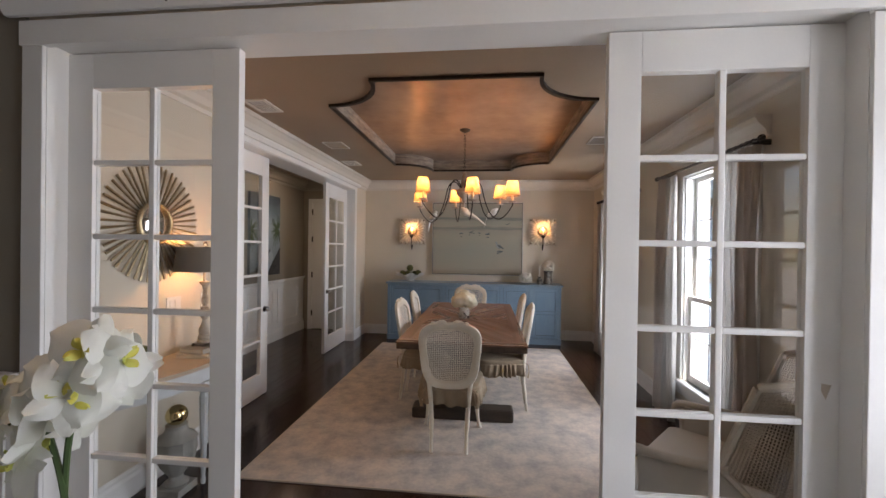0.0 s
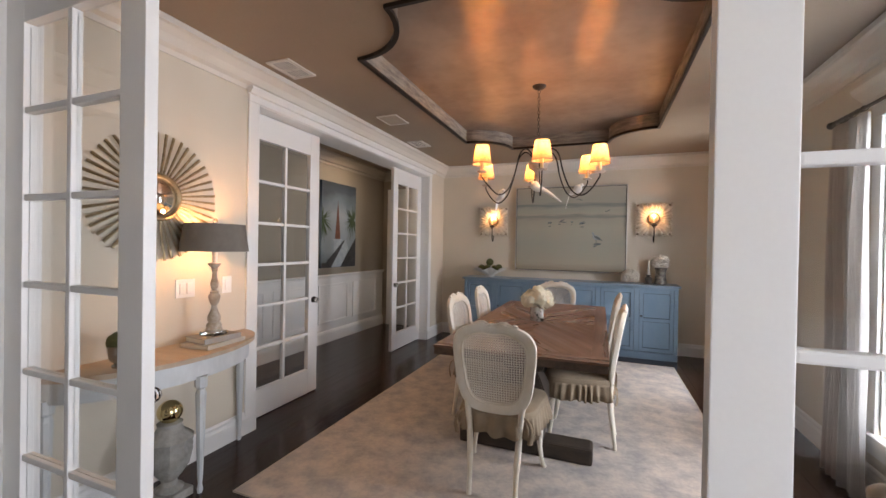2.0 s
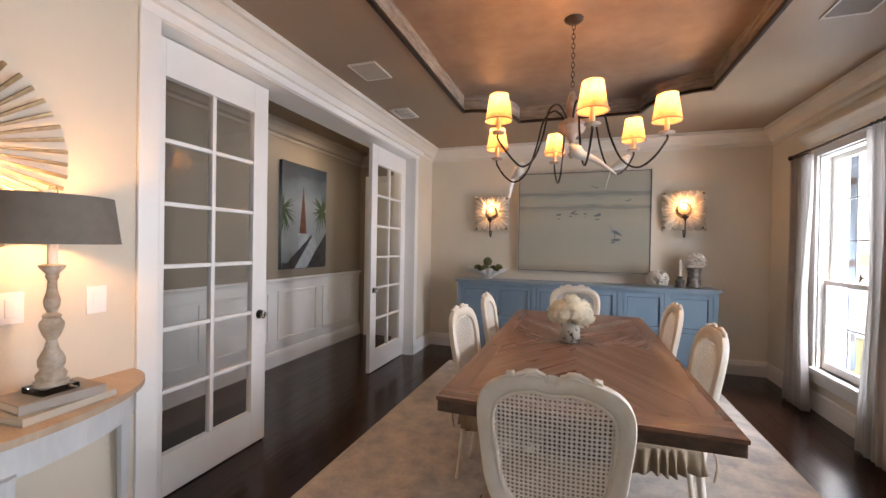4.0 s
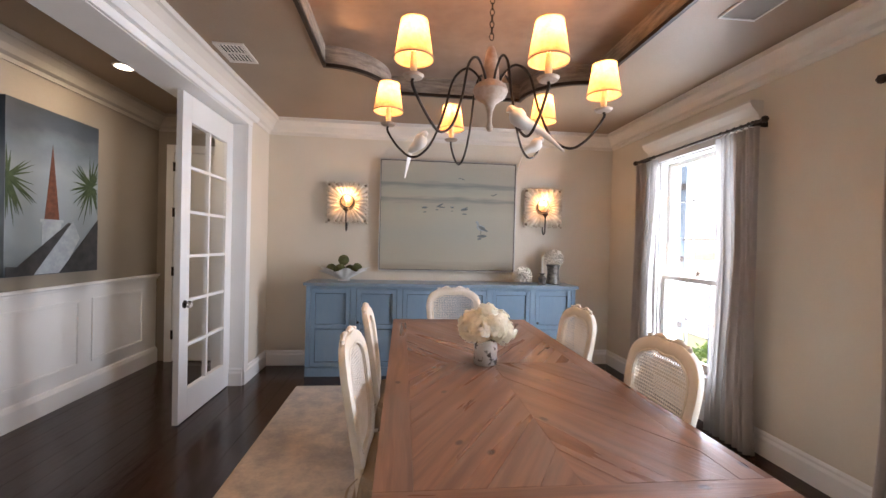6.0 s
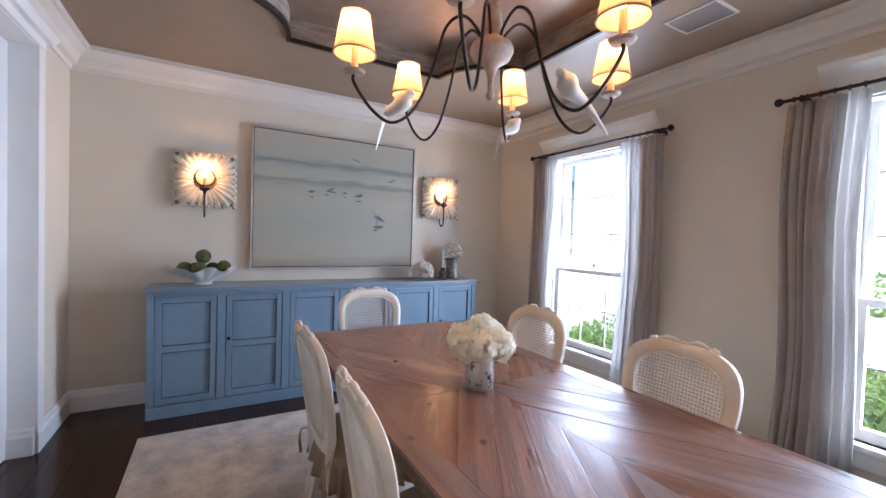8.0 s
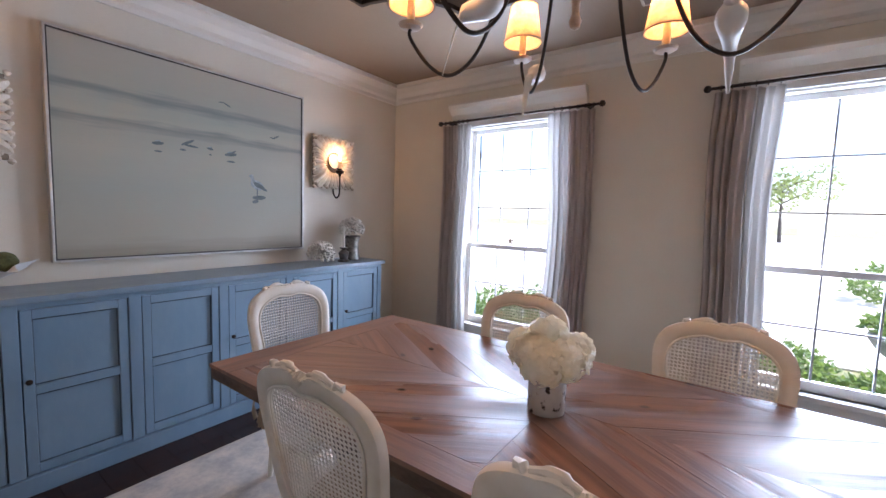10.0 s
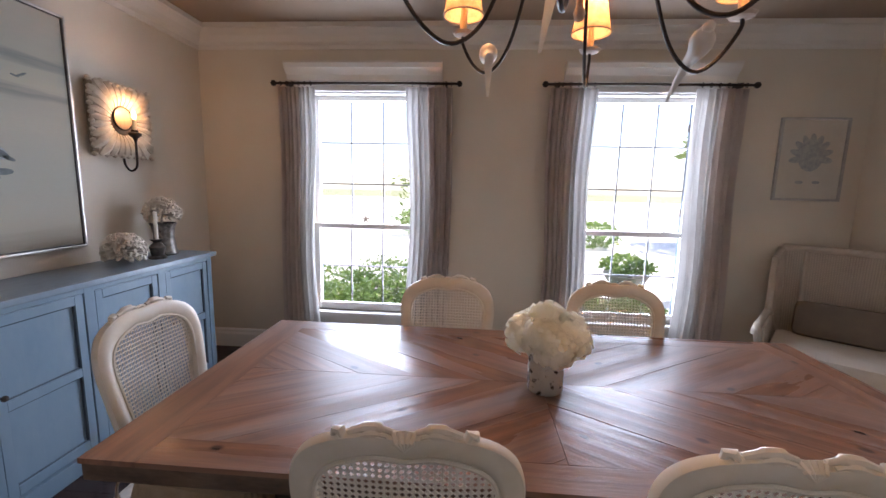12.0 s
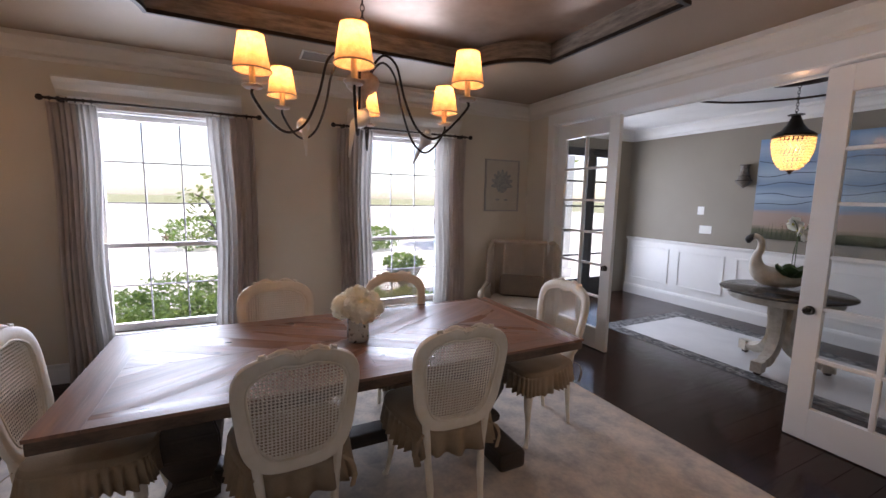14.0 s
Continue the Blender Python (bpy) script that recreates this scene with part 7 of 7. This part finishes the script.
for y0, y1 in WINDOWS:
    for y, s in ((y0, -1), (y1, 1)):
        sh_ = thing("shutter", pose(RX + 0.205, y, 0, 0, 0, 0), "slate-blue board shutter standing open outside the window", "shutter", "outside shutters")
        part("board", B(0.0, 0.07, 0.004, 0.034, SILL, HEAD), SHUT, sh_) if s > 0 else part("board", B(0.0, 0.07, -0.034, -0.004, SILL, HEAD), SHUT, sh_)
        for z in (0.62, 1.25, 1.95):
            part("hinge", B(-0.004, 0.05, min(0, -s * 0.012) - (0.006 if s < 0 else 0) + 0.0, max(0, -s * 0.012) + (0.006 if s > 0 else 0), z, z + 0.06), IRON, sh_, "black strap hinge")
LEAFG = surf("hedge_leaf", (0.10, 0.17, 0.045), (0.055, 0.11, 0.03), 3, 0.45, 0.1)
LEAFG2 = surf("tree_leaf", (0.10, 0.14, 0.04), (0.055, 0.09, 0.03), 3, 0.5, 0.1)

for leafmat, through_colour in ((LEAFG, (0.24, 0.36, 0.08, 1)), (LEAFG2, (0.32, 0.40, 0.12, 1))):
    lt = leafmat.node_tree
    ltl, lmx = lt.nodes.new("ShaderNodeBsdfTranslucent"), lt.nodes.new("ShaderNodeMixShader")
    ltl.inputs[0].default_value, lmx.inputs[0].default_value = through_colour, 0.45
    lt.links.new(lt.nodes["Principled BSDF"].outputs[0], lmx.inputs[1])
    lt.links.new(ltl.outputs[0], lmx.inputs[2])
    lt.links.new(lmx.outputs[0], lt.nodes["Material Output"].inputs["Surface"])


def leaves(bm, centre, radii, n, size, seed, gap=0.0):
    """Small pointed leaves through a lumpy crown."""
    q = random.Random(seed)
    for _ in range(n):
        d = Vector((q.gauss(0, 1), q.gauss(0, 1), q.gauss(0, 1))).normalized()
        k = 0.72 + 0.28 * q.random() + 0.22 * noise.noise(d * 2.3 + Vector((seed, 0, 0)))
        if noise.noise(d * 4 + Vector((0, seed, 0))) < gap - 0.9:
            continue
        p = Vector(centre) + Vector((d.x * radii[0], d.y * radii[1], d.z * radii[2])) * k
        a = Vector((q.uniform(-1, 1), q.uniform(-1, 1), q.uniform(-0.4, 0.9))).normalized()
        s = a.orthogonal().normalized()
        s = Matrix.Rotation(q.uniform(0, 6.3), 3, a) @ s
        l = size * q.uniform(0.7, 1.3)
        v = [bm.verts.new(p), bm.verts.new(p + a * l * 0.5 + s * l * 0.22), bm.verts.new(p + a * l), bm.verts.new(p + a * l * 0.5 - s * l * 0.22)]
        bm.faces.new(v)
    return bm


def shrub(x, y, r, h, n, size, seed, label, mat=LEAFG, z=-0.16):
    b = thing("shrub", pose(x, y, z), label, "shrub", "garden shrubs")
    bm = bmesh.new()
    for k in range(5):
        a = k * 1.26
        tube([(0.02 * math.cos(a), 0.02 * math.sin(a), 0), (r * 0.5 * math.cos(a), r * 0.5 * math.sin(a), h * 0.6)], [0.012, 0.005], 5, bm)
    part("branch", bm, TRESTLE, b, "thin brown branch")
    tagged(part("foliage", leaves(bmesh.new(), (0, 0, h * 0.5), (r, r, h * 0.5), n, size, seed), mat, b, "green foliage"), kind="stuff")


for i, (x, y, r, h) in enumerate(((3.0, 6.6, 0.5, 0.52), (3.1, 5.95, 0.55, 0.60), (3.05, 5.3, 0.5, 0.70), (3.7, 6.9, 0.6, 0.55), (3.9, 6.1, 0.6, 0.68), (3.8, 5.3, 0.6, 0.84), (3.1, 4.5, 0.45, 0.60), (3.4, 3.9, 0.4, 0.50), (3.2, 3.2, 0.36, 0.42), (4.4, 4.9, 0.45, 0.48), (4.3, 4.3, 0.45, 0.44))):
    shrub(x, y, r, h, 2400, 0.06, i + 40, "dense green shrub in the hedge below the window")
pu = thing("planter_urn", pose(4.3, 2.9, -0.16), "pale stone urn planter with trailing green plant", "planter")
part("pedestal", lathe([(0.16, 0.0), (0.17, 0.06), (0.09, 0.10), (0.07, 0.22), (0.10, 0.26), (0.24, 0.40), (0.30, 0.50), (0.29, 0.54), (0.25, 0.50)], 28), STONE, pu, smooth=True)
tagged(part("foliage", leaves(bmesh.new(), (0, 0, 0.62), (0.34, 0.34, 0.13), 800, 0.08, 77), LEAFG, pu, "trailing green plant"), kind="stuff")


def tree(x, y, h, r, n, seed, size, label):
    t = thing("tree", pose(x, y, -0.16), label, "tree", "garden trees")
    q = random.Random(seed)
    bm = tube(smooth_path([(0, 0, 0), (0.015 * h, 0.01 * h, h * 0.3), (0.0, 0.02 * h, h * 0.62), (0.012 * h, 0.0, h * 0.9)], 5), [h * (0.030 - 0.0017 * i) for i in range(16)], 10)
    limbs = []
    for k in range(9):
        a, z0 = k * 2.4, h * (0.50 + 0.04 * k)
        e = Vector((math.cos(a) * r * q.uniform(0.5, 0.9), math.sin(a) * r * q.uniform(0.5, 0.9), z0 + h * q.uniform(0.08, 0.2)))
        limbs.append(e)
        tube(smooth_path([(0.02, 0.03, z0), (e.x * 0.5, e.y * 0.5, z0 + (e.z - z0) * 0.7), tuple(e)], 3), [h * k for k in (0.012, 0.011, 0.010, 0.008, 0.006, 0.005, 0.003)], 6, bm)
    part("trunk", bm, TRESTLE, t, "grey-brown trunk and limbs", smooth=True)
    bm = bmesh.new()
    for k, e in enumerate(limbs + [Vector((0, 0, h * 0.95))]):
        leaves(bm, e, (r * 0.42, r * 0.42, r * 0.34), n // 10, size, seed + k, 0.35)
    tagged(part("crown", bm, LEAFG2, t, "loose green crown"), kind="stuff")


tree(3.75, 5.60, 1.90, 0.34, 360, 3, 0.085, "young slender tree in the bed outside the window")
for i, (x, y, h, r) in enumerate(((45, 1, 6.0, 3.2), (14, -7, 5.0, 2.2), (11, -3.5, 4.2, 1.8))):
    tree(x, y, h, r, 1800, 60 + i, 0.35, "broad leafy tree across the drive")
shrub(10.5, 1.6, 0.8, 0.8, 1200, 0.13, 91, "rounded shrub on the lawn across the drive")
shrub(12.5, 6.5, 1.2, 1.0, 1200, 0.16, 92, "rounded shrub on the lawn across the drive")


# ---- starfish and sash locks on the window rails ----
STARF = surf("dried_starfish", (0.34, 0.27, 0.19), (0.24, 0.18, 0.12), 60, 0.8, 0.4)
sf = thing("starfish", pose(RX + 0.055, 5.945, 1.13), "small dried starfish standing on the window's meeting rail", "starfish")
bm = bmesh.new()
for k in range(5):
    a = radians(90 + 72 * k)
    tube([(0, 0, 0.042), (0, 0.020 * math.cos(a), 0.042 + 0.020 * math.sin(a)), (0, 0.048 * math.cos(a), 0.042 + 0.048 * math.sin(a))], [0.009, 0.007, 0.002], 6, bm)
part("body", bm, STARF, sf, smooth=True)
for y0, y1 in WINDOWS:
    lk = thing("sash_lock", pose(RX + 0.055, (y0 + y1) / 2 - 0.265, 1.13), "small white cam lock on the window's meeting rail", "sash lock", "window locks")
    part("plate", B(-0.014, 0.014, -0.03, 0.03, 0.0, 0.005, bevel=0.002), TRIM, lk)
    part("lever", tube([(0, -0.004, 0.010), (-0.004, 0.012, 0.014), (-0.012, 0.034, 0.012)], [0.007, 0.005, 0.004], 8), TRIM, lk, smooth=True)

# ---- floorboards, last ----
floor = bpy.data.objects["floor"]
q = random.Random(77)
PWID, X0, Y0, Y1 = 0.148, HX - 0.02 - 13 * 0.148, FOY - 0.02, 7.52
board = {}
for r in range(int((FOX + 0.05 - X0) / PWID) + 1):
    y = Y0 - q.uniform(0, 1.6)
    while y < Y1:
        l = q.choice((1.6, 2.0, 2.4))
        lo, hi = (0.4, 3.32) if X0 + r * PWID < HX - 0.2 else (Y0, Y1)
        a, b = max(lo, y), min(hi, y + l)
        if b - a > 0.05:
            key = round(b - a, 2)
            if key not in board:
                bm = B(0.0006, PWID - 0.0006, 0.0006, key - 0.0006, -0.016, 0.0)
                for v in bm.verts:
                    if v.co.z > -0.001:
                        v.co.x += 0.0005 if v.co.x < 0.05 else -0.0005
                board[key] = mesh_of("floorboard", bm, FLOOR)
            p = new("floorboard", board[key])
            p.matrix_basis = Matrix.Translation((X0 + r * PWID, a, 0))
            p.parent = floor
        y += l
